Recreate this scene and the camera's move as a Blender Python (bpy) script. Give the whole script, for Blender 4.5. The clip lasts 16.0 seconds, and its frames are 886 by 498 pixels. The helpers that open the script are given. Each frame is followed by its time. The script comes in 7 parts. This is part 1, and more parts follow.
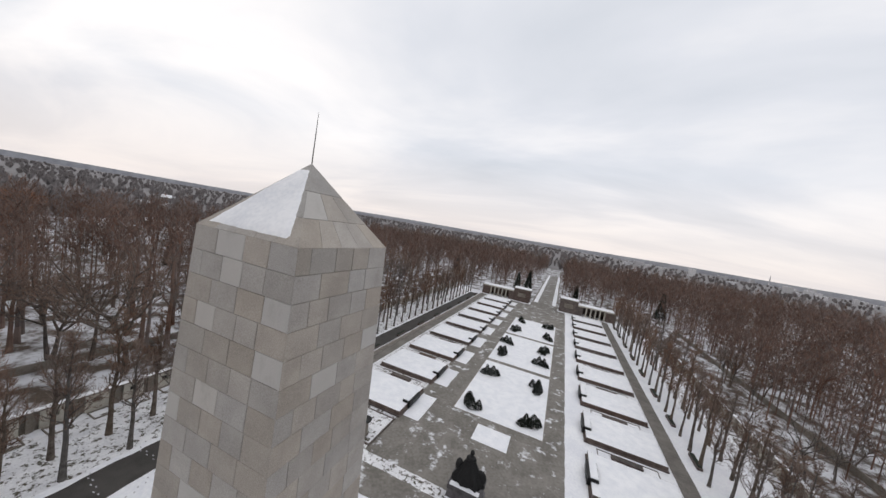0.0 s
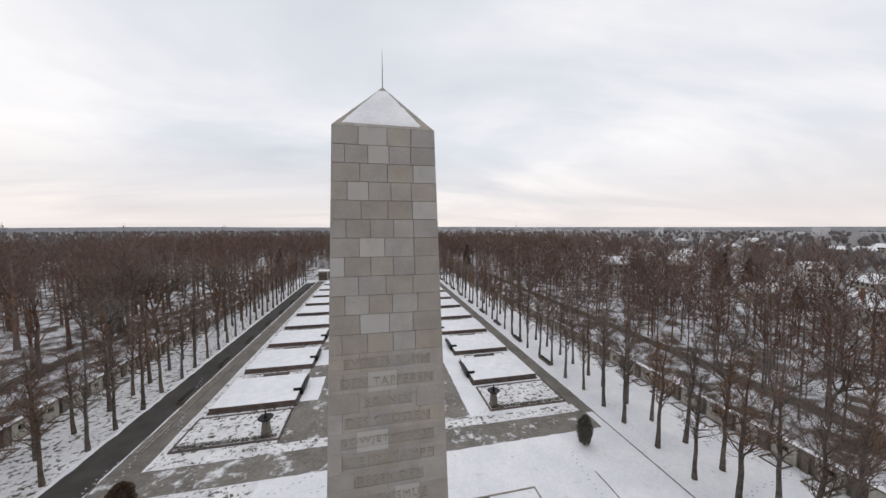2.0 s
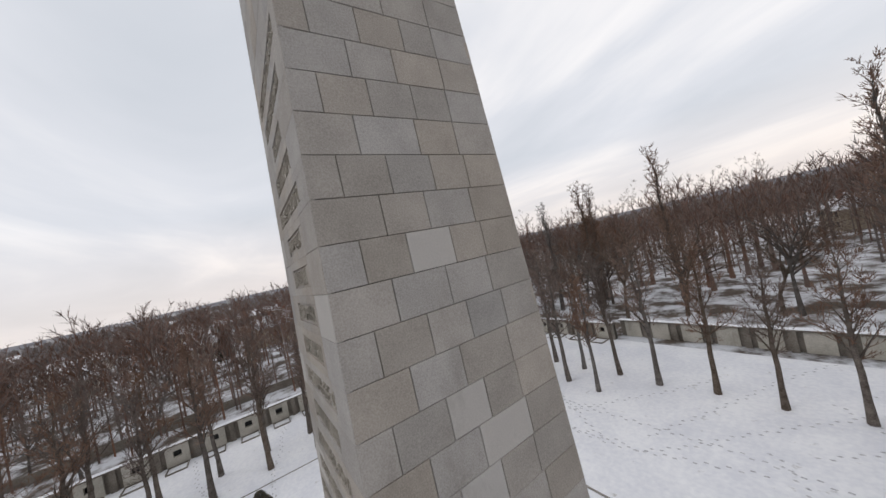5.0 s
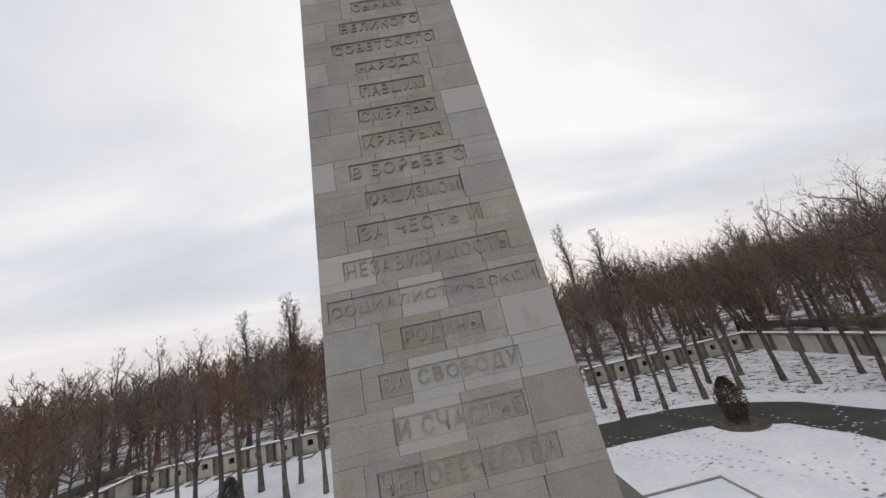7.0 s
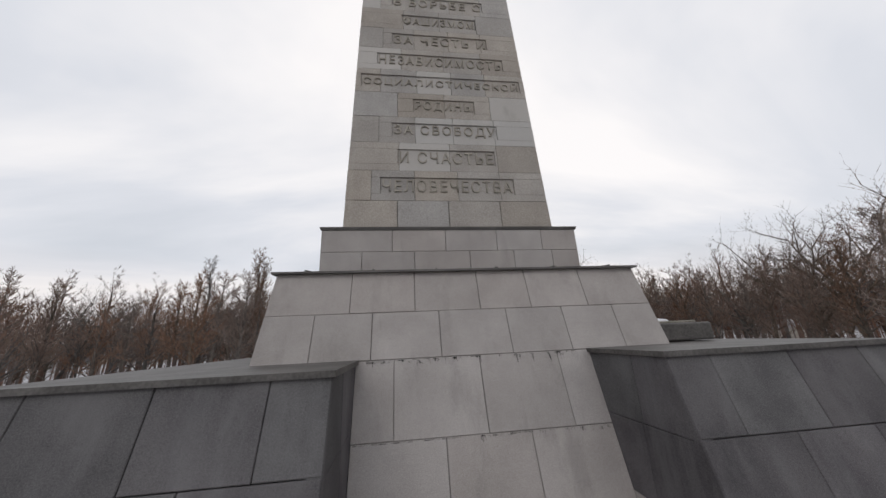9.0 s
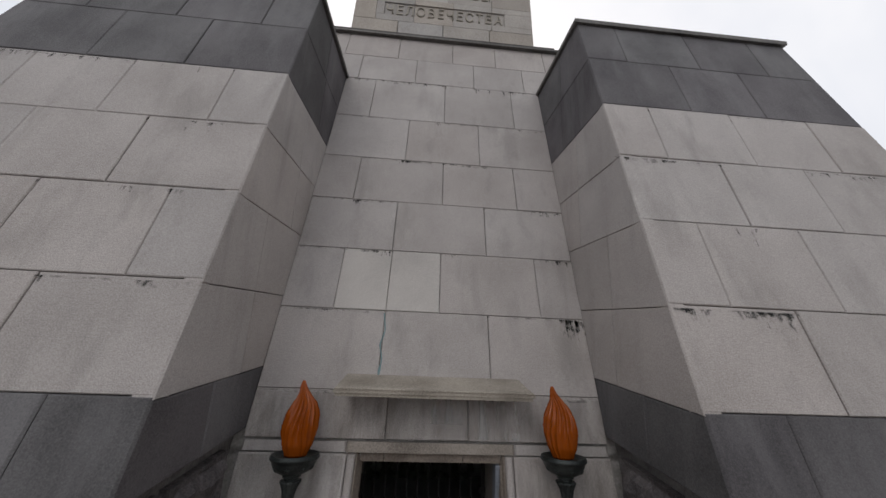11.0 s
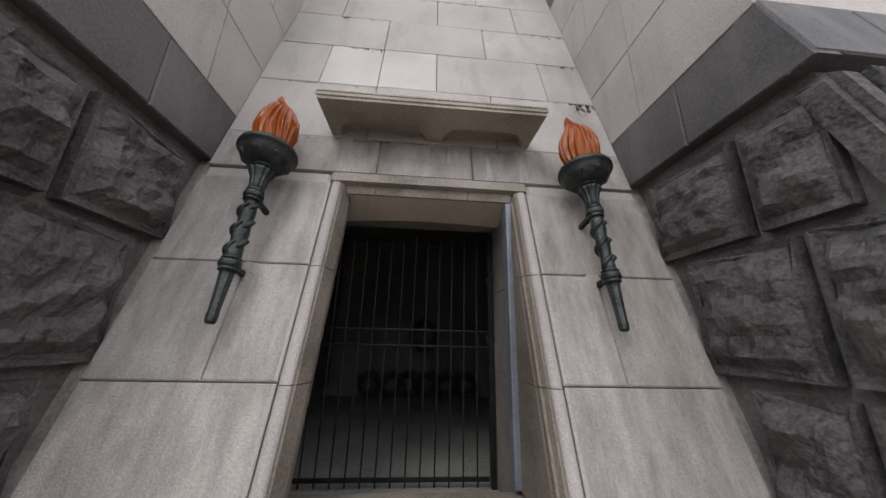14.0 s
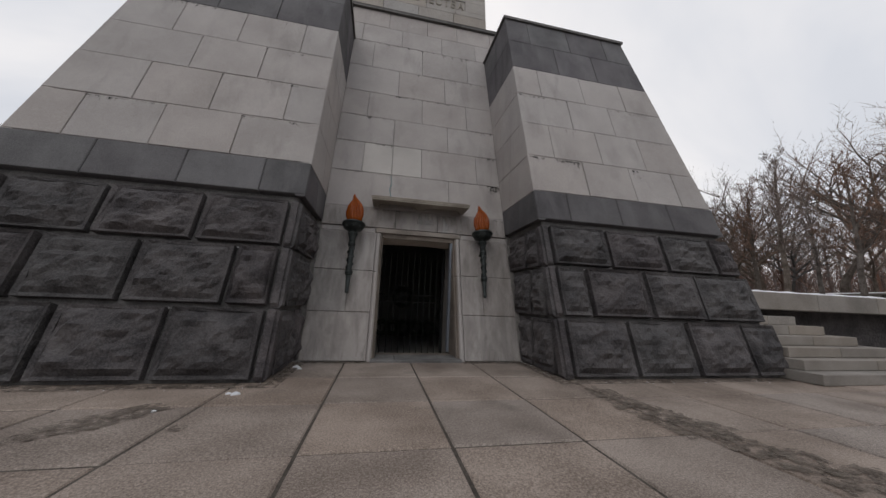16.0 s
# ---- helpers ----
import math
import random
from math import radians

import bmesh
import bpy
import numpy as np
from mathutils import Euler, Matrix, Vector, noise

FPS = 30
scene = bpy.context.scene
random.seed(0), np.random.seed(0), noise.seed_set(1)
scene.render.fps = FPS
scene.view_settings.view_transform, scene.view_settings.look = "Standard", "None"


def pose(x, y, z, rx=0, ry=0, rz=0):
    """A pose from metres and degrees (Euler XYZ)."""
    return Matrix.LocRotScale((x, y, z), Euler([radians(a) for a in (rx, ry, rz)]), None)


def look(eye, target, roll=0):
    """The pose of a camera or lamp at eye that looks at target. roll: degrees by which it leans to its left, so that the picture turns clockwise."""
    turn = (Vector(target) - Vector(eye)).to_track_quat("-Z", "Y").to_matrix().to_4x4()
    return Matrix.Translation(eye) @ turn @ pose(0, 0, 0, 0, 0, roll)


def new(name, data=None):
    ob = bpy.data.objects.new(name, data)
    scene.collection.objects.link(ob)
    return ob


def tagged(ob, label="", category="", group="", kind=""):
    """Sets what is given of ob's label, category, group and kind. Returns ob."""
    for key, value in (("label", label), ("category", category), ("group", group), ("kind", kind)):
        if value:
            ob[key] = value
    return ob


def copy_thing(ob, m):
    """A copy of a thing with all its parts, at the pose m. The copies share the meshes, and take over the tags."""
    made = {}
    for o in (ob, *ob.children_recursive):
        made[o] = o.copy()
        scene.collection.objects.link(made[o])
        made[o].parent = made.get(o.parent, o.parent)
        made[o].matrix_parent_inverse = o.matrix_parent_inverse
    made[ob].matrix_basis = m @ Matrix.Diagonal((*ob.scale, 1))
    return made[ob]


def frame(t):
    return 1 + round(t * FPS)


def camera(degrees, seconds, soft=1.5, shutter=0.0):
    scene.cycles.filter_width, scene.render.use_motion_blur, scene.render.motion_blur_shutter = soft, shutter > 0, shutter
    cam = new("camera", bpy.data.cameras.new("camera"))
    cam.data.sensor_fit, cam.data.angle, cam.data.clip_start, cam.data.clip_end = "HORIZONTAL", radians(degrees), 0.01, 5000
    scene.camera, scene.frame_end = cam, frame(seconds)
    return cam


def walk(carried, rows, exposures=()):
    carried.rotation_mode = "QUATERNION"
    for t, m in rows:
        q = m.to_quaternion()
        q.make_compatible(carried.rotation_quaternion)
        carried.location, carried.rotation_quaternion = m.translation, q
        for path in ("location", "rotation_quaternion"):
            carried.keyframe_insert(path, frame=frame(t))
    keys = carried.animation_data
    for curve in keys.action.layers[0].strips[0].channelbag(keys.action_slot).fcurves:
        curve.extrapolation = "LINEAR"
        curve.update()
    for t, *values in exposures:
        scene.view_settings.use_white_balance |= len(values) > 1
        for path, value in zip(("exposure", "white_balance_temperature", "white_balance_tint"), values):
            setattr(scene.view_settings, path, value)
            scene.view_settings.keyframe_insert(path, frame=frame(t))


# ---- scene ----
cam = camera(110.0, 16.0, soft=1.5)
PATH = [
    (0.0, pose(6.784, -6.627, 32.43, 85.74, -9.68, 21.8)),
    (0.5, pose(5.979, -8.814, 32.216, 86.21, -7.52, 14.63)),
    (1.0, pose(4.456, -10.614, 31.412, 86.2, -5.11, 7.88)),
    (1.5, pose(2.339, -11.966, 29.884, 85.99, -2.31, -0.47)),
    (2.0, pose(-0.333, -12.565, 28.098, 86.1, 0.06, -12.18)),
    (2.5, pose(-3.085, -11.784, 26.448, 86.33, 1.95, -26.96)),
    (3.0, pose(-5.389, -9.873, 24.871, 86.73, 4.87, -43.15)),
    (3.5, pose(-7.315, -6.747, 23.301, 87.24, 7.77, -63.43)),
    (4.0, pose(-8.281, -3.137, 21.939, 86.69, 9.65, -84.16)),
    (5.25, pose(-6.0, 4.4, 18.45, 93.2, 13.0, -133.0)),
    (6.5, pose(-1.431, 8.018, 14.831, 102.26, 13.72, -170.67)),
    (7.0, pose(0.007, 8.368, 13.481, 104.74, 12.09, -180.1)),
    (7.5, pose(0.835, 8.456, 11.946, 106.92, 10.03, -184.71)),
    (8.0, pose(1.111, 8.611, 10.429, 107.46, 7.2, -186.13)),
    (8.2, pose(1.154, 8.644, 9.779, 107.94, 5.81, -186.54)),
    (9.35, pose(0.95, 8.95, 7.05, 105.0, 1.5, -186.2)),
    (10.3, look((0.502, 9.252, 4.781), (0.35, 7.307, 5.222), 2.5)),
    (10.5, look((0.41, 9.184, 4.388), (0.268, 7.234, 4.811), 2.6)),
    (11.0, look((0.192, 8.964, 3.394), (0.067, 7.016, 3.829), 2.7)),
    (11.5, look((0.011, 8.621, 2.513), (-0.106, 6.679, 2.977), 2.7)),
    (12.0, look((-0.113, 8.098, 1.817), (-0.22, 6.172, 2.343), 2.6)),
    (12.5, look((-0.116, 7.534, 1.446), (-0.241, 5.636, 2.063), 2.0)),
    (13.0, look((-0.045, 7.231, 1.302), (-0.185, 5.349, 1.966), 1.3)),
    (13.5, look((0.016, 7.362, 1.069), (-0.118, 5.471, 1.707), 1.3)),
    (14.0, look((0.068, 7.964, 0.964), (-0.083, 6.051, 1.528), 1.4)),
    (14.5, look((0.098, 8.842, 1.023), (-0.067, 6.903, 1.485), 2.1)),
    (15.0, look((0.219, 9.778, 1.037), (-0.008, 7.828, 1.415), 2.3)),
    (15.5, look((0.409, 10.646, 0.992), (0.101, 8.699, 1.33), 2.4)),
    (16.0, look((0.652, 11.391, 0.938), (0.269, 9.457, 1.275), 2.3)),
]
walk(cam, PATH, [(0.0, 0.0), (4.0, 0.0), (6.5, -0.1), (8.0, -0.1), (10.5, -0.03), (11.0, 0.08), (11.5, 0.8), (12.0, 1.25), (12.5, 1.42), (13.0, 1.42), (13.5, 1.42), (14.0, 1.17), (14.5, 0.7), (15.0, 0.18), (16.0, -0.15)])

# ---------------------------------------------------------------- sky and sun
world = bpy.data.worlds.new("overcast_sky")
scene.world = world
world.use_nodes = True
wn, wl = world.node_tree.nodes, world.node_tree.links
wn.clear()


def wnode(kind, operation=None):
    n = wn.new(kind)
    if operation:
        n.operation = operation
    return n


w_out = wnode("ShaderNodeOutputWorld")
w_bg = wnode("ShaderNodeBackground")
w_sky = wnode("ShaderNodeTexSky")
w_sky.sky_type, w_sky.sun_disc = "NISHITA", False
w_sky.sun_elevation, w_sky.sun_rotation = radians(14), radians(200)
w_tc = wnode("ShaderNodeTexCoord")
w_sep = wnode("ShaderNodeSeparateXYZ")
wl.new(w_tc.outputs["Generated"], w_sep.inputs[0])
w_up = wnode("ShaderNodeMath", operation="MAXIMUM")
w_up.inputs[1].default_value = 0.0
wl.new(w_sep.outputs["Z"], w_up.inputs[0])
w_add = wnode("ShaderNodeMath", operation="ADD")
w_add.inputs[1].default_value = 0.16
wl.new(w_up.outputs[0], w_add.inputs[0])
w_div = wnode("ShaderNodeVectorMath", operation="DIVIDE")
w_cmb = wnode("ShaderNodeCombineXYZ")
for i in range(3):
    wl.new(w_add.outputs[0], w_cmb.inputs[i])
wl.new(w_tc.outputs["Generated"], w_div.inputs[0])
wl.new(w_cmb.outputs[0], w_div.inputs[1])
w_map = wnode("ShaderNodeMapping")
w_map.inputs["Rotation"].default_value = (0, 0, 0.5)
w_map.inputs["Scale"].default_value = (0.5, 0.95, 0.0)
wl.new(w_div.outputs[0], w_map.inputs[0])
w_noise = wnode("ShaderNodeTexNoise")
w_noise.inputs["Scale"].default_value = 0.7
w_noise.inputs["Detail"].default_value = 6.0
w_noise.inputs["Roughness"].default_value = 0.52
w_noise.inputs["Distortion"].default_value = 0.5
wl.new(w_map.outputs[0], w_noise.inputs["Vector"])
w_ramp = wnode("ShaderNodeValToRGB")
els = w_ramp.color_ramp.elements
els[0].position, els[0].color = 0.34, (0.70, 0.735, 0.80, 1)
els[1].position, els[1].color = 0.63, (1.10, 1.07, 1.07, 1)
mid = els.new(0.47)
mid.color = (0.82, 0.84, 0.90, 1)
wl.new(w_noise.outputs[0], w_ramp.inputs[0])
w_hz = wnode("ShaderNodeMapRange")
w_hz.inputs["From Min"].default_value = 0.02
w_hz.inputs["From Max"].default_value = 0.22
w_hz.inputs["To Min"].default_value = 0.62
w_hz.inputs["To Max"].default_value = 0.0
wl.new(w_up.outputs[0], w_hz.inputs["Value"])
w_hmix = wnode("ShaderNodeMix")
w_hmix.data_type = "RGBA"
w_hmix.inputs["B"].default_value = (0.95, 0.84, 0.79, 1)
wl.new(w_hz.outputs[0], w_hmix.inputs["Factor"])
wl.new(w_ramp.outputs[0], w_hmix.inputs["A"])
w_scale = wnode("ShaderNodeVectorMath", operation="SCALE")
w_scale.inputs["Scale"].default_value = 0.05
wl.new(w_sky.outputs[0], w_scale.inputs[0])
w_mix = wnode("ShaderNodeMix")
w_mix.data_type = "RGBA"
w_mix.inputs["Factor"].default_value = 0.93
wl.new(w_scale.outputs[0], w_mix.inputs["A"])
wl.new(w_hmix.outputs["Result"], w_mix.inputs["B"])
wl.new(w_mix.outputs["Result"], w_bg.inputs["Color"])
w_bg.inputs["Strength"].default_value = 1.0
wl.new(w_bg.outputs[0], w_out.inputs[0])

sun_data = bpy.data.lights.new("sun", "SUN")
sun_data.energy, sun_data.angle, sun_data.color = 0.36, radians(25), (1.0, 0.94, 0.88)
sun = new("sun", sun_data)
sun.matrix_world = look((0, 0, 60), (-18, -34, 20))


# ---------------------------------------------------------------- materials
def material(name, dark, light, scale=3.0, fine=60.0, rough=0.8, bump=0.15, vary="", spread=0.12, metal=0.0,
             stain=None, pale=None, bump_scale=None, spec=0.35, bump_depth=0.02, large=1.0, grain=0.0, grain_scale=230.0, fade=3.0):
    """Two scales of noise between two tones; vary: "obj" or "isle" for a tone of its own per piece; stain and pale: tones that some places or pieces take."""
    m = bpy.data.materials.new(name)
    m.use_nodes = True
    nt, ln = m.node_tree.nodes, m.node_tree.links
    b = nt["Principled BSDF"]
    b.inputs["Roughness"].default_value = rough
    b.inputs["Metallic"].default_value = metal
    b.inputs["Specular IOR Level"].default_value = spec
    geo = nt.new("ShaderNodeNewGeometry")
    n1 = nt.new("ShaderNodeTexNoise")
    n1.inputs["Scale"].default_value, n1.inputs["Detail"].default_value = scale, 6.0
    n2 = nt.new("ShaderNodeTexNoise")
    n2.inputs["Scale"].default_value, n2.inputs["Detail"].default_value = fine, 2.0
    for n in (n1, n2):
        ln.new(geo.outputs["Position"], n.inputs["Vector"])
    add = nt.new("ShaderNodeMath")
    add.operation = "MULTIPLY_ADD"
    ln.new(n2.outputs[0], add.inputs[0])
    add.inputs[1].default_value = 0.75
    soft_ = nt.new("ShaderNodeMath")
    soft_.operation = "MULTIPLY_ADD"
    soft_.inputs[1].default_value, soft_.inputs[2].default_value = large, 0.5 * (1 - large)
    ln.new(n1.outputs[0], soft_.inputs[0])
    ln.new(soft_.outputs[0], add.inputs[2])
    rng = nt.new("ShaderNodeMapRange")
    rng.inputs["From Min"].default_value, rng.inputs["From Max"].default_value = 0.66, 1.08
    ln.new(add.outputs[0], rng.inputs["Value"])
    mix = nt.new("ShaderNodeMix")
    mix.data_type = "RGBA"
    mix.inputs["A"].default_value, mix.inputs["B"].default_value = (*dark, 1), (*light, 1)
    ln.new(rng.outputs[0], mix.inputs["Factor"])
    col = mix.outputs["Result"]
    if vary:
        if vary == "obj":
            src = nt.new("ShaderNodeObjectInfo").outputs["Random"]
        else:
            src = geo.outputs["Random Per Island"]
        hsv = nt.new("ShaderNodeHueSaturation")
        vr = nt.new("ShaderNodeMapRange")
        vr.inputs["To Min"].default_value, vr.inputs["To Max"].default_value = 1 - spread, 1 + spread
        ln.new(src, vr.inputs["Value"])
        ln.new(vr.outputs[0], hsv.inputs["Value"])
        fr = nt.new("ShaderNodeMath")
        fr.operation = "MULTIPLY"
        fr.inputs[1].default_value = 7.13
        ln.new(src, fr.inputs[0])
        fr2 = nt.new("ShaderNodeMath")
        fr2.operation = "FRACT"
        ln.new(fr.outputs[0], fr2.inputs[0])
        sr = nt.new("ShaderNodeMapRange")
        sr.inputs["To Min"].default_value, sr.inputs["To Max"].default_value = max(0.0, 1 - fade * spread), 1 + 2.2 * spread
        ln.new(fr2.outputs[0], sr.inputs["Value"])
        ln.new(sr.outputs[0], hsv.inputs["Saturation"])
        ln.new(col, hsv.inputs["Color"])
        col = hsv.outputs[0]
        if pale:
            pk = nt.new("ShaderNodeMath")
            pk.operation = "GREATER_THAN"
            pk.inputs[1].default_value = pale[1]
            fr3 = nt.new("ShaderNodeMath")
            fr3.operation = "MULTIPLY"
            fr3.inputs[1].default_value = 31.7
            ln.new(src, fr3.inputs[0])
            fr4 = nt.new("ShaderNodeMath")
            fr4.operation = "FRACT"
            ln.new(fr3.outputs[0], fr4.inputs[0])
            ln.new(fr4.outputs[0], pk.inputs[0])
            pm = nt.new("ShaderNodeMix")
            pm.data_type = "RGBA"
            pm.inputs["B"].default_value = (*pale[0], 1)
            sc = nt.new("ShaderNodeMath")
            sc.operation = "MULTIPLY"
            sc.inputs[1].default_value = 0.6
            ln.new(pk.outputs[0], sc.inputs[0])
            ln.new(sc.outputs[0], pm.inputs["Factor"])
            ln.new(col, pm.inputs["A"])
            col = pm.outputs["Result"]
    if stain:
        tone, size, lo, hi, stretch = stain
        mp = nt.new("ShaderNodeMapping")
        mp.inputs["Scale"].default_value = (1, 1, stretch)
        ln.new(geo.outputs["Position"], mp.inputs[0])
        n3 = nt.new("ShaderNodeTexNoise")
        n3.inputs["Scale"].default_value, n3.inputs["Detail"].default_value = size, 7.0
        n3.inputs["Roughness"].default_value = 0.65
        ln.new(mp.outputs[0], n3.inputs["Vector"])
        sr2 = nt.new("ShaderNodeMapRange")
        sr2.inputs["From Min"].default_value, sr2.inputs["From Max"].default_value = lo, hi
        ln.new(n3.outputs[0], sr2.inputs["Value"])
        sm = nt.new("ShaderNodeMix")
        sm.data_type = "RGBA"
        sm.inputs["B"].default_value = (*tone, 1)
        ln.new(sr2.outputs[0], sm.inputs["Factor"])
        ln.new(col, sm.inputs["A"])
        col = sm.outputs["Result"]
    if grain:
        n5 = nt.new("ShaderNodeTexNoise")
        n5.inputs["Scale"].default_value, n5.inputs["Detail"].default_value = grain_scale, 3.0
        n5.inputs["Roughness"].default_value = 0.7
        ln.new(geo.outputs["Position"], n5.inputs["Vector"])
        gr_ = nt.new("ShaderNodeMapRange")
        gr_.inputs["From Min"].default_value, gr_.inputs["From Max"].default_value = 0.36, 0.64
        gr_.inputs["To Min"].default_value, gr_.inputs["To Max"].default_value = 1 - grain, 1 + grain
        ln.new(n5.outputs[0], gr_.inputs["Value"])
        gh = nt.new("ShaderNodeHueSaturation")
        ln.new(gr_.outputs[0], gh.inputs["Value"])
        ln.new(col, gh.inputs["Color"])
        col = gh.outputs[0]
    ln.new(col, b.inputs["Base Color"])
    if bump:
        bp = nt.new("ShaderNodeBump")
        bp.inputs["Strength"].default_value = bump
        bp.inputs["Distance"].default_value = bump_depth
        if bump_scale:
            n4 = nt.new("ShaderNodeTexNoise")
            n4.inputs["Scale"].default_value, n4.inputs["Detail"].default_value = bump_scale, 6.0
            ln.new(geo.outputs["Position"], n4.inputs["Vector"])
            ln.new(n4.outputs[0], bp.inputs["Height"])
        else:
            ln.new(add.outputs[0], bp.inputs["Height"])
        ln.new(bp.outputs[0], b.inputs["Normal"])
    return m


SHAFT_STAIN = ((0.21, 0.187, 0.16), 1.1, 0.58, 0.95, 0.5)
m_shaft = material("shaft_stone", (0.275, 0.250, 0.222), (0.418, 0.383, 0.343), 1.6, 38, 0.85, 0.12, "obj", 0.09, stain=SHAFT_STAIN, pale=((0.51, 0.50, 0.485), 0.91), large=0.5, fade=6.0)
m_letter = material("letter_stone", (0.26, 0.24, 0.205), (0.40, 0.37, 0.32), 2.0, 38, 0.85, 0.1)
m_mortar = material("mortar", (0.09, 0.085, 0.078), (0.16, 0.15, 0.138), 4, 40, 0.95, 0.2)
m_granite = material("pale_granite", (0.305, 0.280, 0.264), (0.447, 0.416, 0.397), 1.6, 95, 0.78, 0.3, "obj", 0.06, large=0.55, grain=0.15,
                     stain=((0.21, 0.198, 0.184), 3.0, 0.53, 0.95, 0.12))
m_granite_isle = material("pale_granite_rest", (0.305, 0.280, 0.264), (0.447, 0.416, 0.397), 1.6, 95, 0.78, 0.3, "isle", 0.06, large=0.55, grain=0.15,
                          stain=((0.21, 0.198, 0.184), 3.0, 0.53, 0.95, 0.12))
m_patch = material("replaced_granite", (0.365, 0.343, 0.322), (0.52, 0.495, 0.466), 1.2, 120, 0.7, 0.15, grain=0.12)
m_dark = material("dark_granite", (0.064, 0.060, 0.064), (0.130, 0.123, 0.127), 1.5, 90, 0.7, 0.12, "obj", 0.2, grain=0.14, stain=((0.17, 0.165, 0.17), 2.2, 0.50, 0.85, 0.14))
m_rock = material("dark_rock_face", (0.038, 0.035, 0.037), (0.116, 0.106, 0.106), 3.0, 60, 0.75, 0.75, "obj", 0.14, bump_scale=16.0, bump_depth=0.05)
m_joint_grey = material("grey_joint", (0.09, 0.086, 0.083), (0.18, 0.172, 0.165), 5, 50, 0.95, 0.2)
m_joint_pale = material("pale_joint", (0.20, 0.19, 0.18), (0.34, 0.325, 0.31), 5, 50, 0.95, 0.2)
m_sheet = material("sheet_metal", (0.085, 0.08, 0.076), (0.16, 0.152, 0.145), 2, 30, 0.55, 0.05, metal=0.4)
m_pave = material("pavement_stone", (0.17, 0.134, 0.110), (0.365, 0.302, 0.258), 1.3, 60, 0.75, 0.3, "obj", 0.055, grain=0.26, grain_scale=120.0,
                  stain=((0.10, 0.09, 0.08), 0.55, 0.57, 0.72, 1.0))
m_pave_isle = material("pavement_stone_rest", (0.165, 0.148, 0.132), (0.31, 0.285, 0.26), 0.9, 90, 0.8, 0.12, "isle", 0.13,
                       stain=((0.10, 0.09, 0.08), 0.55, 0.57, 0.72, 1.0))
m_step = material("step_stone", (0.21, 0.187, 0.163), (0.345, 0.312, 0.278), 1.5, 90, 0.8, 0.12, "obj", 0.08)
m_bronze = material("patinated_bronze", (0.023, 0.027, 0.027), (0.058, 0.066, 0.064), 7, 60, 0.45, 0.25, metal=0.55, bump_scale=30)
m_iron = material("black_iron", (0.012, 0.012, 0.012), (0.03, 0.03, 0.03), 8, 60, 0.5, 0.1, metal=0.6)
m_steel = material("grey_blue_steel", (0.16, 0.18, 0.21), (0.23, 0.25, 0.29), 4, 40, 0.45, 0.05, metal=0.3)
m_leaf_wood = material("door_panel", (0.17, 0.155, 0.14), (0.26, 0.24, 0.22), 2, 40, 0.7, 0.1)
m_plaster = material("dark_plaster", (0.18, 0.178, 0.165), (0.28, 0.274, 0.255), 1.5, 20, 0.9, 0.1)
m_soffit = material("pale_soffit", (0.60, 0.52, 0.44), (0.70, 0.62, 0.53), 2, 30, 0.85, 0.05)
m_snow = material("snow", (0.70, 0.715, 0.75), (0.83, 0.835, 0.85), 0.8, 9, 0.7, 0.25, spec=0.3)
m_lawn = material("snowy_lawn", (0.68, 0.69, 0.73), (0.80, 0.805, 0.82), 0.25, 3.0, 0.8, 0.35,
                  stain=((0.30, 0.28, 0.24), 0.9, 0.64, 0.80, 1.0))
m_thin = material("thin_snow_on_grass", (0.60, 0.60, 0.62), (0.78, 0.78, 0.79), 0.5, 5.0, 0.85, 0.4,
                  stain=((0.085, 0.075, 0.055), 1.7, 0.53, 0.60, 1.0))
m_wood_floor = material("wood_floor", (0.065, 0.050, 0.038), (0.12, 0.094, 0.074), 0.3, 4.0, 0.95, 0.3,
                        stain=((0.62, 0.63, 0.66), 0.2, 0.43, 0.57, 1.0))
# far land and hills: distance haze is put into these lifted tones
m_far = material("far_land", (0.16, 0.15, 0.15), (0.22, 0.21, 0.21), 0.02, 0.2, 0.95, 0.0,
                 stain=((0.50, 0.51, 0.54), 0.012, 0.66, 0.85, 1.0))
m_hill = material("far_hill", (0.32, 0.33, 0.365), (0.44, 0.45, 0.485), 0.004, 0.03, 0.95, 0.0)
m_asphalt = material("wet_asphalt", (0.035, 0.033, 0.03), (0.065, 0.06, 0.055), 0.5, 30, 0.7, 0.2)
m_plaza = material("avenue_paving", (0.13, 0.12, 0.105), (0.215, 0.20, 0.18), 0.35, 2.5, 0.8, 0.15,
                   stain=((0.66, 0.67, 0.69), 0.55, 0.56, 0.66, 1.0))
m_path = material("gravel_path", (0.12, 0.11, 0.10), (0.20, 0.185, 0.165), 0.4, 6, 0.85, 0.15)
m_brown = material("brown_granite", (0.075, 0.055, 0.048), (0.15, 0.115, 0.10), 1.2, 12, 0.75, 0.1, "obj", 0.12)
m_wall_pale = material("pale_wall", (0.38, 0.36, 0.31), (0.52, 0.49, 0.43), 0.6, 6, 0.9, 0.1, stain=((0.22, 0.20, 0.17), 0.5, 0.55, 0.8, 0.5))
m_wall_brown = material("brown_wall", (0.13, 0.115, 0.095), (0.23, 0.205, 0.175), 0.6, 8, 0.9, 0.15)
m_hole = material("dark_opening", (0.01, 0.01, 0.011), (0.02, 0.02, 0.02), 3, 20, 0.6, 0.0)
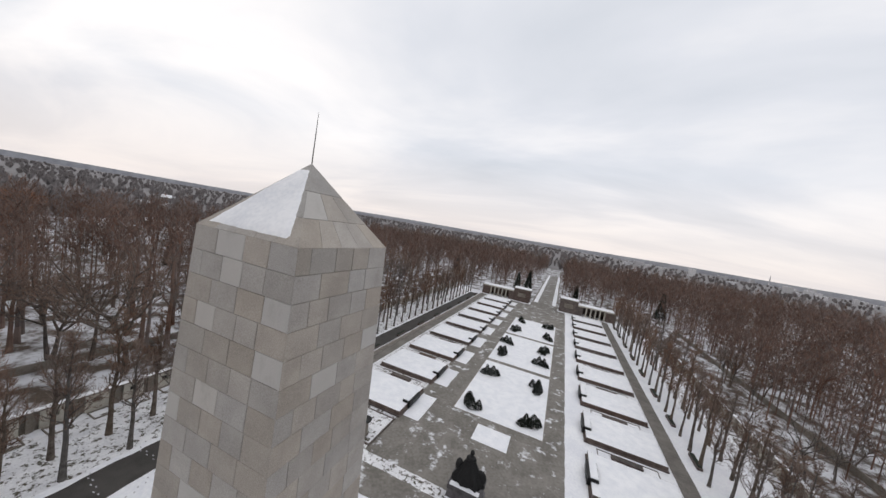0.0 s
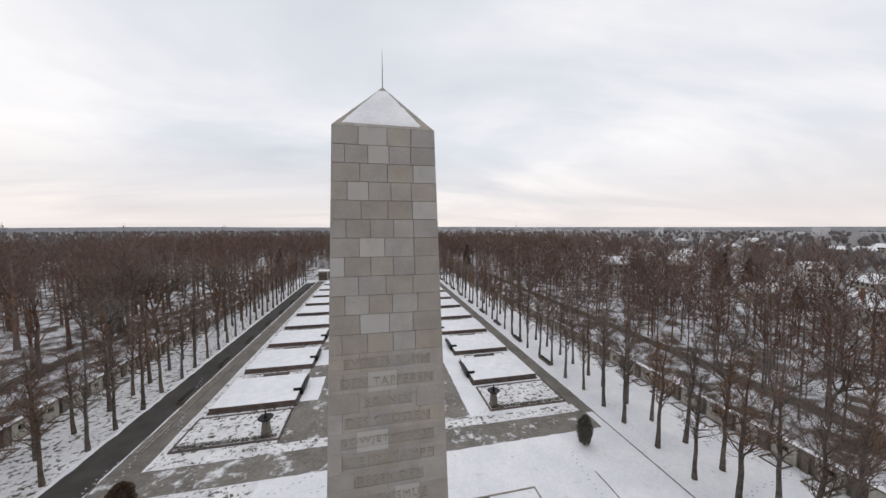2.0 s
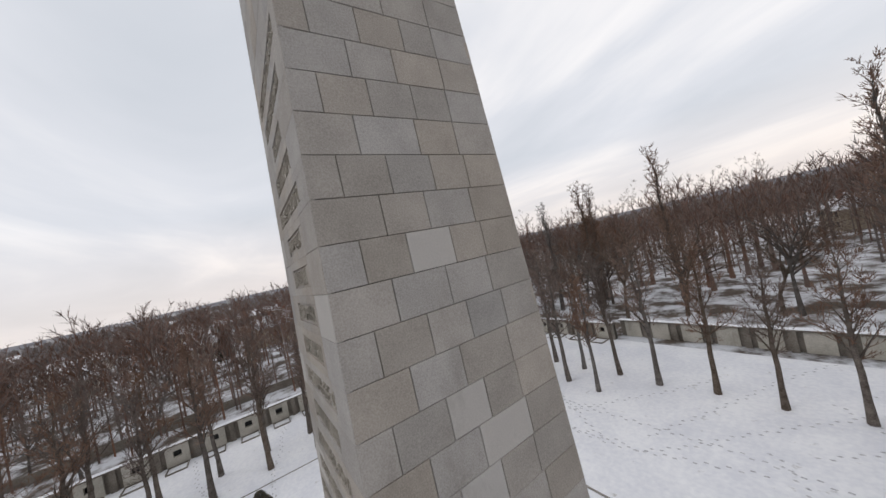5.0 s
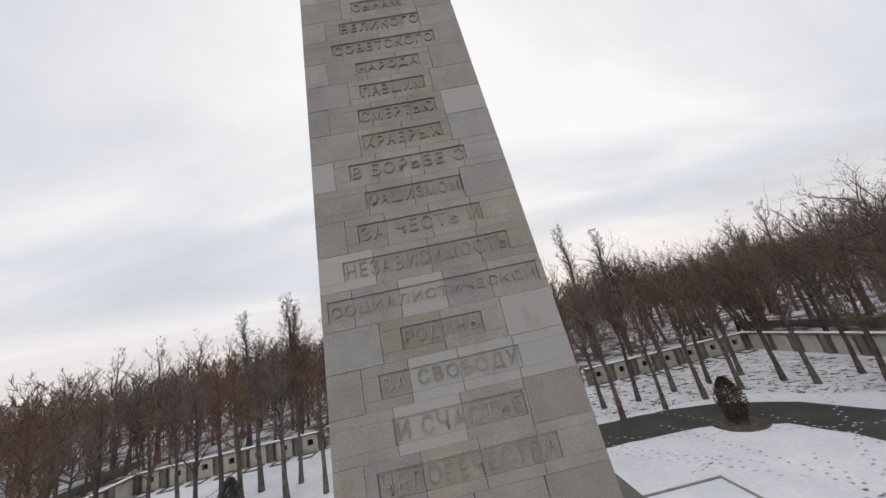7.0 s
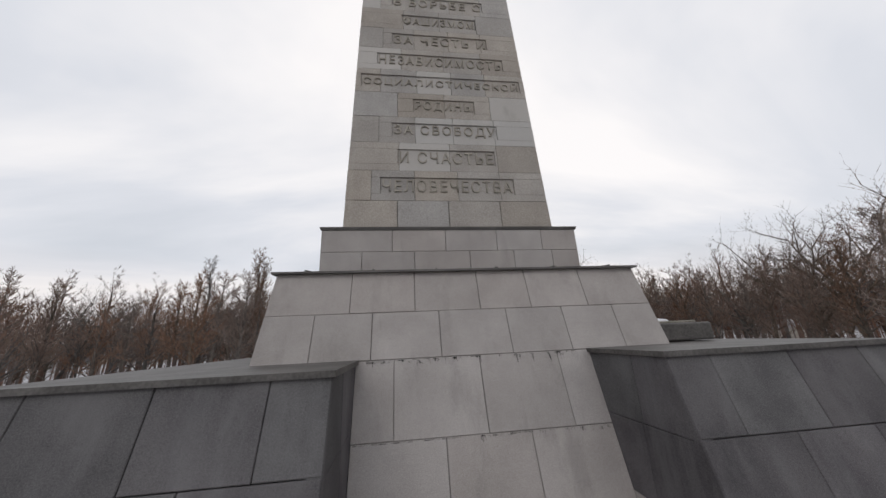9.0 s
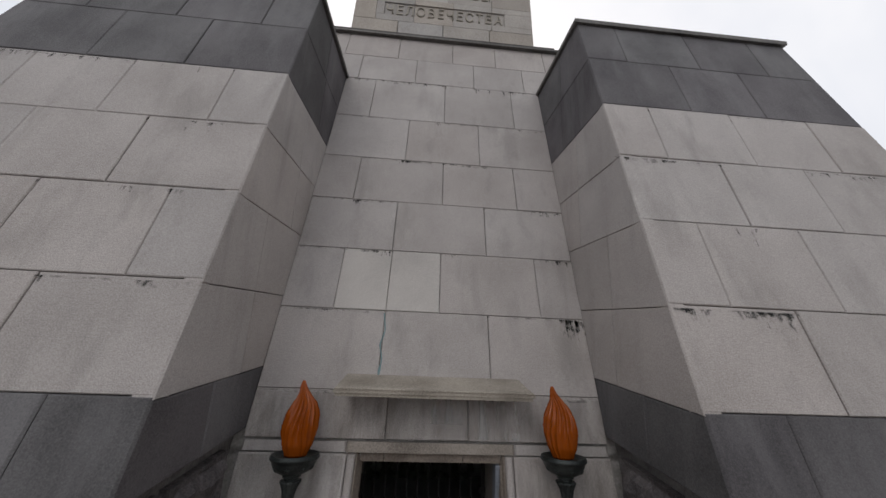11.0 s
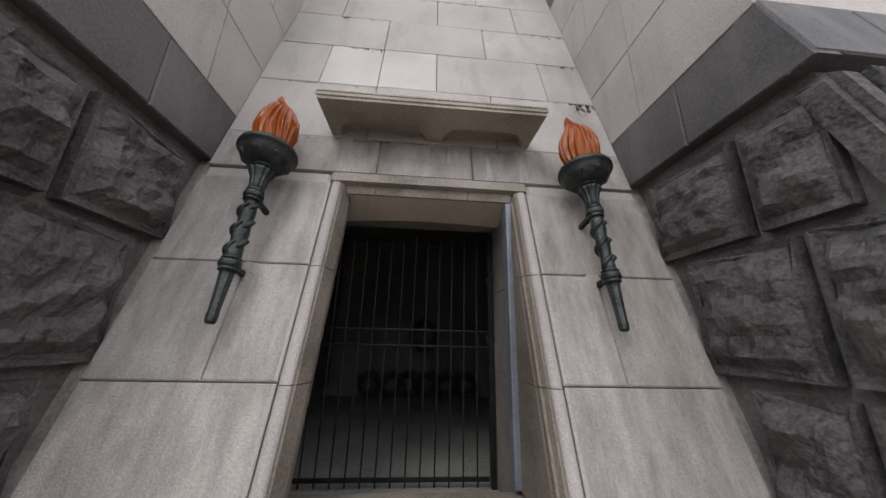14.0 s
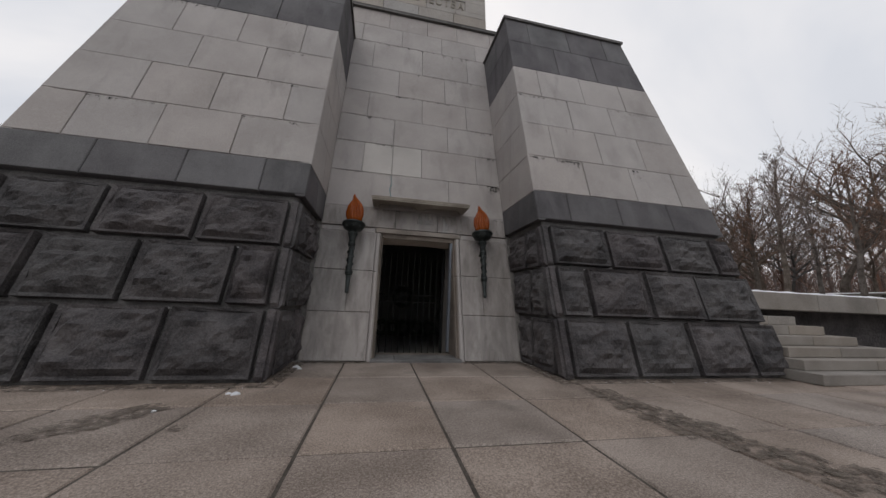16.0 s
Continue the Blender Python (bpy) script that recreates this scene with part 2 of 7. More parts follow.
m_bark = material("bark", (0.072, 0.060, 0.051), (0.165, 0.142, 0.123), 2.0, 14, 0.95, 0.4, "obj", 0.2, spec=0.05)
m_twig = material("twigs", (0.126, 0.092, 0.075), (0.245, 0.182, 0.152), 0.5, 4, 0.95, 0.0, "obj", 0.22, spec=0.0)
m_row_twig = material("lime_twigs", (0.128, 0.089, 0.070), (0.248, 0.176, 0.142), 0.5, 4, 0.95, 0.0, "obj", 0.14, spec=0.0)
# distant trees: pale grey tone carries the haze in the colour
m_hazy_trees = material("far_woods", (0.185, 0.168, 0.166), (0.265, 0.247, 0.246), 0.01, 0.1, 0.95, 0.0, "isle", 0.1)
m_wood_trees = material("bare_woods", (0.116, 0.079, 0.064), (0.226, 0.156, 0.13), 0.05, 0.4, 0.95, 0.0, "isle", 0.2, spec=0.0)
m_conifer = material("conifer", (0.012, 0.016, 0.012), (0.035, 0.042, 0.032), 2, 14, 0.95, 0.0)
m_yew = material("yew_leaf", (0.062, 0.058, 0.044), (0.17, 0.155, 0.125), 3, 20, 0.9, 0.0, "isle", 0.4)
m_yew_brown = material("brown_yew_leaf", (0.05, 0.032, 0.02), (0.13, 0.082, 0.05), 3, 20, 0.9, 0.0, "isle", 0.4)
m_house = material("house_wall", (0.34, 0.30, 0.25), (0.55, 0.51, 0.45), 0.3, 3, 0.9, 0.0, "obj", 0.3)
m_brick_house = material("red_house_wall", (0.20, 0.09, 0.06), (0.28, 0.13, 0.09), 0.3, 3, 0.9, 0.0)
m_ribbon = material("wreath_green", (0.02, 0.026, 0.02), (0.05, 0.06, 0.04), 8, 60, 0.8, 0.2)

m_amber = bpy.data.materials.new("amber_glass")
m_amber.use_nodes = True
ab = m_amber.node_tree.nodes["Principled BSDF"]
ab.inputs["Base Color"].default_value = (0.25, 0.053, 0.003, 1)
ab.inputs["Roughness"].default_value = 0.1
ab.inputs["Specular IOR Level"].default_value = 0.3
ab.inputs["Transmission Weight"].default_value = 0.0
ab.inputs["Subsurface Weight"].default_value = 0.0
ab.inputs["Subsurface Radius"].default_value = (0.08, 0.03, 0.01)
ab.inputs["IOR"].default_value = 1.45


# ---------------------------------------------------------------- mesh helpers
def part(name, bm, mat, parent=None, label="", smooth=False, at=None):
    me = bpy.data.meshes.new(name)
    bm.normal_update()
    bm.to_mesh(me)
    bm.free()
    return mesh_part(name, me, mat, parent, label, smooth, at)


def mesh_part(name, me, mat, parent=None, label="", smooth=False, at=None):
    if mat and not me.materials:
        me.materials.append(mat)
    if smooth:
        me.polygons.foreach_set("use_smooth", [True] * len(me.polygons))
    ob = new(name, me)
    if parent:
        ob.parent = parent
    if at is not None:
        ob.matrix_basis = at
    if label:
        ob["label"] = label
    return ob


def from_lists(name, verts, faces, mat, parent=None, label="", smooth=False, at=None):
    me = bpy.data.meshes.new(name)
    me.from_pydata([tuple(v) for v in verts], [], faces)
    me.update()
    return mesh_part(name, me, mat, parent, label, smooth, at)


def empty(name, at=None, **tags):
    ob = new(name)
    if at is not None:
        ob.matrix_basis = at
    return tagged(ob, **tags)


def box_bm(x0, x1, y0, y1, z0, z1, bevel=0.0, bm=None):
    own = bm is None
    bm = bm or bmesh.new()
    r = bmesh.ops.create_cube(bm, size=1.0, matrix=Matrix.LocRotScale(((x0 + x1) / 2, (y0 + y1) / 2, (z0 + z1) / 2), None, (x1 - x0, y1 - y0, z1 - z0)))
    if bevel and own:
        bmesh.ops.bevel(bm, geom=bm.edges[:], offset=bevel, segments=2, affect="EDGES", profile=0.5)
    return bm


def lathe_lists(profile, n=24, twist=None, lobes=0, depth=0.0):
    """Rings of n points from a profile of (radius, height); lobes with a depth give flutes, twist turns them with the height."""
    vs, fs = [], []
    for i, (r, z) in enumerate(profile):
        for k in range(n):
            a = 2 * math.pi * k / n
            q = r * (1 + depth * math.cos(lobes * a + (twist or 0) * z)) if lobes else r
            vs.append((q * math.cos(a), q * math.sin(a), z))
    for i in range(len(profile) - 1):
        for k in range(n):
            k2 = (k + 1) % n
            fs.append((i * n + k, i * n + k2, (i + 1) * n + k2, (i + 1) * n + k))
    fs.append(tuple(range(n - 1, -1, -1)))
    fs.append(tuple((len(profile) - 1) * n + k for k in range(n)))
    return vs, fs


def slab_lists(corners, n, proud, gap=0.006, cham=0.012, depth=0.05, rough=0.0, seed=0, grid=(6, 4)):
    """One stone of a facing: four corners seen from outside, anticlockwise; proud: how far its face stands off them."""
    c = sum(corners, Vector()) / 4

    def shrink(p, d):
        e = p - c
        return c + e * max(0.0, 1 - d / max(0.12, e.length) * 1.3)

    back = [shrink(p, gap) - n * depth for p in corners]
    rim = [shrink(p, gap) + n * (proud - cham) for p in corners]
    vs = back + rim
    fs = [(i, (i + 1) % 4, 4 + (i + 1) % 4, 4 + i) for i in range(4)]
    if not rough:
        vs += [shrink(p, gap + cham) + n * proud for p in corners]
        fs += [(4 + i, 4 + (i + 1) % 4, 8 + (i + 1) % 4, 8 + i) for i in range(4)] + [(8, 9, 10, 11)]
        return vs, fs
    front = [shrink(p, gap + cham) for p in corners]
    gx, gy = grid
    base = len(vs)
    for j in range(gy + 1):
        for i in range(gx + 1):
            s, t = i / gx, j / gy
            p = (front[0] * (1 - s) + front[1] * s) * (1 - t) + (front[3] * (1 - s) + front[2] * s) * t
            edge = min(s, 1 - s, t, 1 - t)
            rise = min(1.0, edge / 0.16)
            h = proud * (0.5 + 0.5 * rise * (2 - rise))
            q = Vector((p.x * 2.3 + seed * 7.7, p.y * 2.3, p.z * 2.3))
            ridge = 1 - 2 * abs(noise.noise(Vector((q.x * 0.9, q.y * 0.9, q.z * 1.7))))
            h += rough * (0.5 * ridge - 0.2 + 0.8 * noise.noise(Vector((q.x * 2.2, q.y * 2.2, q.z * 3.6))) + 0.55 * noise.noise(q * 6.1)) * (1.0 if edge > 0 else 0.3)
            vs.append(p + n * h)
    ring = [base + i for i in range(gx + 1)] + [base + j * (gx + 1) + gx for j in range(1, gy + 1)] \
        + [base + gy * (gx + 1) + i for i in range(gx - 1, -1, -1)] + [base + j * (gx + 1) for j in range(gy - 1, 0, -1)]
    cuts = [0, gx, gx + gy, 2 * gx + gy, 2 * (gx + gy)]
    for e in range(4):
        run = [ring[k % len(ring)] for k in range(cuts[e], cuts[e + 1] + 1)]
        fs.append((4 + e, 4 + (e + 1) % 4, *run[::-1]))
    for j in range(gy):
        for i in range(gx):
            a = base + j * (gx + 1) + i
            fs.append((a, a + 1, a + gx + 2, a + gx + 1))
    return vs, fs


class Heap:
    """Collects many pieces that stay one mesh."""

    def __init__(self):
        self.v, self.f = [], []

    def add(self, vs, fs):
        o = len(self.v)
        self.v += [tuple(v) for v in vs]
        self.f += [tuple(i + o for i in f) for f in fs]

    def box(self, x0, x1, y0, y1, z0, z1):
        self.add([(x, y, z) for z in (z0, z1) for x, y in ((x0, y0), (x1, y0), (x1, y1), (x0, y1))],
                 [(3, 2, 1, 0), (4, 5, 6, 7), (0, 1, 5, 4), (1, 2, 6, 5), (2, 3, 7, 6), (3, 0, 4, 7)])

    def done(self, name, mat, parent=None, label="", kind="stuff", smooth=False):
        ob = from_lists(name, self.v, self.f, mat, parent, label, smooth)
        if kind:
            ob["kind"] = kind
        return ob


rng = random.Random(5)
GROUND = 0.9            # lawns and avenue lie this much above the court at the door
AX = 1.5                # the avenue's axis

# ---------------------------------------------------------------- the obelisk's shaft
H_TOP, H_LOW, H_APEX = 31.46, 10.04, 33.5
W_TOP, W_LOW = 1.70, 2.37


def half(z):
    return W_TOP + (W_LOW - W_TOP) * (H_TOP - z) / (H_TOP - H_LOW)


def course_z(c):
    return H_TOP - 0.6 * c - 0.002935 * c * c


RUSSIAN = ["ВЕЧНАЯ СЛАВА", "ДОБЛЕСТНЫМ", "СЫНАМ", "ВЕЛИКОГО", "СОВЕТСКОГО", "НАРОДА", "ПАВШИМ", "СМЕРТЬЮ", "ХРАБРЫХ", "В БОРЬБЕ С",
           "ФАШИЗМОМ", "ЗА ЧЕСТЬ И", "НЕЗАВИСИМОСТЬ", "СОЦИАЛИСТИЧЕСКОЙ", "РОДИНЫ", "ЗА СВОБОДУ", "И СЧАСТЬЕ", "ЧЕЛОВЕЧЕСТВА"]
GERMAN = ["EWIGER RUHM", "DEN TAPFEREN", "SÖHNEN", "DES GROSSEN", "SOWJETVOLKES", "DIE IM KAMPF", "GEGEN DEN", "FASCHISMUS", 12, 14, 5, 11, 9, 8]

obelisk = empty("obelisk", label="tall tapered obelisk of grey-beige stone blocks with carved inscriptions", category="obelisk")
bm = bmesh.new()
lo = [bm.verts.new((sx * (half(H_LOW) - 0.085), sy * (half(H_LOW) - 0.085), H_LOW)) for sx, sy in ((-1, -1), (1, -1), (1, 1), (-1, 1))]
hi = [bm.verts.new((sx * (half(H_TOP) - 0.085), sy * (half(H_TOP) - 0.085), H_TOP)) for sx, sy in ((-1, -1), (1, -1), (1, 1), (-1, 1))]
for i in range(4):
    bm.faces.new((lo[i], lo[(i + 1) % 4], hi[(i + 1) % 4], hi[i]))
bm.faces.new(hi)
bm.faces.new(lo[::-1])
part("shaft", bm, m_mortar, obelisk)

LEAN = math.atan((W_LOW - W_TOP) / (H_TOP - H_LOW))


def face_turn(side):
    """Side 0 looks down the avenue (+y), then on anticlockwise."""
    return Matrix.Rotation(side * math.pi / 2, 4, "Z")


def on_face(side, s, z, off=0.0):
    """s to the right as one faces the side."""
    p = Vector((-s, half(z) + off, z))
    return face_turn(side) @ p


def inscription(side, c, text):
    z0, z1 = course_z(c), course_z(c + 1)
    box = 0.36 * (z0 - z1) / 0.66
    zc = (z0 + z1) / 2
    n = face_turn(side).to_3x3() @ Vector((0, math.cos(LEAN), math.sin(LEAN)))
    u = face_turn(side).to_3x3() @ Vector((-1, 0, 0))
    v = n.cross(u)
    hl = min(0.132 * (len(text) if isinstance(text, str) else text), half(zc) - 0.12)
    place = Matrix.Translation(on_face(side, 0, zc, -0.039)) @ Matrix((u, v, n)).transposed().to_4x4()
    if not isinstance(text, str):
        x = -hl + 0.05
        while x < hl - 0.12:
            part("bar", box_bm(x, x + 0.16, -box * 0.36, box * 0.36, 0, 0.034), m_letter, obelisk, at=place)
            x += 0.225
        return
    cu = bpy.data.curves.new("letters", "FONT")
    cu.body, cu.size, cu.extrude, cu.align_x, cu.align_y = text, box * 1.08, 0.0175, "CENTER", "CENTER"
    cu.space_character = 1.18
    cu.resolution_u = 3
    tmp = new("letters", cu)
    bpy.context.view_layer.update()
    me = bpy.data.meshes.new_from_object(tmp.evaluated_get(bpy.context.evaluated_depsgraph_get()))
    bpy.data.objects.remove(tmp)
    co = np.empty(len(me.vertices) * 3)
    me.vertices.foreach_get("co", co)
    co = co.reshape(-1, 3)
    lo_, hi_ = co.min(0), co.max(0)
    co -= (lo_ + hi_) / 2
    co[:, 0] *= (2 * hl - 0.1) / (hi_[0] - lo_[0])
    co[:, 1] *= box * 0.74 / (hi_[1] - lo_[1])
    co[:, 2] += 0.0175
    me.vertices.foreach_set("co", co.ravel())
    # each letter a piece of its own
    root = list(range(len(me.vertices)))

    def top(a):
        while root[a] != a:
            root[a] = root[root[a]]
            a = root[a]
        return a

    for e in me.edges:
        a, b = top(e.vertices[0]), top(e.vertices[1])
        if a != b:
            root[a] = b
    groups = {}
    for f in me.polygons:
        groups.setdefault(top(f.vertices[0]), []).append(tuple(f.vertices))
    for fs in groups.values():
        ids = sorted({i for f in fs for i in f})
        at_ = {v: k for k, v in enumerate(ids)}
        from_lists("letter", [co[i] for i in ids], [tuple(at_[i] for i in f) for f in fs], m_letter, obelisk, at=place)


def shaft_course(side, c, text, sink):
    """Lays one course of one side; sink takes each stone."""
    z0, z1 = course_z(c), course_z(c + 1)
    n = face_turn(side).to_3x3() @ Vector((0, math.cos(LEAN), math.sin(LEAN)))
    w = half((z0 + z1) / 2)
    count = 5 if (c + side) % 2 else 4
    cuts = [-w]
    step = 2 * w / (count if count == 4 else 4.7)
    x = -w + (step if count == 4 else step * 0.62)
    while x < w - 0.25:
        cuts.append(x + rng.uniform(-0.09, 0.09))
        x += step
    cuts.append(w)

    def quad(s0, s1, za, zb):
        f0, f1 = lambda z: s0 if abs(s0) < w - 1e-6 else math.copysign(half(z), s0), lambda z: s1 if abs(s1) < w - 1e-6 else math.copysign(half(z), s1)
        return [on_face(side, f0(zb), zb, -0.03), on_face(side, f1(zb), zb, -0.03), on_face(side, f1(za), za, -0.03), on_face(side, f0(za), za, -0.03)]

    if text is None:
        for s0, s1 in zip(cuts, cuts[1:]):
            sink(*slab_lists(quad(s0, s1, z0, z1), n, 0.03 + rng.uniform(-0.003, 0.004), gap=0.006, cham=0.010, depth=0.065))
        return
    hl = 0.132 * (len(text) if isinstance(text, str) else text)
    hl = min(hl, w - 0.12)
    mz0 = (z0 + z1) / 2 + 0.18 * (z0 - z1) / 0.66
    mz1 = (z0 + z1) / 2 - 0.18 * (z0 - z1) / 0.66
    for s0, s1 in zip(cuts, cuts[1:]):
        vs, fs = [], []

        def add(q, proud, gap):
            a, b = slab_lists(q, n, proud, gap=gap, cham=0.006, depth=0.065)
            o = len(vs)
            vs.extend(a)
            fs.extend(tuple(i + o for i in f) for f in b)

        i0, i1 = max(s0, -hl), min(s1, hl)
        if i1 - i0 < 0.03:
            add(quad(s0, s1, z0, z1), 0.03, 0.005)
        else:
            add(quad(s0, s1, z0, mz0), 0.03, 0.003)
            add(quad(s0, s1, mz1, z1), 0.03, 0.003)
            add(quad(i0, i1, mz0, mz1), -0.008, 0.002)
            if s0 < i0 - 0.02:
                add(quad(s0, i0, mz0, mz1), 0.03, 0.001)
            if s1 > i1 + 0.02:
                add(quad(i1, s1, mz0, mz1), 0.03, 0.001)
        sink(vs, fs)


def stone_sink(vs, fs):
    from_lists("stone_block", vs, fs, m_shaft, obelisk)


for c in range(31):
    ru = RUSSIAN[c - 12] if 12 <= c < 30 else None
    ge = GERMAN[c - 12] if 12 <= c < 12 + len(GERMAN) else None
    shaft_course(0, c, ru, stone_sink)
    shaft_course(2, c, ge, stone_sink)
    shaft_course(1, c, None, stone_sink)
    shaft_course(3, c, None, stone_sink)
    if ru:
        inscription(0, c, ru)
    if ge:
        inscription(2, c, ge)

# the pyramid cap: slabs of stone, snow on the side that the wind left it on
for side in range(4):
    for k, (t0, t1, cnt) in enumerate(((0.0, 0.30, 5), (0.30, 0.62, 3), (0.62, 1.0, 1))):
        h0, h1 = W_TOP * (1 - t0) * 1.004, W_TOP * (1 - t1)
        za, zb = H_TOP + (H_APEX - H_TOP) * t0, H_TOP + (H_APEX - H_TOP) * t1
        n = face_turn(side).to_3x3() @ Vector((0, H_APEX - H_TOP, W_TOP)).normalized()
        for i in range(cnt):
            s0, s1 = -1 + 2 * i / cnt, -1 + 2 * (i + 1) / cnt
            q = [face_turn(side) @ Vector((-s * h, h, z)) for s, h, z in ((s0, h0, za), (s1, h0, za), (s1, max(h1, 0.01), zb), (s0, max(h1, 0.01), zb))]
            from_lists("capstone_slab", *slab_lists(q, n, 0.0, gap=0.004, cham=0.006, depth=0.06), m_shaft, obelisk)
snow = Heap()
for side, t1, s_lo, s_hi in ((2, 0.93, -0.93, 0.86), (0, 0.9, -0.9, 0.9)):
    pts_, n_ = [], face_turn(side).to_3x3() @ Vector((0, H_APEX - H_TOP, W_TOP)).normalized()
    R, C = 14, 16
    for j in range(R + 1):
        t = 0.03 + (t1 - 0.03) * j / R
        for i in range(C + 1):
            s = s_lo + (s_hi - s_lo) * i / C
            s *= 1 + 0.05 * noise.noise((i * 0.7, j * 0.9, side))
            h, z = W_TOP * (1 - t), H_TOP + (H_APEX - H_TOP) * t
            lift = 0.03 + 0.02 * noise.noise((i * 0.4, j * 0.4, 3 + side)) if 0 < i < C and 0 < j < R else -0.02
            pts_.append(face_turn(side) @ Vector((-s * h, h, z)) + n_ * lift)
    snow.add(pts_, [(j * (C + 1) + i, j * (C + 1) + i + 1, (j + 1) * (C + 1) + i + 1, (j + 1) * (C + 1) + i) for j in range(R) for i in range(C)])
tagged(snow.done("snow_cover", m_snow, kind="stuff", smooth=True), label="thin snow lying on the obelisk's pyramid cap", category="snow")
rod_v, rod_f = lathe_lists([(0.016, 0), (0.012, 0.8), (0.004, 1.45)], 6)
from_lists("lightning_rod", rod_v, rod_f, m_iron, obelisk, "thin black lightning rod", at=pose(0, 0, H_APEX - 0.03))

# ---------------------------------------------------------------- the pedestal under the shaft
base = empty("monument", label="battered pedestal of pale granite over dark rock-faced blocks", category="monument")
NX = 1.75                                        # half the niche


def wall_y(z):
    return 6.35 - 0.30 * z


def front_y(z):
    return 7.62 - 0.277 * z


def outer_x(z):
    return 5.72 - 0.118 * z


def frustum(x_lo, x_hi, y_lo, y_hi, z0, z1, y_back=None):
    bm = bmesh.new()
    yb = y_back or (-y_lo, -y_hi)
    a = [bm.verts.new(p) for p in ((-x_lo, yb[0], z0), (x_lo, yb[0], z0), (x_lo, y_lo, z0), (-x_lo, y_lo, z0))]
    b = [bm.verts.new(p) for p in ((-x_hi, yb[1], z1), (x_hi, yb[1], z1), (x_hi, y_hi, z1), (-x_hi, y_hi, z1))]
    for i in range(4):
        bm.faces.new((a[i], a[(i + 1) % 4], b[(i + 1) % 4], b[i]))
    bm.faces.new(b)
    bm.faces.new(a[::-1])
    return bm


# plinth block right under the shaft, with a thin cornice
part("plinth", frustum(2.66, 2.66, 2.66, 2.66, 8.9, 9.98), m_mortar, base)
part("cornice", frustum(2.72, 2.74, 2.72, 2.74, 9.98, 10.04), m_sheet, base)
plinth_heap = Heap()
for side in range(4):
    n = face_turn(side).to_3x3() @ Vector((0, 1, 0))
    for r, (za, zb) in enumerate(((9.98, 9.52), (9.52, 8.97))):
        cuts = [-2.70, -1.9, -0.85, 0.3, 1.25, 2.1, 2.70] if r else [-2.70, -1.3, -0.2, 0.9, 1.9, 2.70]
        for s0, s1 in zip(cuts, cuts[1:]):
            q = [face_turn(side) @ Vector((-s, 2.66, z)) for s, z in ((s0, zb), (s1, zb), (s1, za), (s0, za))]
            if side == 0:
                from_lists("plinth_stone", *slab_lists(q, n, 0.045, gap=0.004, cham=0.008), m_granite, base)
            else:
                plinth_heap.add(*slab_lists(q, n, 0.045, gap=0.004, cham=0.008))
plinth_heap.done("plinth_blocks", m_granite_isle, base)
for x0, x1 in ((0.5, 1.14), (-0.42, 0.13), (-1.35, -0.8)):
    part("drain_slot", box_bm(x0, x1, 2.30, 2.378, 10.045, 10.08), m_hole, base)
# sloping sheet-metal coping with standing seams
part("coping", frustum(3.11, 2.70, 3.74, 2.70, 8.903, 8.99), m_sheet, base)
part("coping_edge", frustum(3.14, 3.14, 3.77, 3.77, 8.872, 8.906), m_sheet, base)
for x in (-2.35, -1.42, -0.48, 0.47, 1.4, 2.35):
    p0, p1 = Vector((x * 1.12, 3.74, 8.905)), Vector((x, 2.71, 8.995))
    from_lists("seam", [p0 + Vector((-0.012, 0, 0)), p0 + Vector((0.012, 0, 0)), p1 + Vector((0.012, 0, 0)), p1 + Vector((-0.012, 0, 0)),
               p0 + Vector((-0.012, 0, 0.03)), p0 + Vector((0.012, 0, 0.03)), p1 + Vector((0.012, 0, 0.03)), p1 + Vector((-0.012, 0, 0.03))],
              [(4, 5, 6, 7), (0, 1, 5, 4), (1, 2, 6, 5), (2, 3, 7, 6), (3, 0, 4, 7)], m_sheet, base)

# middle block that rises out of the roof: its front is the niche's back wall
MX = 3.08
part("core", frustum(MX + 0.06, MX - 0.05, wall_y(7.2) - 0.05, wall_y(8.87) - 0.05, 7.2, 8.87), m_joint_pale, base)


def facing(corner, rows, cuts_for, n, mat, name, proud=0.03, **kw):
    """Stones of a wall: corner(s, z) gives a place; rows are (z_low, z_high); cuts_for(row) the joints."""
    for r, (za, zb) in enumerate(rows):
        cuts = cuts_for(r)
        for i, (s0, s1) in enumerate(zip(cuts, cuts[1:])):
            a0, a1 = (s0, s0) if not callable(s0) else (s0(za), s0(zb))
            b0, b1 = (s1, s1) if not callable(s1) else (s1(za), s1(zb))
            q = [corner(a0, za), corner(b0, za), corner(b1, zb), corner(a1, zb)]
            mt = mat(r, i) if callable(mat) else mat
            from_lists(name, *slab_lists(q, n, proud + rng.uniform(-0.003, 0.003), seed=rng.random() * 50, **kw), mt, base)


def in_niche(s, z):
    return Vector((-s, wall_y(z) - 0.03, z))


N_WALL = Vector((0, 1, 0.30)).normalized()
# upper part of the back wall: above the roof it runs wider than the niche
rows_back = [(2.24, 2.64), (2.64, 3.44), (3.44, 4.19), (4.19, 4.93), (4.93, 5.69), (5.69, 6.56), (6.56, 7.52), (7.52, 8.20), (8.20, 8.87)]
cut_list = [[-NX, -0.45, 0.35, NX], [-NX, -0.58, 0.60, NX], [-NX, -1.17, -0.58, 0.03, 1.24, NX], [-NX, -0.585, 0.62, NX], [-NX, -1.2, 0.03, 1.1, NX],
            [-NX, -0.55, 0.59, NX], [-NX, -1.22, 0.02, 1.22, NX], None, None]


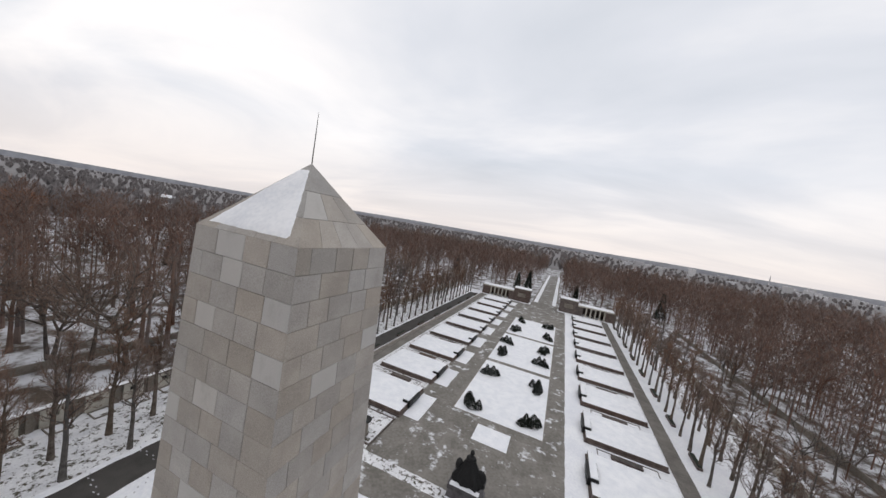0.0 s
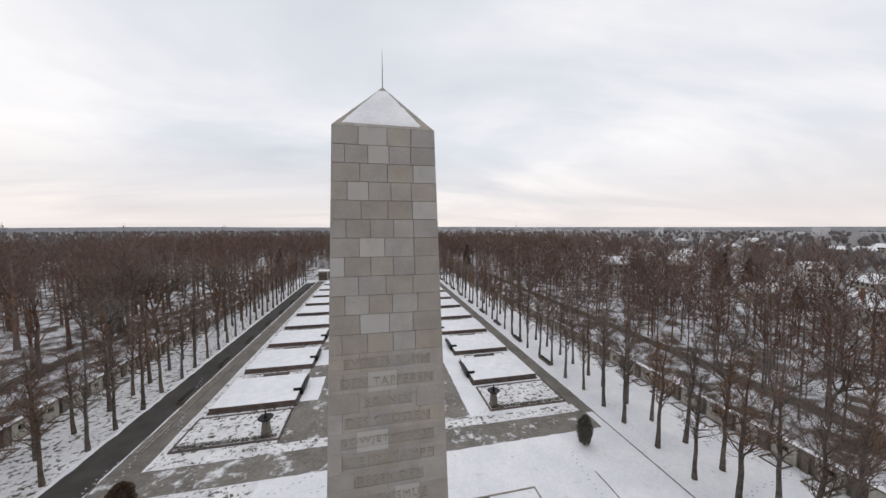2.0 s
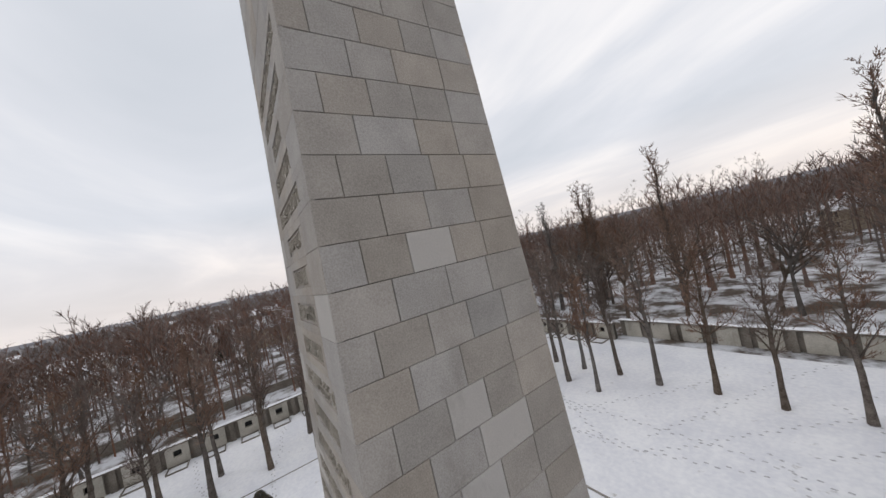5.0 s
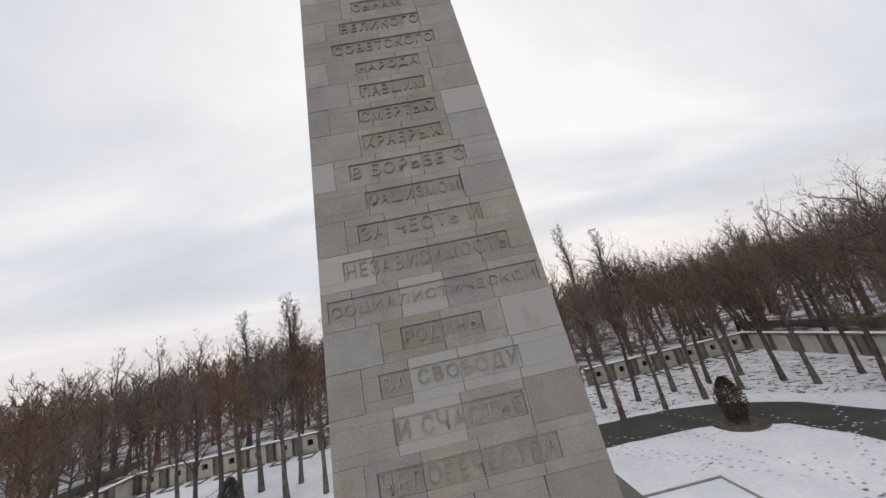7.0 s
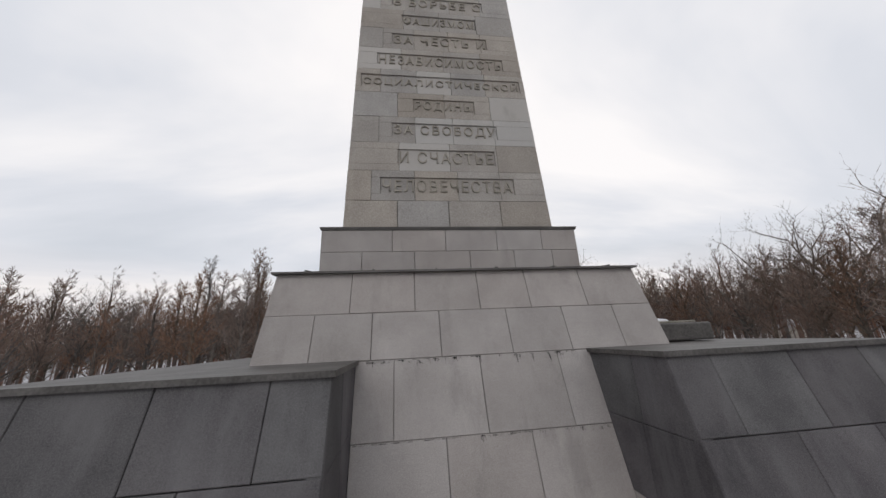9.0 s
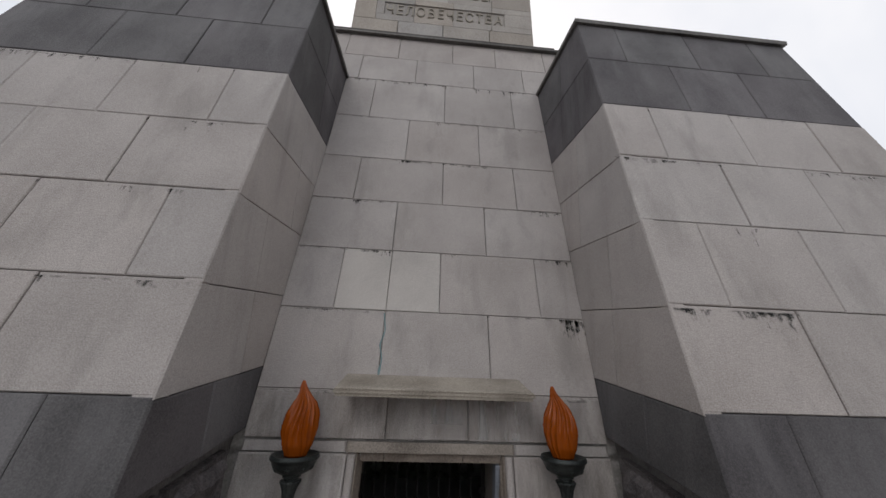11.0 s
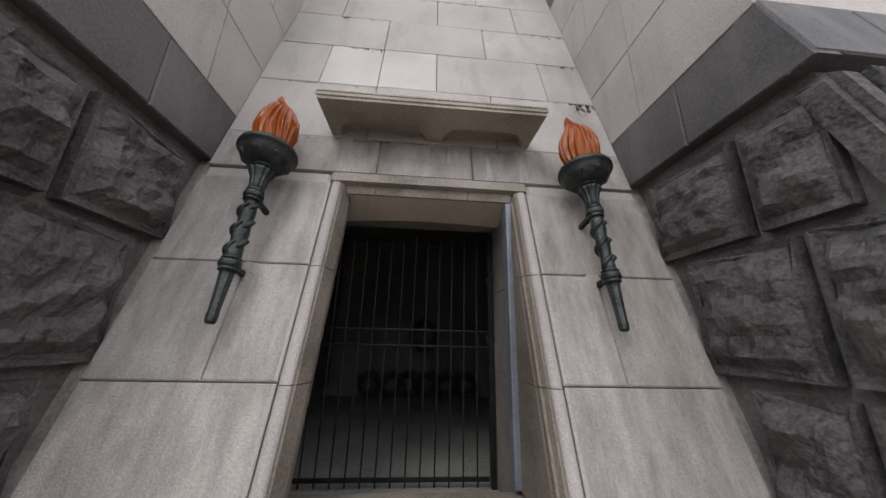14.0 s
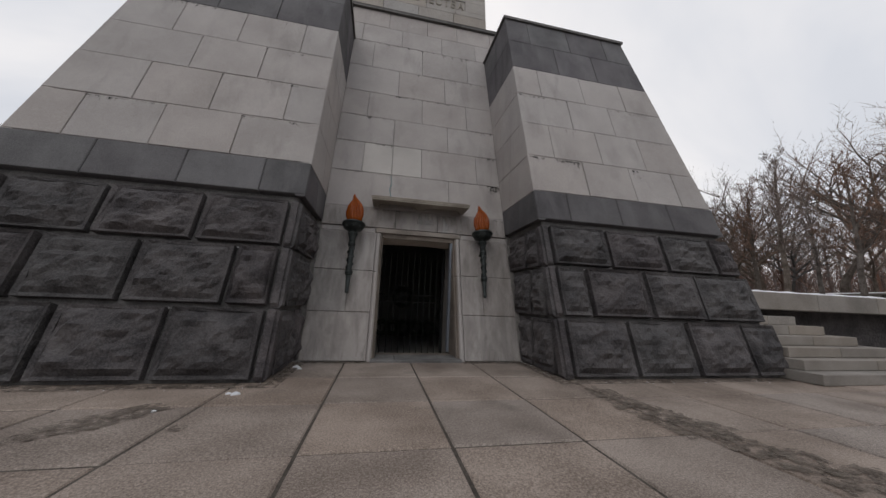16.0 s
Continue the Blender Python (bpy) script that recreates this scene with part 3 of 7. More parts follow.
def back_cuts(r):
    if cut_list[r]:
        return cut_list[r]
    e = lambda z: MX + 0.06 * (8.87 - z)
    inner = [-2.4, -1.55, -0.53, 0.55, 1.5, 2.4] if r == 7 else [-1.9, -0.9, 0.15, 1.0, 2.0]
    return [lambda z: -e(z), *inner, e]


facing(in_niche, rows_back, back_cuts, N_WALL, lambda r, i: m_patch if (r == 2 and i in (1, 2)) else m_granite, "wall_stone", gap=0.0035, cham=0.007, depth=0.08)
wing = Heap()
for sx in (-1, 1):
    n = Vector((sx, 0, 0.06)).normalized()
    for za, zb in ((7.4, 8.0), (8.0, 8.87)):
        for y0, y1 in ((-3.6, -1.6), (-1.6, 0.4), (0.4, 2.2), (2.2, 3.7)):
            f = lambda y, z: Vector((sx * (MX - 0.02 + 0.06 * (8.87 - z)), min(y, wall_y(z) - 0.02), z))
            q = [f(y0, za), f(y1, za), f(y1, zb), f(y0, zb)]
            wing.add(*slab_lists(q if sx > 0 else [q[1], q[0], q[3], q[2]], n, 0.02, gap=0.004, cham=0.006))
wing.done("pedestal_side_blocks", m_granite_isle, base)

# lower back wall with the doorway: three courses each side of the frame, a plain band over it
DX = 0.78
m_lintel = material("stained_lintel_stone", (0.15, 0.13, 0.112), (0.33, 0.295, 0.26), 2.2, 70, 0.85, 0.15, grain=0.2)
for sx in (-1, 1):
    lo_rows = [(0.0, 0.72), (0.72, 1.41), (1.41, 2.13)]
    for r, (za, zb) in enumerate(lo_rows):
        cuts = [[DX, NX], [DX, 1.17, NX], [DX, NX]][r]
        for s0, s1 in zip(cuts, cuts[1:]):
            a, b = (s0, s1) if sx > 0 else (-s1, -s0)
            q = [in_niche(a, za), in_niche(b, za), in_niche(b, zb), in_niche(a, zb)]
            from_lists("wall_stone", *slab_lists(q, N_WALL, 0.03, gap=0.004, cham=0.008, depth=0.08), m_granite, base)
for x0, x1, proud in ((-NX, -0.80, 0.012), (-0.795, 0.795, 0.042), (0.80, NX, 0.012)):
    q = [in_niche(x0, 2.137), in_niche(x1, 2.137), in_niche(x1, 2.222), in_niche(x0, 2.222)]
    from_lists("string_course", *slab_lists(q, N_WALL, proud, gap=0.002, cham=0.016, depth=0.08), m_granite if proud < 0.02 else m_lintel, base)
# backing behind the facing, left open for the doorway
bm = bmesh.new()
for x0, x1, za, zb in ((-NX - 0.1, -0.95, -0.02, 2.16), (0.95, NX + 0.1, -0.02, 2.16), (-NX - 0.1, NX + 0.1, 2.10, 7.3)):
    f = lambda x, y, z: bm.verts.new((x, y, z))
    a = [f(x0, 5.28 if zb < 3 else wall_y(za) - 0.9, za), f(x1, 5.28 if zb < 3 else wall_y(za) - 0.9, za), f(x1, wall_y(za) - 0.05, za), f(x0, wall_y(za) - 0.05, za)]
    b = [f(x0, min(4.85, wall_y(zb) - 0.9) if zb > 3 else 5.28, zb), f(x1, min(4.85, wall_y(zb) - 0.9) if zb > 3 else 5.28, zb), f(x1, wall_y(zb) - 0.05, zb), f(x0, wall_y(zb) - 0.05, zb)]
    for i in range(4):
        bm.faces.new((a[i], a[(i + 1) % 4], b[(i + 1) % 4], b[i]))
    bm.faces.new(b)
    bm.faces.new(a[::-1])
part("backing", bm, m_joint_pale, base)


# the two flanks (buttresses) left and right of the niche
def flank_core(sx):
    bm = bmesh.new()
    lv = []
    for z in (-0.02, 7.45):
        o, f = outer_x(z) - 0.10, front_y(z) - 0.10
        lv.append([bm.verts.new((sx * x, y, z)) for x, y in ((NX + 0.10, -f), (o, -f), (o, f), (NX + 0.10, f))])
    for i in range(4):
        j = (i + 1) % 4
        bm.faces.new((lv[0][i], lv[0][j], lv[1][j], lv[1][i]) if sx > 0 else (lv[0][j], lv[0][i], lv[1][i], lv[1][j]))
    bm.faces.new(lv[1] if sx > 0 else lv[1][::-1])
    bm.faces.new(lv[0][::-1] if sx > 0 else lv[0])
    part("flank_core", bm, m_joint_grey if sx else m_dark, base)


N_FRONT = Vector((0, 1, 0.277)).normalized()
ROCK = [(0.0, 0.78), (0.78, 1.54), (1.54, 2.22)]
SMOOTH = [(2.83, 3.56), (3.56, 4.33), (4.33, 5.09), (5.09, 5.86)]
CAPS = [(5.86, 6.70), (6.70, 7.48)]
rock_heap = Heap()
for sx in (-1, 1):
    flank_core(sx)

    def fr(s, z, back=0.10):
        return Vector((sx * s, front_y(z) - back, z))

    def inner(y, z, back=0.10):
        return Vector((sx * (NX + back), y, z))

    def outer(y, z, back=0.10):
        return Vector((sx * (outer_x(z) - back), y, z))

    def lay(quad, n, name, mat, sink=None, **kw):
        if sx < 0:
            quad = [quad[1], quad[0], quad[3], quad[2]]
        # outside view is anticlockwise for the right-hand flank seen from the front; keep the winding outward
        cr = (quad[1] - quad[0]).cross(quad[3] - quad[0])
        if cr.dot(n) < 0:
            quad = [quad[1], quad[0], quad[3], quad[2]]
        res = slab_lists(quad, n, **kw)
        if sink:
            sink.add(*res)
        else:
            from_lists(name, *res, mat, base)

    n_in = Vector((-sx, 0, 0))
    n_out = Vector((sx, 0, 0.118)).normalized()
    # rock-faced courses
    for r, (za, zb) in enumerate(ROCK):
        e = outer_x((za + zb) / 2) - 0.02
        cuts = {0: [NX + 0.16, 2.90, 3.92, 4.94, e], 1: [NX + 0.16, 2.40, 3.42, 4.38, e], 2: [NX + 0.16, 2.93, 3.99, 5.02, e]}[r]
        for s0, s1 in zip(cuts, cuts[1:]):
            lay([fr(s0 + 0.035, za + 0.03), fr(s1 - 0.035, za + 0.03), fr(s1 - 0.035, zb - 0.03), fr(s0 + 0.035, zb - 0.03)], N_FRONT, "rock_block", m_rock,
                proud=0.15 + rng.uniform(-0.02, 0.025), gap=0.0, cham=0.05, depth=0.03, rough=0.065, seed=rng.random() * 60, grid=(16, 11))
        y1 = front_y((za + zb) / 2) - 0.17
        lay([fr(NX + 0.06, za + 0.006), fr(NX + 0.155, za + 0.006), fr(NX + 0.155, zb - 0.006), fr(NX + 0.06, zb - 0.006)], N_FRONT, "corner_strip", m_rock, proud=0.075, gap=0.006, cham=0.03, depth=0.03)
        lay([inner(front_y(za) - 0.19, za + 0.006), inner(front_y(za) - 0.06, za + 0.006), inner(front_y(zb) - 0.06, zb - 0.006), inner(front_y(zb) - 0.19, zb - 0.006)], n_in, "corner_strip", m_rock,
            proud=0.075, gap=0.006, cham=0.03, depth=0.03)
        y0 = wall_y((za + zb) / 2)
        mid_y = y0 + (y1 - y0) * (0.42, 0.60, 0.62)[r]
        for a, b in ((y0, mid_y), (mid_y, y1)):
            lay([inner(a + 0.03, za + 0.03), inner(b - 0.03, za + 0.03), inner(b - 0.03, zb - 0.03), inner(a + 0.03, zb - 0.03)], n_in, "rock_block", m_rock,
                proud=0.12, gap=0.0, cham=0.05, depth=0.03, rough=0.06, seed=rng.random() * 60, grid=(12, 11))
        ys = -front_y(za) + 0.1
        while ys < front_y(zb) - 0.4:
            ye = min(ys + 1.1, front_y(zb) - 0.05)
            lay([outer(ys + 0.03, za + 0.03), outer(ye - 0.03, za + 0.03), outer(ye - 0.03, zb - 0.03), outer(ys + 0.03, zb - 0.03)], n_out, "", m_rock, sink=rock_heap,
                proud=0.14, gap=0.0, cham=0.05, depth=0.03, rough=0.03, seed=rng.random() * 60, grid=(5, 4))
            ys = ye
    # smooth dark band
    for za, zb in ((2.30, 2.83),):
        o = outer_x(2.55) - 0.0
        cuts = [NX, 2.35, 3.33, 4.37, o]
        for s0, s1 in zip(cuts, cuts[1:]):
            lay([fr(s0, za), fr(s1, za), fr(s1, zb), fr(s0, zb)], N_FRONT, "band_stone", m_dark, proud=0.10, gap=0.003, cham=0.012, depth=0.03)
        y0, ym, y1 = wall_y(za) - 0.05, 6.25, front_y(za)
        lay([inner(y0, za), inner(ym, za), inner(ym, zb), inner(y0 - 0.16, zb)], n_in, "band_stone", m_dark, proud=0.10, gap=0.003, cham=0.01, depth=0.03)
        lay([inner(ym, za), inner(y1, za), inner(front_y(zb), zb), inner(ym, zb)], n_in, "band_stone", m_dark, proud=0.10, gap=0.003, cham=0.01, depth=0.03)
        lay([outer(-front_y(za), za), outer(front_y(za), za), outer(front_y(zb), zb), outer(-front_y(zb), zb)], n_out, "band_stone", m_dark, proud=0.10, gap=0.003, cham=0.012, depth=0.03)
    # pale courses and the dark cap
    for rows, mat, nm in ((SMOOTH, m_granite, "granite_block"), (CAPS, m_dark, "cap_stone")):
        for r, (za, zb) in enumerate(rows):
            joints = (2.82, 3.80, 4.78) if r % 2 == 0 else (2.30, 3.28, 4.26)
            cuts = [NX] + [x + rng.uniform(-0.02, 0.02) for x in joints if x < outer_x(zb) - 0.35] + [None]
            for s0, s1 in zip(cuts, cuts[1:]):
                b0, b1 = (s1, s1) if s1 else (outer_x(za), outer_x(zb))
                lay([fr(s0, za), fr(b0, za), fr(b1, zb), fr(s0, zb)], N_FRONT, nm, mat, proud=0.10 + rng.uniform(-0.004, 0.004), gap=0.0045, cham=0.008, depth=0.03)
            m_ = wall_y(zb) + (front_y(zb) - wall_y(zb)) * (0.45, 0.62, 0.38, 0.55)[r]
            lay([inner(wall_y(za) - 0.1, za), inner(m_, za), inner(m_, zb), inner(wall_y(zb) - 0.1, zb)], n_in, nm, mat, proud=0.10, gap=0.004, cham=0.006, depth=0.03)
            lay([inner(m_, za), inner(front_y(za), za), inner(front_y(zb), zb), inner(m_, zb)], n_in, nm, mat, proud=0.10, gap=0.004, cham=0.006, depth=0.03)
            ys = -front_y(zb)
            while ys < front_y(zb) - 0.3:
                ye = min(ys + 1.5, front_y(zb))
                ea = front_y(za) if ye > front_y(zb) - 0.01 else ye
                lay([outer(ys, za), outer(ea, za), outer(ye, zb), outer(ys, zb)], n_out, nm, mat, proud=0.10, gap=0.004, cham=0.008, depth=0.03)
                ys = ye
    # thin metal edge on the cap
    o, f = outer_x(7.5) + 0.04, front_y(7.5) + 0.05
    part("roof_edge", box_bm(min(sx * (NX - 0.04), sx * o), max(sx * (NX - 0.04), sx * o), -f, f, 7.48, 7.54), m_sheet, base)
rock_heap.done("side_rock_blocks", m_rock, base)
bm = bmesh.new()
a = [bm.verts.new(p) for p in ((-1.9, -7.5, -0.02), (1.9, -7.5, -0.02), (1.9, 0.5, -0.02), (-1.9, 0.5, -0.02))]
b = [bm.verts.new(p) for p in ((-1.9, -5.45, 7.5), (1.9, -5.45, 7.5), (1.9, 0.5, 7.5), (-1.9, 0.5, 7.5))]
for i in range(4):
    bm.faces.new((a[i], a[(i + 1) % 4], b[(i + 1) % 4], b[i]))
bm.faces.new(b)
part("rear_core", bm, m_dark, base)
# roof hatch with a snowy lid beside the shaft
hatch = empty("roof_hatch", label="dark metal roof hatch with snow on its lid", category="roof hatch")
part("hatch_frame", box_bm(-4.35, -2.75, 2.15, 3.75, 7.56, 7.86, 0.03), m_sheet, hatch)
part("lid", box_bm(-4.2, -2.9, 2.3, 3.6, 7.865, 7.90, 0.01), material("yellowed_pane", (0.22, 0.205, 0.17), (0.32, 0.30, 0.25), 2, 30, 0.4, 0.0), hatch)
sn_v, sn_f = lathe_lists([(0.5, 0), (0.46, 0.05), (0.3, 0.075), (0.05, 0.085)], 20, lobes=5, depth=0.08)
tagged(from_lists("snow_patch", sn_v, sn_f, m_snow, smooth=True, at=pose(-3.45, 3.05, 7.895)), label="patch of snow on the roof hatch lid", category="snow", kind="stuff")

# ---------------------------------------------------------------- doorway
door = empty("doorway", label="stone-framed doorway with a half-round moulding and steel frame post", category="doorway")


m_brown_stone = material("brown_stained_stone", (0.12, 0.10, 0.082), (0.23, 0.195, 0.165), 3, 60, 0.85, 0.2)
for sx in (-1, 1):
    # half-round moulding up each jamb, following the batter
    roll = [(0.79, -0.16), (0.79, -0.035), (0.778, -0.035)] + [(0.739 - 0.037 * math.cos(a), -0.016 + 0.034 * math.sin(a)) for a in np.linspace(math.pi, 0, 11)] + [(0.698, -0.035), (0.698, -0.16)]
    splay = [(0.697, -0.17), (0.697, -0.012), (0.685, -0.012), (0.648, -0.11), (0.648, -0.17)]
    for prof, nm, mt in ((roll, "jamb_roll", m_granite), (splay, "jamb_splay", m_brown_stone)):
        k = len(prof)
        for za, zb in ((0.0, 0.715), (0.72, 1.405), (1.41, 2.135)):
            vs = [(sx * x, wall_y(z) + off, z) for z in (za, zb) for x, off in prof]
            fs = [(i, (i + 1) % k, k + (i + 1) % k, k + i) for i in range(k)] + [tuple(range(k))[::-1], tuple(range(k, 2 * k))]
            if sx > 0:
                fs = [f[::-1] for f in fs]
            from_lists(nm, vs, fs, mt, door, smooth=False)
for x0, x1 in ((-0.662, -0.302), (-0.298, 0.44), (0.444, 0.662)):
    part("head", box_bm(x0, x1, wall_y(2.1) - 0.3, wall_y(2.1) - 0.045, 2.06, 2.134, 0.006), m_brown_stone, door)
vs, fs = [], []
for i in range(17):
    x = -0.94 + 1.88 * i / 16
    zb = 1.985 + 0.05 * (1 - (x / 0.94) ** 2)
    vs += [(x, wall_y(2.1) - 0.06, 2.058), (x, 5.21, zb), (x, 5.21, zb + 0.12)]
fs = [(3 * i + k, 3 * i + 3 + k, 3 * i + 4 + k, 3 * i + 1 + k) for i in range(16) for k in (0, 1)]
from_lists("soffit", vs, fs, m_soffit, door, "pale plastered soffit")
# dark grey threshold slabs, with the doorway's shadow put into the colour
m_threshold = material("dark_threshold_stone", (0.10, 0.098, 0.096), (0.21, 0.205, 0.20), 3, 70, 0.7, 0.2, grain=0.2)
for x0, x1 in ((-0.72, -0.36), (-0.355, 0.345), (0.35, 0.72)):
    part("threshold_slab", box_bm(x0, x1, 5.95, 6.42, -0.02, 0.045, 0.012), m_threshold, door)
part("sill", box_bm(-0.94, 0.94, 5.60, 5.945, -0.28, 0.02, 0.01), m_brown_stone, door)
# lining of the passage: stone slabs, a grey-blue steel frame, and the brown reveal behind the jamb
for za, zb in ((-0.2, 0.70), (0.705, 1.39), (1.395, 2.05)):
    part("lining_slab", box_bm(-0.93, -0.665, 4.86, 5.595, za, zb, 0.006), m_leaf_wood, door, "beige stone lining slab")
part("steel_frame", box_bm(-0.75, -0.612, 5.575, 5.69, 0.05, 2.05, 0.01), m_steel, door, "grey-blue painted steel frame post")
for za, zb in ((0.047, 0.715), (0.72, 1.405), (1.41, 2.055)):
    vs = [p for z in (za, zb) for p in ((-0.93, 5.67, z), (-0.655, 5.67, z), (-0.655, max(5.69, wall_y(z) - 0.05), z), (-0.93, max(5.69, wall_y(z) - 0.05), z))]
    from_lists("reveal", vs, [(i, (i + 1) % 4, 4 + (i + 1) % 4, 4 + i) for i in range(4)] + [(3, 2, 1, 0), (4, 5, 6, 7)], m_brown_stone, door, "brown stone reveal")
gate = empty("iron_gate", label="black wrought-iron bar gate closing the doorway", category="gate")
for i in range(13):
    x = -0.50 + i * 0.12
    v_, f_ = lathe_lists([(0.007, -0.19), (0.007, 1.86 + 0.02 * (i % 2)), (0.001, 1.95)], 8)
    from_lists("bar", v_, f_, m_iron, gate, at=pose(x, 5.0, 0))
for z, h_ in ((-0.15, 0.035), (0.903, 0.014), (1.043, 0.014)):
    part("rail", box_bm(-0.60, 1.02, 4.99, 5.01, z, z + h_, 0.004), m_iron, gate)
part("gate_post", box_bm(-0.655, -0.61, 4.97, 5.03, -0.2, 2.0, 0.004), m_iron, gate)
for z in (0.95, 1.5):
    part("hinge", box_bm(-0.664, -0.59, 4.975, 5.025, z, z + 0.06, 0.006), m_iron, gate)

# the dark chamber behind it
chamber = empty("wall_chamber", label="dark plastered walls of the small memorial chamber", category="wall", kind="structure")
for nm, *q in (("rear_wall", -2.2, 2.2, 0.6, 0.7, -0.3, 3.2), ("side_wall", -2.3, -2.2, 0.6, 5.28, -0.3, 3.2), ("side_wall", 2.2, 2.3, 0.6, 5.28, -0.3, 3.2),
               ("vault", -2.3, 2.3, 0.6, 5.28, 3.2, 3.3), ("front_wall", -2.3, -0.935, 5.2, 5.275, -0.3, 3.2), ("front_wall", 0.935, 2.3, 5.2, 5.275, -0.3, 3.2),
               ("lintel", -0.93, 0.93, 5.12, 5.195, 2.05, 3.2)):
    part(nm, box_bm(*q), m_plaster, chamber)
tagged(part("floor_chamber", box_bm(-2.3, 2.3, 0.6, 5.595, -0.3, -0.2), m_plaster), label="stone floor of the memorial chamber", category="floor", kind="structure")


def torus_lists(R, r, n=28, m=8, wob=0.0):
    vs, fs = [], []
    for i in range(n):
        a = 2 * math.pi * i / n
        for j in range(m):
            b = 2 * math.pi * j / m
            q = r * (1 + wob * rng.uniform(-1, 1))
            vs.append(((R + q * math.cos(b)) * math.cos(a), q * math.sin(b), (R + q * math.cos(b)) * math.sin(a)))
    for i in range(n):
        for j in range(m):
            fs.append((i * m + j, ((i + 1) % n) * m + j, ((i + 1) % n) * m + (j + 1) % m, i * m + (j + 1) % m))
    return vs, fs


wr_v, wr_f = torus_lists(0.27, 0.075, wob=0.3)
tagged(from_lists("wreath", wr_v, wr_f, m_ribbon, at=pose(-0.12, 0.82, 1.05)), label="dark evergreen wreath on the chamber wall", category="wreath")
for i, x in enumerate((-1.0, -0.62, -0.2, 0.15, 0.5, 0.95)):
    v_, f_ = torus_lists(0.2, 0.07, wob=0.35)
    ob = tagged(from_lists("wreath", v_, f_, m_ribbon, at=pose(x, 1.0, 0.07, -12)), label="dark evergreen wreath leaning on the chamber floor", category="wreath", group="wreaths in the chamber")

# canopy over the door
canopy = empty("door_canopy", label="projecting stone canopy slab with two hollows underneath", category="canopy")
def hollow(x, y):
    """Depth of the two scooped hollows under the slab."""
    u = abs(x + 0.01)
    d = min(u - 0.07 - 0.10 * max(0.0, (y - 5.56) / 0.16) ** 2, 0.80 - 0.12 * max(0.0, (y - 5.58) / 0.16) ** 2 - u, 5.735 - y)
    t = min(1.0, max(0.0, d / 0.045))
    return 0.075 * t * t * (3 - 2 * t)


NXg, NYg = 96, 22
vs, fs = [], []
for j in range(NYg + 1):
    y = 5.46 + 0.515 * j / NYg
    for i in range(NXg + 1):
        x = (-0.875 - 0.015 * j / NYg) * (1 - 2 * i / NXg)
        vs.append((x, y, 2.676 + 0.012 * j / NYg + hollow(x, y)))
for j in range(NYg):
    for i in range(NXg):
        a = j * (NXg + 1) + i
        fs.append((a, a + NXg + 1, a + NXg + 2, a + 1))
o_ = len(vs)
front_row = [NYg * (NXg + 1) + i for i in range(NXg + 1)]
vs += [(-0.89, 5.975, 2.712), (0.89, 5.975, 2.712), (-0.905, 5.985, 2.716), (0.905, 5.985, 2.716), (-0.905, 5.985, 2.742), (0.905, 5.985, 2.742), (-0.89, 5.46, 2.80), (0.89, 5.46, 2.80)]
fs += [(*front_row[::-1], o_, o_ + 1), (o_ + 1, o_, o_ + 2, o_ + 3), (o_ + 3, o_ + 2, o_ + 4, o_ + 5), (o_ + 5, o_ + 4, o_ + 6, o_ + 7)]
for sg, col in ((0, 0), (1, NXg)):
    edge = [j * (NXg + 1) + col for j in range(NYg + 1)]
    fs.append((*edge, o_ + sg, o_ + 2 + sg, o_ + 4 + sg, o_ + 6 + sg) if sg else (*edge, o_ + sg, o_ + 2 + sg, o_ + 4 + sg, o_ + 6 + sg)[::-1])
m_canopy = material("stained_canopy_stone", (0.21, 0.185, 0.155), (0.41, 0.37, 0.315), 2.2, 70, 0.85, 0.15, grain=0.2)
from_lists("slab", vs, fs, m_canopy, canopy)
for x0, x1 in ((-0.895, -0.012), (-0.006, 0.895)):
    part("edge_stone", box_bm(x0, x1, 5.93, 5.99, 2.744, 2.762, 0.005), m_canopy, canopy)


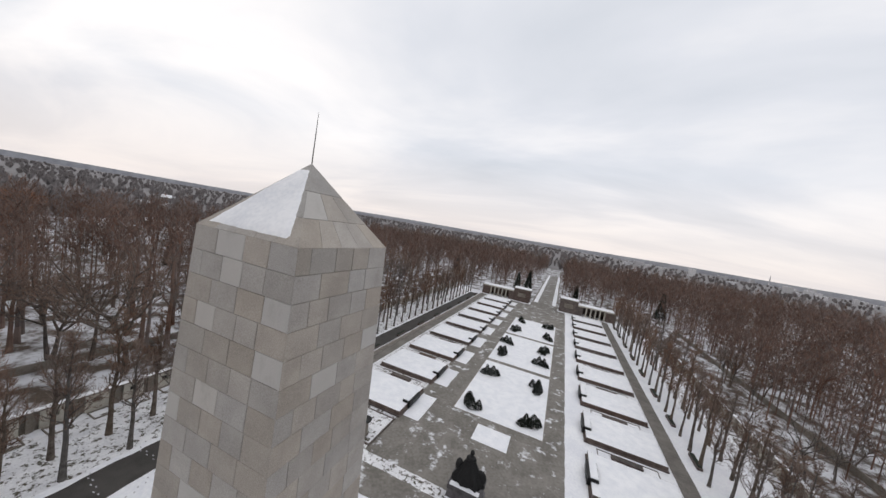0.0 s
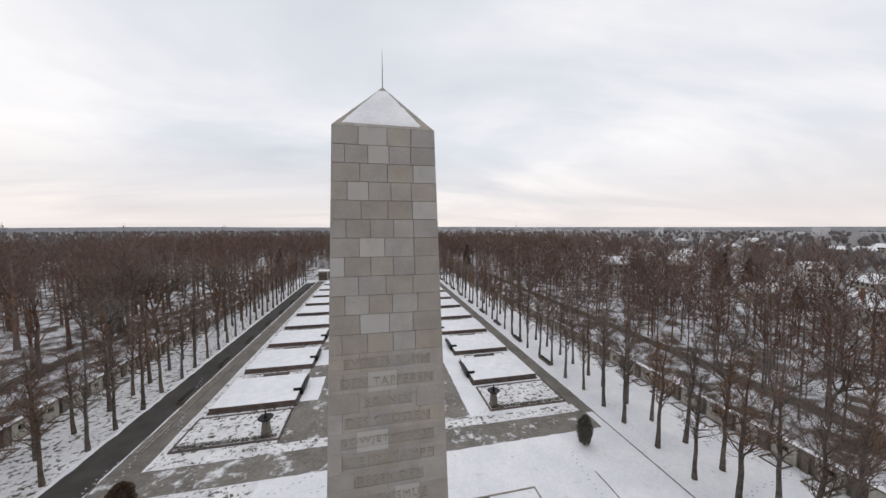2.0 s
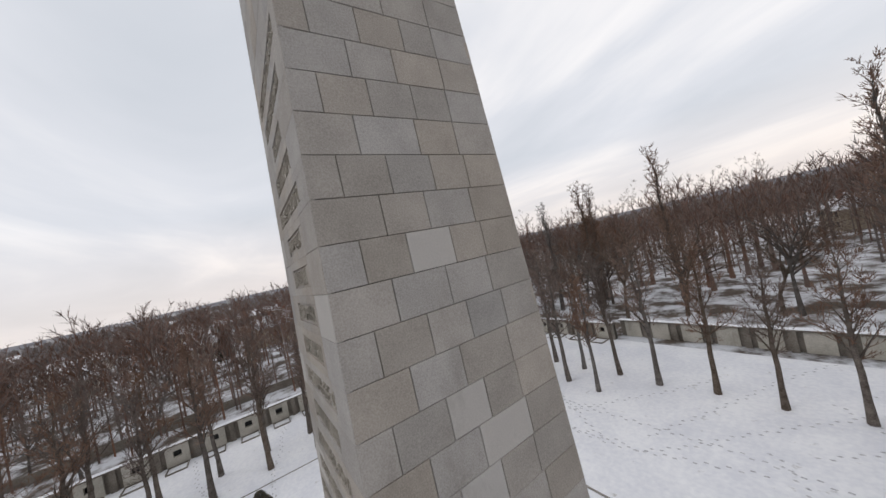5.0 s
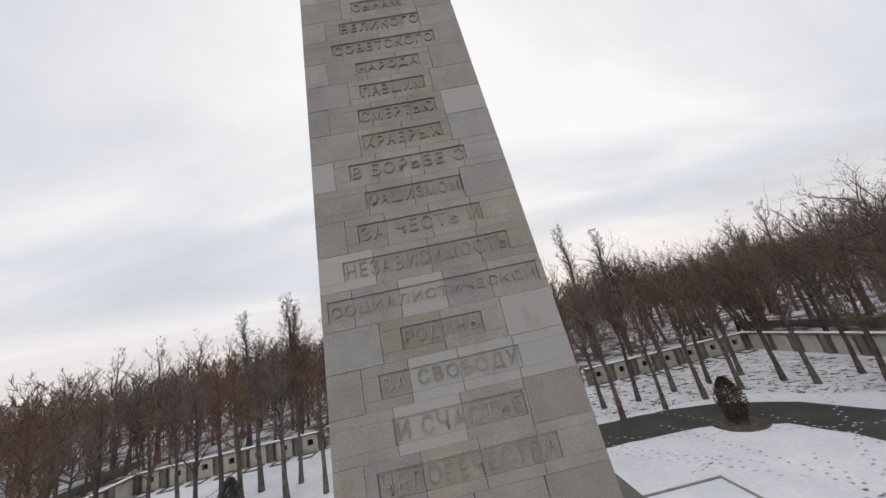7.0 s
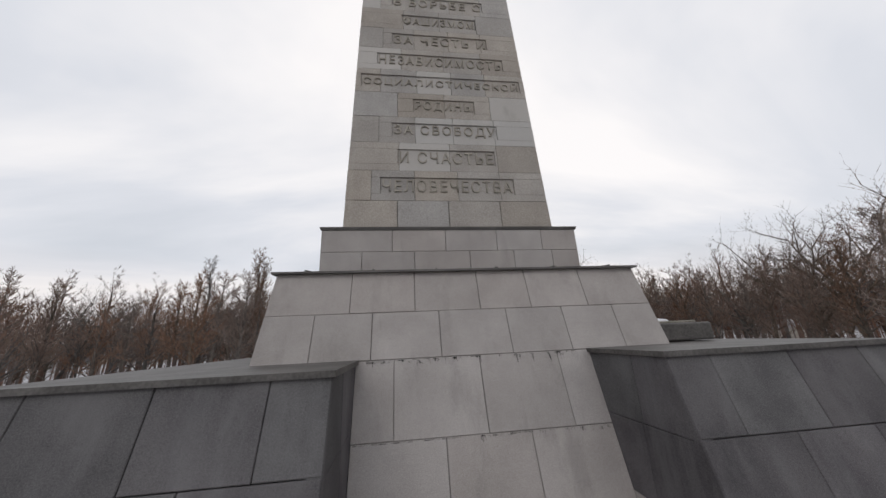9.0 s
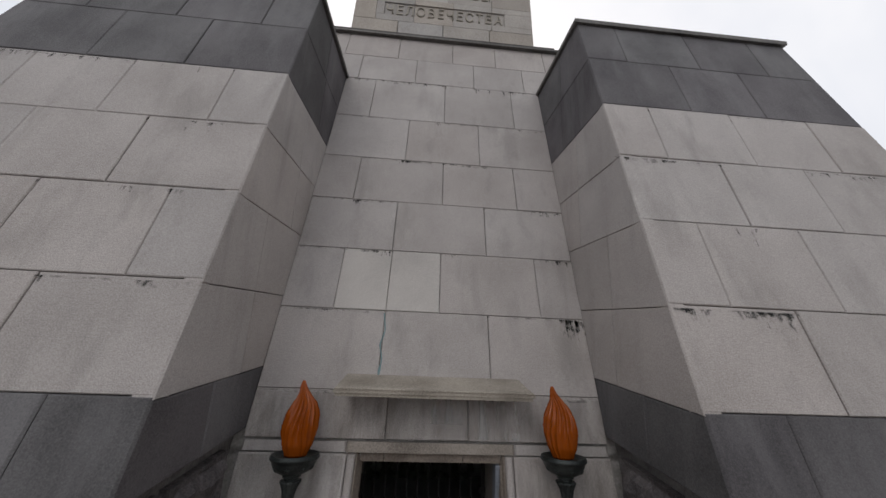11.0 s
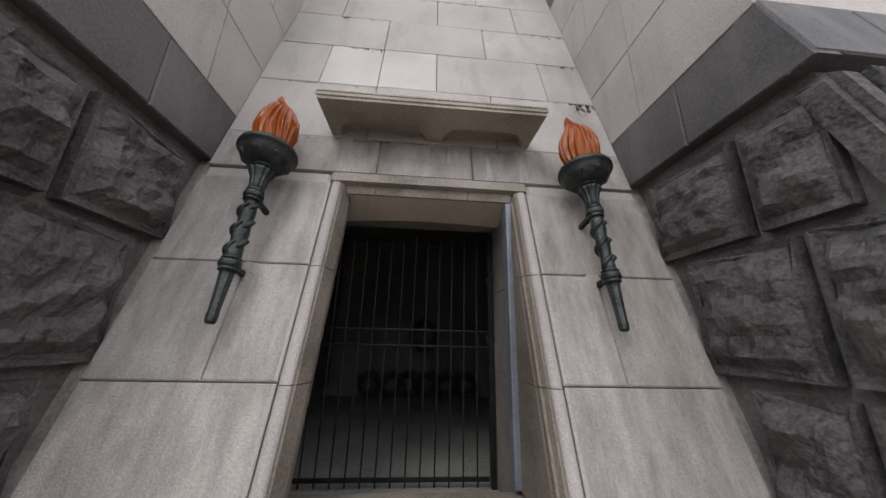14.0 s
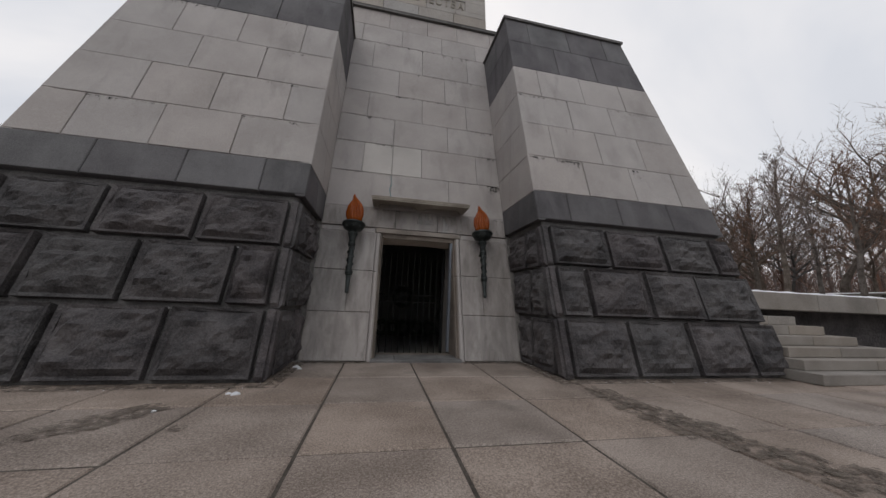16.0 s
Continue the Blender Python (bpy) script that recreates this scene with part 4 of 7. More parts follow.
# ---------------------------------------------------------------- torches
def torch():
    t = empty("wall_torch", label="bronze wall torch with an amber glass flame in its bowl", category="wall torch")
    tilt = pose(0, 0, 0, 10.5)      # leans with the wall; local z runs up the shaft
    v, f = lathe_lists([(0.021, 0), (0.027, 0.012), (0.030, 0.05), (0.027, 0.055), (0.032, 0.20), (0.040, 0.32)], 48, lobes=8, depth=0.07)
    from_lists("lower_shaft", v, f, m_bronze, t, smooth=True, at=tilt)
    for z in (0.345, 0.835):
        v, f = lathe_lists([(0.046, z - 0.045), (0.054, z - 0.04), (0.054, z - 0.03), (0.049, z - 0.026), (0.060, z - 0.014), (0.062, z), (0.060, z + 0.014), (0.049, z + 0.026), (0.054, z + 0.03), (0.054, z + 0.04), (0.046, z + 0.045)], 28)
        from_lists("ring", v, f, m_bronze, t, at=tilt)
    v, f = lathe_lists([(0.042 + 0.003 * math.sin(i * 0.9), 0.38 + i * 0.0205) for i in range(21)], 40, twist=9.0, lobes=2, depth=0.06)
    from_lists("twisted_shaft", v, f, m_bronze, t, smooth=True, at=tilt)
    # leaves laid round the shaft in a spiral, each a curved blade that hugs it
    for k in range(8):
        a0, z0 = k * 2.1, 0.40 + k * 0.045
        nu, nv = 9, 5
        vs = []
        for i in range(nu):
            u = i / (nu - 1)
            wid = 0.030 * math.sin(math.pi * min(1.0, 0.12 + 0.88 * u)) ** 0.8
            for j in range(nv):
                w_ = 2 * j / (nv - 1) - 1
                a = a0 + 1.9 * u - w_ * wid * 9
                r_ = 0.044 + 0.016 * (1 - w_ * w_) * math.sin(math.pi * u * 0.9 + 0.2) - (0.008 if abs(w_) == 1 else 0.0) + (0.006 if j == nv // 2 else 0.0)
                vs.append((r_ * math.cos(a), r_ * math.sin(a), z0 + 0.085 * u + w_ * wid * 0.8))
        fs = [(i * nv + j, i * nv + j + 1, (i + 1) * nv + j + 1, (i + 1) * nv + j) for i in range(nu - 1) for j in range(nv - 1)]
        from_lists("leaf_relief", vs, fs, m_bronze, t, smooth=True, at=tilt)
    v, f = lathe_lists([(0.044, 0.875), (0.045, 0.92), (0.053, 0.97), (0.073, 1.015), (0.082, 1.03), (0.074, 1.037), (0.045, 1.04)], 60, lobes=12, depth=0.08)
    from_lists("leaf_collar", v, f, m_bronze, t, smooth=True, at=tilt)
    for z, r_ in ((1.046, 0.058), (1.066, 0.072)):
        v, f = lathe_lists([(r_ - 0.012, z - 0.01), (r_, z - 0.005), (r_, z + 0.005), (r_ - 0.012, z + 0.01)], 32)
        from_lists("neck_ring", v, f, m_bronze, t, smooth=True, at=tilt)
    v, f = lathe_lists([(0.05, 1.07), (0.085, 1.08), (0.125, 1.098), (0.155, 1.125), (0.172, 1.155), (0.178, 1.178), (0.190, 1.184), (0.196, 1.192), (0.196, 1.204), (0.190, 1.210), (0.193, 1.216), (0.186, 1.222),
                        (0.172, 1.218), (0.15, 1.208), (0.05, 1.20)], 56)
    bowl = from_lists("bowl", v, f, m_bronze, t, smooth=True, at=tilt)
    for k in range(8):
        a = k * math.pi / 4
        for turn_, size_ in ((0.0, 1.0), (0.5, 0.75), (-0.5, 0.75)):
            bv, bf = lathe_lists([(0.016, 0), (0.013, 0.005), (0.004, 0.009)], 10)
            mt = Matrix.Translation((0.152 * math.cos(a + turn_ * 0.22), 0.152 * math.sin(a + turn_ * 0.22), 1.124 + 0.012 * abs(turn_))) @ Matrix.Rotation(a, 4, "Z") @ Matrix.Rotation(radians(130), 4, "Y") @ Matrix.Diagonal((1.5 * size_, 0.7 * size_, 1, 1))
            from_lists("rosette_leaf", [mt @ Vector(p) for p in bv], bf, m_bronze, bowl, smooth=True)
    # flame of amber glass with swirling ribs and a hooked tip
    n, top_ = 180, 40
    vs, fs = [], []
    for i in range(top_ + 1):
        s = i / top_
        r = float(np.interp(s, (0, 0.12, 0.32, 0.5, 0.64, 0.75, 0.84, 0.92, 1), (0.085, 0.122, 0.142, 0.132, 0.102, 0.064, 0.038, 0.026, 0.010)))
        z = 1.205 + 0.585 * s ** 0.92
        bend = 0.07 * (max(0.0, s - 0.6) / 0.4) ** 2 - 0.03 * (max(0.0, s - 0.85) / 0.15) ** 2
        for k in range(n):
            a = 2 * math.pi * k / n
            wave = 18 * a + 2.4 * math.sin(s * 6.5 + 0.8 * math.sin(2 * a)) + 3.5 * s
            rib = 1 - 2 * abs(math.sin(wave / 2)) ** 0.7
            deep = (0.10 + 0.055 * math.sin(3 * a + 5 * s)) * min(1.0, 0.35 + 2.2 * s)
            q = r * (1 + deep * rib)
            vs.append((q * math.cos(a) + bend, q * math.sin(a), z + 0.03 * rib * s * (1 - s)))
    for i in range(top_):
        for k in range(n):
            k2 = (k + 1) % n
            fs.append((i * n + k, i * n + k2, (i + 1) * n + k2, (i + 1) * n + k))
    fs += [tuple(range(n - 1, -1, -1)), tuple(top_ * n + k for k in range(n))]
    from_lists("flame", vs, fs, m_amber, t, "amber glass flame", smooth=True, at=tilt)
    for z, ln in ((0.345, 0.15), (0.835, 0.20)):
        part("bracket", box_bm(-0.016, 0.016, -ln - 0.06, -0.04, z - 0.018, z + 0.018, 0.004), m_bronze, t, at=tilt)
    return t


t0 = torch()
t0.matrix_basis = pose(1.165, 6.165, 1.02)
tagged(t0, group="torches beside the door")
copy_thing(t0, pose(-1.165, 6.165, 1.04))
# cement smeared round the lower brackets
m_cement = material("grey_cement", (0.30, 0.285, 0.265), (0.46, 0.44, 0.41), 6, 90, 0.9, 0.3, grain=0.12)
for sx, cx in ((1, 1.15), (-1, -1.15)):
    vs = [Vector((cx, wall_y(1.37) + 0.018, 1.37))]
    for k in range(36):
        a = 2 * math.pi * k / 36
        q = 1 + 0.5 * noise.noise((math.cos(a) * 1.6, math.sin(a) * 1.6, 3.0 + sx)) + 0.2 * noise.noise((math.cos(a) * 5, math.sin(a) * 5, sx))
        x, z = cx - sx * 0.03 + 0.10 * q * math.cos(a), 1.375 + 0.045 * q * math.sin(a)
        vs.append(Vector((x, wall_y(z) + 0.003, z)))
    tagged(from_lists("cement_patch", vs, [(0, 1 + k, 1 + (k + 1) % 36) if sx < 0 else (0, 1 + (k + 1) % 36, 1 + k) for k in range(36)], m_cement, smooth=True), label="smear of grey cement round a torch bracket", category="cement", kind="stuff")

# ---------------------------------------------------------------- the court at the door
COURT = (-15.5, 15.5, -14.5, 15.5)
court = tagged(part("pavement", box_bm(COURT[0], COURT[1], 5.70, COURT[3], -0.3, -0.012), material("sandy_joint", (0.05, 0.042, 0.035), (0.11, 0.095, 0.08), 6, 40, 0.95, 0.3)), label="court paved with worn grey-brown stone slabs", category="pavement", kind="structure")
rest = Heap()
xi = [0.10 + 0.98 * i for i in range(-15, 15)]
yi = [6.35 + 0.955 * j for j in range(-21, 9)]
for ix in xi:
    for iy in yi:
        if iy < 5.3 or abs(ix + 0.49) < 5.2 and abs(iy + 0.5) < 6.2:
            continue
        q = [Vector((ix, iy, -0.03)), Vector((ix + 0.98, iy, -0.03)), Vector((ix + 0.98, iy + 0.955, -0.03)), Vector((ix, iy + 0.955, -0.03))]
        res = slab_lists(q, Vector((0, 0, 1)), 0.03 + rng.uniform(-0.005, 0.003), gap=0.011, cham=0.012, depth=0.0)
        if -7.8 < ix < 7.8 and 5.3 < iy < 14:
            from_lists("paving_slab", *res, m_pave, court)
        else:
            rest.add(*res)
rest.done("paving_slabs", m_pave_isle, court)

# steps beside the base that climb to the lawn, a dark wall with a pale snowy coping behind them
for i, (xr, yf) in enumerate(((-9.6, 8.02), (-8.6, 7.80), (-7.9, 7.60), (-7.5, 7.40), (-7.1, 7.22), (-6.75, 7.05))):
    z0 = i * 0.155
    st = empty("stair_step", label="worn pale stone step", category="step", group="steps beside the base", kind="structure")
    xs = [-5.45 - 0.06 * i, (-5.45 + xr) / 2, xr]
    for xa, xb in zip(xs, xs[1:]):
        part("step_stone", box_bm(xb + 0.004, xa - 0.004, 6.3, yf, z0 + 0.002, z0 + 0.153, 0.01), m_step, st)
dark_wall = empty("retaining_wall", label="low dark stone wall with a pale snow-dusted coping", category="wall", kind="structure")
part("wall_body", box_bm(-16.4, -6.2, 6.0, 6.42, 0.0, 1.036), m_rock, dark_wall)
for i in range(6):
    part("coping_stone", box_bm(-7.55 - 1.6 * i, -5.96 - 1.6 * i, 5.75, 6.95, 1.04, 1.36, 0.015), m_step, dark_wall)
cs = Heap()
R, C = 4, 60
pts_ = [Vector((-5.98 - 9.5 * i / C, 5.78 + 1.1 * j / R, 1.362 + (0.05 + 0.035 * noise.noise((i * 0.6, j, 1))) * (1 if 0 < j < R else 0))) for j in range(R + 1) for i in range(C + 1)]
cs.add(pts_, [(j * (C + 1) + i, (j + 1) * (C + 1) + i, (j + 1) * (C + 1) + i + 1, j * (C + 1) + i + 1) for j in range(R) for i in range(C)])
tagged(cs.done("snow_ridge", m_snow, smooth=True), label="strip of snow on the coping", category="snow")

# ---------------------------------------------------------------- ground
def ring_sheet(name, x0, x1, y0, y1, z, hole, mat, label, category, cuts=1):
    hx0, hx1, hy0, hy1 = hole
    h = Heap()
    for a, b, c, d in ((x0, x1, y0, hy0), (x0, x1, hy1, y1), (x0, hx0, hy0, hy1), (hx1, x1, hy0, hy1)):
        h.add([(a, c, z), (b, c, z), (b, d, z), (a, d, z)], [(0, 1, 2, 3)])
    return tagged(h.done(name, mat, kind="structure"), label=label, category=category)


YARD = (-46.0, 46.0, -42.0, 160.0)
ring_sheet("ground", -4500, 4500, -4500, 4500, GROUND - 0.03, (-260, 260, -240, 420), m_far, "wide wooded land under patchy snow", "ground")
ring_sheet("ground", -260, 260, -240, 420, GROUND - 0.03, YARD, m_wood_floor, "woodland floor of brown leaves and snow patches", "ground")
ring_sheet("ground", YARD[0], YARD[1], YARD[2], YARD[3], GROUND, COURT, m_lawn, "snow-covered lawn inside the cemetery walls", "ground")
for x0, x1, y0, y1 in ((-15.5, -5.62, -14.5, 6.0), (5.62, 15.5, -14.5, 6.0), (-5.62, 5.62, -14.5, -7.3), (10.5, 15.5, 6.0, 15.5)):
    tagged(part("ground", box_bm(x0, x1, y0, y1, -0.02, GROUND - 0.05), m_lawn), label="snow-covered raised lawn beside the monument", category="ground", kind="structure")
kerb = empty("kerb", label="low stone kerb round the sunken court", category="kerb", kind="structure")
for x0, x1, y0, y1 in ((COURT[0] - 0.12, COURT[0], COURT[2], COURT[3]), (COURT[1], COURT[1] + 0.12, COURT[2], COURT[3]),
                       (COURT[0] - 0.12, COURT[1] + 0.12, COURT[2] - 0.12, COURT[2]), (COURT[0] - 0.12, -4, COURT[3], COURT[3] + 0.12), (4, COURT[1] + 0.12, COURT[3], COURT[3] + 0.12),
                       (-4, 4, COURT[3], COURT[3] + 0.12)):
    part("kerb_stone", box_bm(x0, x1, y0, y1, -0.02, GROUND + 0.05, 0.02), m_step, kerb)


def sheet(name, outline, z, mat, label, category, wob=0.0):
    """A flat patch; wob roughens its edge."""
    pts_ = []
    for (xa, ya), (xb, yb) in zip(outline, outline[1:] + outline[:1]):
        L = math.hypot(xb - xa, yb - ya)
        k = max(1, int(L / 0.8)) if wob else 1
        for i in range(k):
            t = i / k
            x, y = xa + (xb - xa) * t, ya + (yb - ya) * t
            pts_.append((x + wob * noise.noise((x * 0.7, y * 0.7, 1.3)), y + wob * noise.noise((x * 0.7, y * 0.7, 8.1)), z))
    bm = bmesh.new()
    f = bm.faces.new([bm.verts.new(p) for p in pts_])
    bmesh.ops.triangulate(bm, faces=[f])
    bm.normal_update()
    if bm.faces[:][0].normal.z < 0:
        bmesh.ops.reverse_faces(bm, faces=bm.faces[:])
    return tagged(part(name, bm, mat), label=label, category=category, kind="structure")


def rect(x0, x1, y0, y1):
    return [(x0, y0), (x1, y0), (x1, y1), (x0, y1)]


G = GROUND
# asphalt drive along one side that turns behind the court
def strip(name, line, width, z, mat, label, category):
    """A band of even width along a line, with an uneven edge."""
    fine = []
    for (xa, ya), (xb, yb) in zip(line, line[1:]):
        k = max(1, int(math.hypot(xb - xa, yb - ya) / 1.2))
        fine += [Vector((xa + (xb - xa) * i / k, ya + (yb - ya) * i / k, z)) for i in range(k)]
    fine.append(Vector((*line[-1], z)))
    vs = []
    for i, p in enumerate(fine):
        d = (fine[min(i + 1, len(fine) - 1)] - fine[max(i - 1, 0)]).normalized()
        side_ = Vector((-d.y, d.x, 0))
        for sg in (1, -1):
            vs.append(p + side_ * sg * (width / 2 + 0.3 * noise.noise((p.x * 0.5, p.y * 0.5, sg * 3.0))))
    fs = [(2 * i, 2 * i + 1, 2 * i + 3, 2 * i + 2) for i in range(len(fine) - 1)]
    return tagged(from_lists(name, vs, fs, mat), label=label, category=category, kind="structure")


strip("road", [(-32.2, 150), (-32.0, 12), (-31.3, 3), (-30.2, -4)], 4.3, G + 0.012, m_asphalt, "dark wet asphalt drive along the lawn", "road")
strip("road", [(-30.6, -1), (-29.6, -7), (-29.1, -12), (-28.8, -16), (-27.4, -20.2), (-24.4, -22.9), (-20.5, -24.1), (-14, -24.6), (-7, -24.8)], 5.4, G + 0.017, m_asphalt, "dark wet asphalt drive bending behind the lawn", "road")
sheet("lawn", rect(-44.5, -34.9, -20, 150), G + 0.006, m_thin, "thin snow on leaf-strewn grass under the trees", "lawn", 0.4)
sheet("lawn", [(-44.6, -40.5), (-14, -40.5), (-14, -28.2), (-24, -27.4), (-30.5, -25), (-33.2, -21), (-35, -20.2), (-44.6, -20.2)], G + 0.006, m_thin, "thin snow over trodden earth beside the drive", "lawn", 0.4)
sheet("lawn", rect(-28.5, -13, 16.2, 22.5), G + 0.006, m_thin, "thin snow with trodden grass", "lawn", 0.3)
# avenue: paving, beds, cross path
sheet("avenue", rect(AX - 16.4, AX + 12.5, 23.4, 154), G + 0.012, m_plaza, "brown-grey paved avenue with patches of snow", "avenue")
sheet("cross_path", rect(-29.5, 29.5, 22.6, 26.6), G + 0.017, m_plaza, "paved cross path with trodden snow", "path", 0.15)
sheet("snow_strip", rect(-26, 29, 26.7, 28.4), G + 0.020, m_thin, "strip of thin snow beside the cross path", "snow", 0.2)
sheet("path", rect(28.3, 30.9, 26, 154), G + 0.014, m_path, "grey gravel path beside the graves", "path", 0.12)
sheet("path", rect(-29.7, -26.3, 24, 154), G + 0.014, m_path, "grey paved path with long low steps", "path", 0.12)
for x in (-29.4, -28.9, -28.4):
    part_ = tagged(part("kerb", box_bm(x - 0.1, x + 0.1, 30, 150, G, G + 0.14 + 0.1 * (x + 29.4)), m_step), label="long low stone kerb beside the path", category="kerb", kind="structure")
sheet("verge", rect(12.6, 28.2, 28.5, 154), G + 0.015, m_lawn, "snow between the raised graves", "lawn", 0.1)
sheet("verge", rect(AX - 27.6, AX - 14.6, 28.5, 154), G + 0.015, m_thin, "thin snow between the raised graves", "lawn", 0.1)
for i in range(9):
    sheet("snow_patch", rect(AX - 14.0, AX - 11.2, 38 + 13 * i, 46 + 13 * i), G + 0.024, m_lawn, "snowy grass strip beside the avenue", "lawn", 0.1)

bed = empty("flower_bed", label="long snow-covered central flower bed with stone edging", category="flower bed")
for y0, y1 in ((45.6, 70.5), (72.0, 96.5), (98.0, 121.5)):
    sheet_ = sheet("snow", rect(AX - 7.7, AX + 7.7, y0, y1), G + 0.06, m_snow, "snow on the central bed", "snow", 0.08)
    for x0, x1, ya, yb in ((AX - 7.8, AX - 7.68, y0, y1), (AX + 7.68, AX + 7.8, y0, y1), (AX - 7.8, AX + 7.8, y0 - 0.12, y0), (AX - 7.8, AX + 7.8, y1, y1 + 0.12)):
        part("edging", box_bm(x0, x1, ya, yb, G, G + 0.09), m_step, bed)
sheet("snow", rect(AX - 2.6, AX + 2.9, 39.2, 43.6), G + 0.05, m_snow, "square snow-covered bed before the long one", "snow", 0.05)
# low hedged square with four clipped shrubs on the lawn
for x0, x1, y0, y1 in ((16.8, 22.2, -3.95, -3.85), (16.8, 22.2, 0.5, 0.6), (16.8, 16.9, -3.9, 0.55), (22.1, 22.2, -3.9, 0.55)):
    tagged(part("kerb", box_bm(x0, x1, y0, y1, G, G + 0.06), m_step), label="thin kerb of a square bed", category="kerb", kind="structure")
sheet("track", [(23.2, 16), (23.35, 16), (23.0, -30), (22.85, -30)], G + 0.01, m_path, "thin edging line in the snow", "track", 0.05)
sheet("track", [(15.2, -8.1), (34, -7.6), (34, -7.45), (15.2, -7.95)], G + 0.01, m_path, "thin edging line in the snow", "track", 0.05)
sheet("track", [(30.5, -42), (30.7, -42), (31.0, 154), (30.8, 154)], G + 0.01, m_path, "thin edging line in the snow", "track", 0.05)
foot = Heap()
frng = random.Random(3)
for x, y, ang, cnt in ((16, -6.5, 0.25, 40), (24, -9, -0.8, 36), (18, 2, 1.2, 30), (22, 8, 0.5, 30), (-18, -17, 0.4, 60), (-22, -15, 1.3, 60), (-20, 17.5, 0.1, 70), (-15, 18.5, 2.2, 60), (26, -18, 0.6, 30), (-25, 8, 1.5, 50), *[(frng.uniform(-28, -15), frng.uniform(-20, 14), frng.uniform(0, 6.28), 45) for k in range(26)],
                       *[(frng.uniform(-14, 28), frng.uniform(-26, -16), frng.uniform(0, 6.28), 40) for k in range(12)], *[(frng.uniform(17, 29), frng.uniform(-20, 20), frng.uniform(0, 6.28), 35) for k in range(7)]):
    a = ang
    for i in range(cnt):
        a += frng.uniform(-0.12, 0.12)
        x, y = x + 0.6 * math.cos(a), y + 0.6 * math.sin(a)
        ox, oy = -0.13 * math.sin(a) * (-1) ** i, 0.13 * math.cos(a) * (-1) ** i
        if COURT[0] - 1 < x < COURT[1] + 1 and COURT[2] - 1 < y < COURT[3] + 1:
            continue
        p = [Vector((x + ox + 0.17 * math.cos(a + b), y + oy + 0.10 * math.sin(a + b), G + 0.022)) for b in (0.6, 2.5, 3.7, 5.7)]
        foot.add(p, [(0, 1, 2, 3)])
# prints lie flat; the shade of trodden dents is painted as grey
tagged(foot.done("footprints", material("trodden_snow", (0.30, 0.30, 0.315), (0.56, 0.565, 0.58), 1.5, 12, 0.85, 0.3)), label="trodden footprints across the snow", category="footprints")


# ---------------------------------------------------------------- graves
def grave():
    g = empty("raised_grave", label="raised brown granite grave with a snow-covered top and dark head block", category="grave", group="raised graves along the avenue")
    part("plinth", box_bm(-6.1, 6.1, 0, 9.6, 0, 0.22, 0.03), m_brown, g)
    part("body", box_bm(-5.9, 5.9, 0.2, 9.4, 0.2, 0.85, 0.03), m_brown, g)
    v, f = [], []
    R, C = 8, 12
    for j in range(R + 1):
        for i in range(C + 1):
            e = i in (0, C) or j in (0, R)
            v.append((-5.85 + 11.7 * i / C, 0.25 + 9.1 * j / R, 0.855 if e else 0.90 + 0.015 * noise.noise((i, j, 4))))
    f = [(j * (C + 1) + i, j * (C + 1) + i + 1, (j + 1) * (C + 1) + i + 1, (j + 1) * (C + 1) + i) for j in range(R) for i in range(C)]
    from_lists("snow_top", v, f, m_snow, g, "smooth snow on top", smooth=True)
    hb = part("head_block", box_bm(-6.35, -4.9, 2.6, 6.6, 0.15, 1.25, 0.05), m_iron, g, "dark bronze head block")
    part("snow_lid", box_bm(-6.0, -4.95, 2.75, 6.45, 1.255, 1.36, 0.05), m_snow, hb)
    part("wreath_relief", box_bm(-6.43, -6.34, 3.4, 5.8, 0.3, 1.05, 0.06), m_bronze, hb)
    return g


def planter():
    p = empty("planter_trough", label="long dark planter trough in a snow-edged frame", category="planter", group="planters between the graves")
    part("trough", box_bm(-2.2, 2.2, -0.45, 0.45, 0, 0.32, 0.04), m_brown, p)
    part("soil", box_bm(-2.05, 2.05, -0.33, 0.33, 0.322, 0.37, 0.02), m_bark, p)
    for x0, x1, y0, y1 in ((-4.2, 4.4, -1.05, -0.95), (-4.2, 4.4, 0.95, 1.05), (-4.2, -4.1, -1, 1), (4.3, 4.4, -1, 1)):
        part("edging", box_bm(x0, x1, y0, y1, 0, 0.1), m_brown, p)
    return p


g0, p0 = grave(), planter()
for i in range(9):
    y = 37.0 + 12.95 * i
    for sx in (1, -1):
        x = AX + sx * 20.2
        m = pose(x, y if sx > 0 else y + 9.6, G, 0, 0, 0 if sx > 0 else 180)
        if i == 0 and sx == 1:
            g0.matrix_basis = m
        else:
            copy_thing(g0, m)
        m = pose(x, y + 11.3, G, 0, 0, 0 if sx > 0 else 180)
        if i == 0 and sx == 1:
            p0.matrix_basis = m
        elif i < 8:
            copy_thing(p0, m)


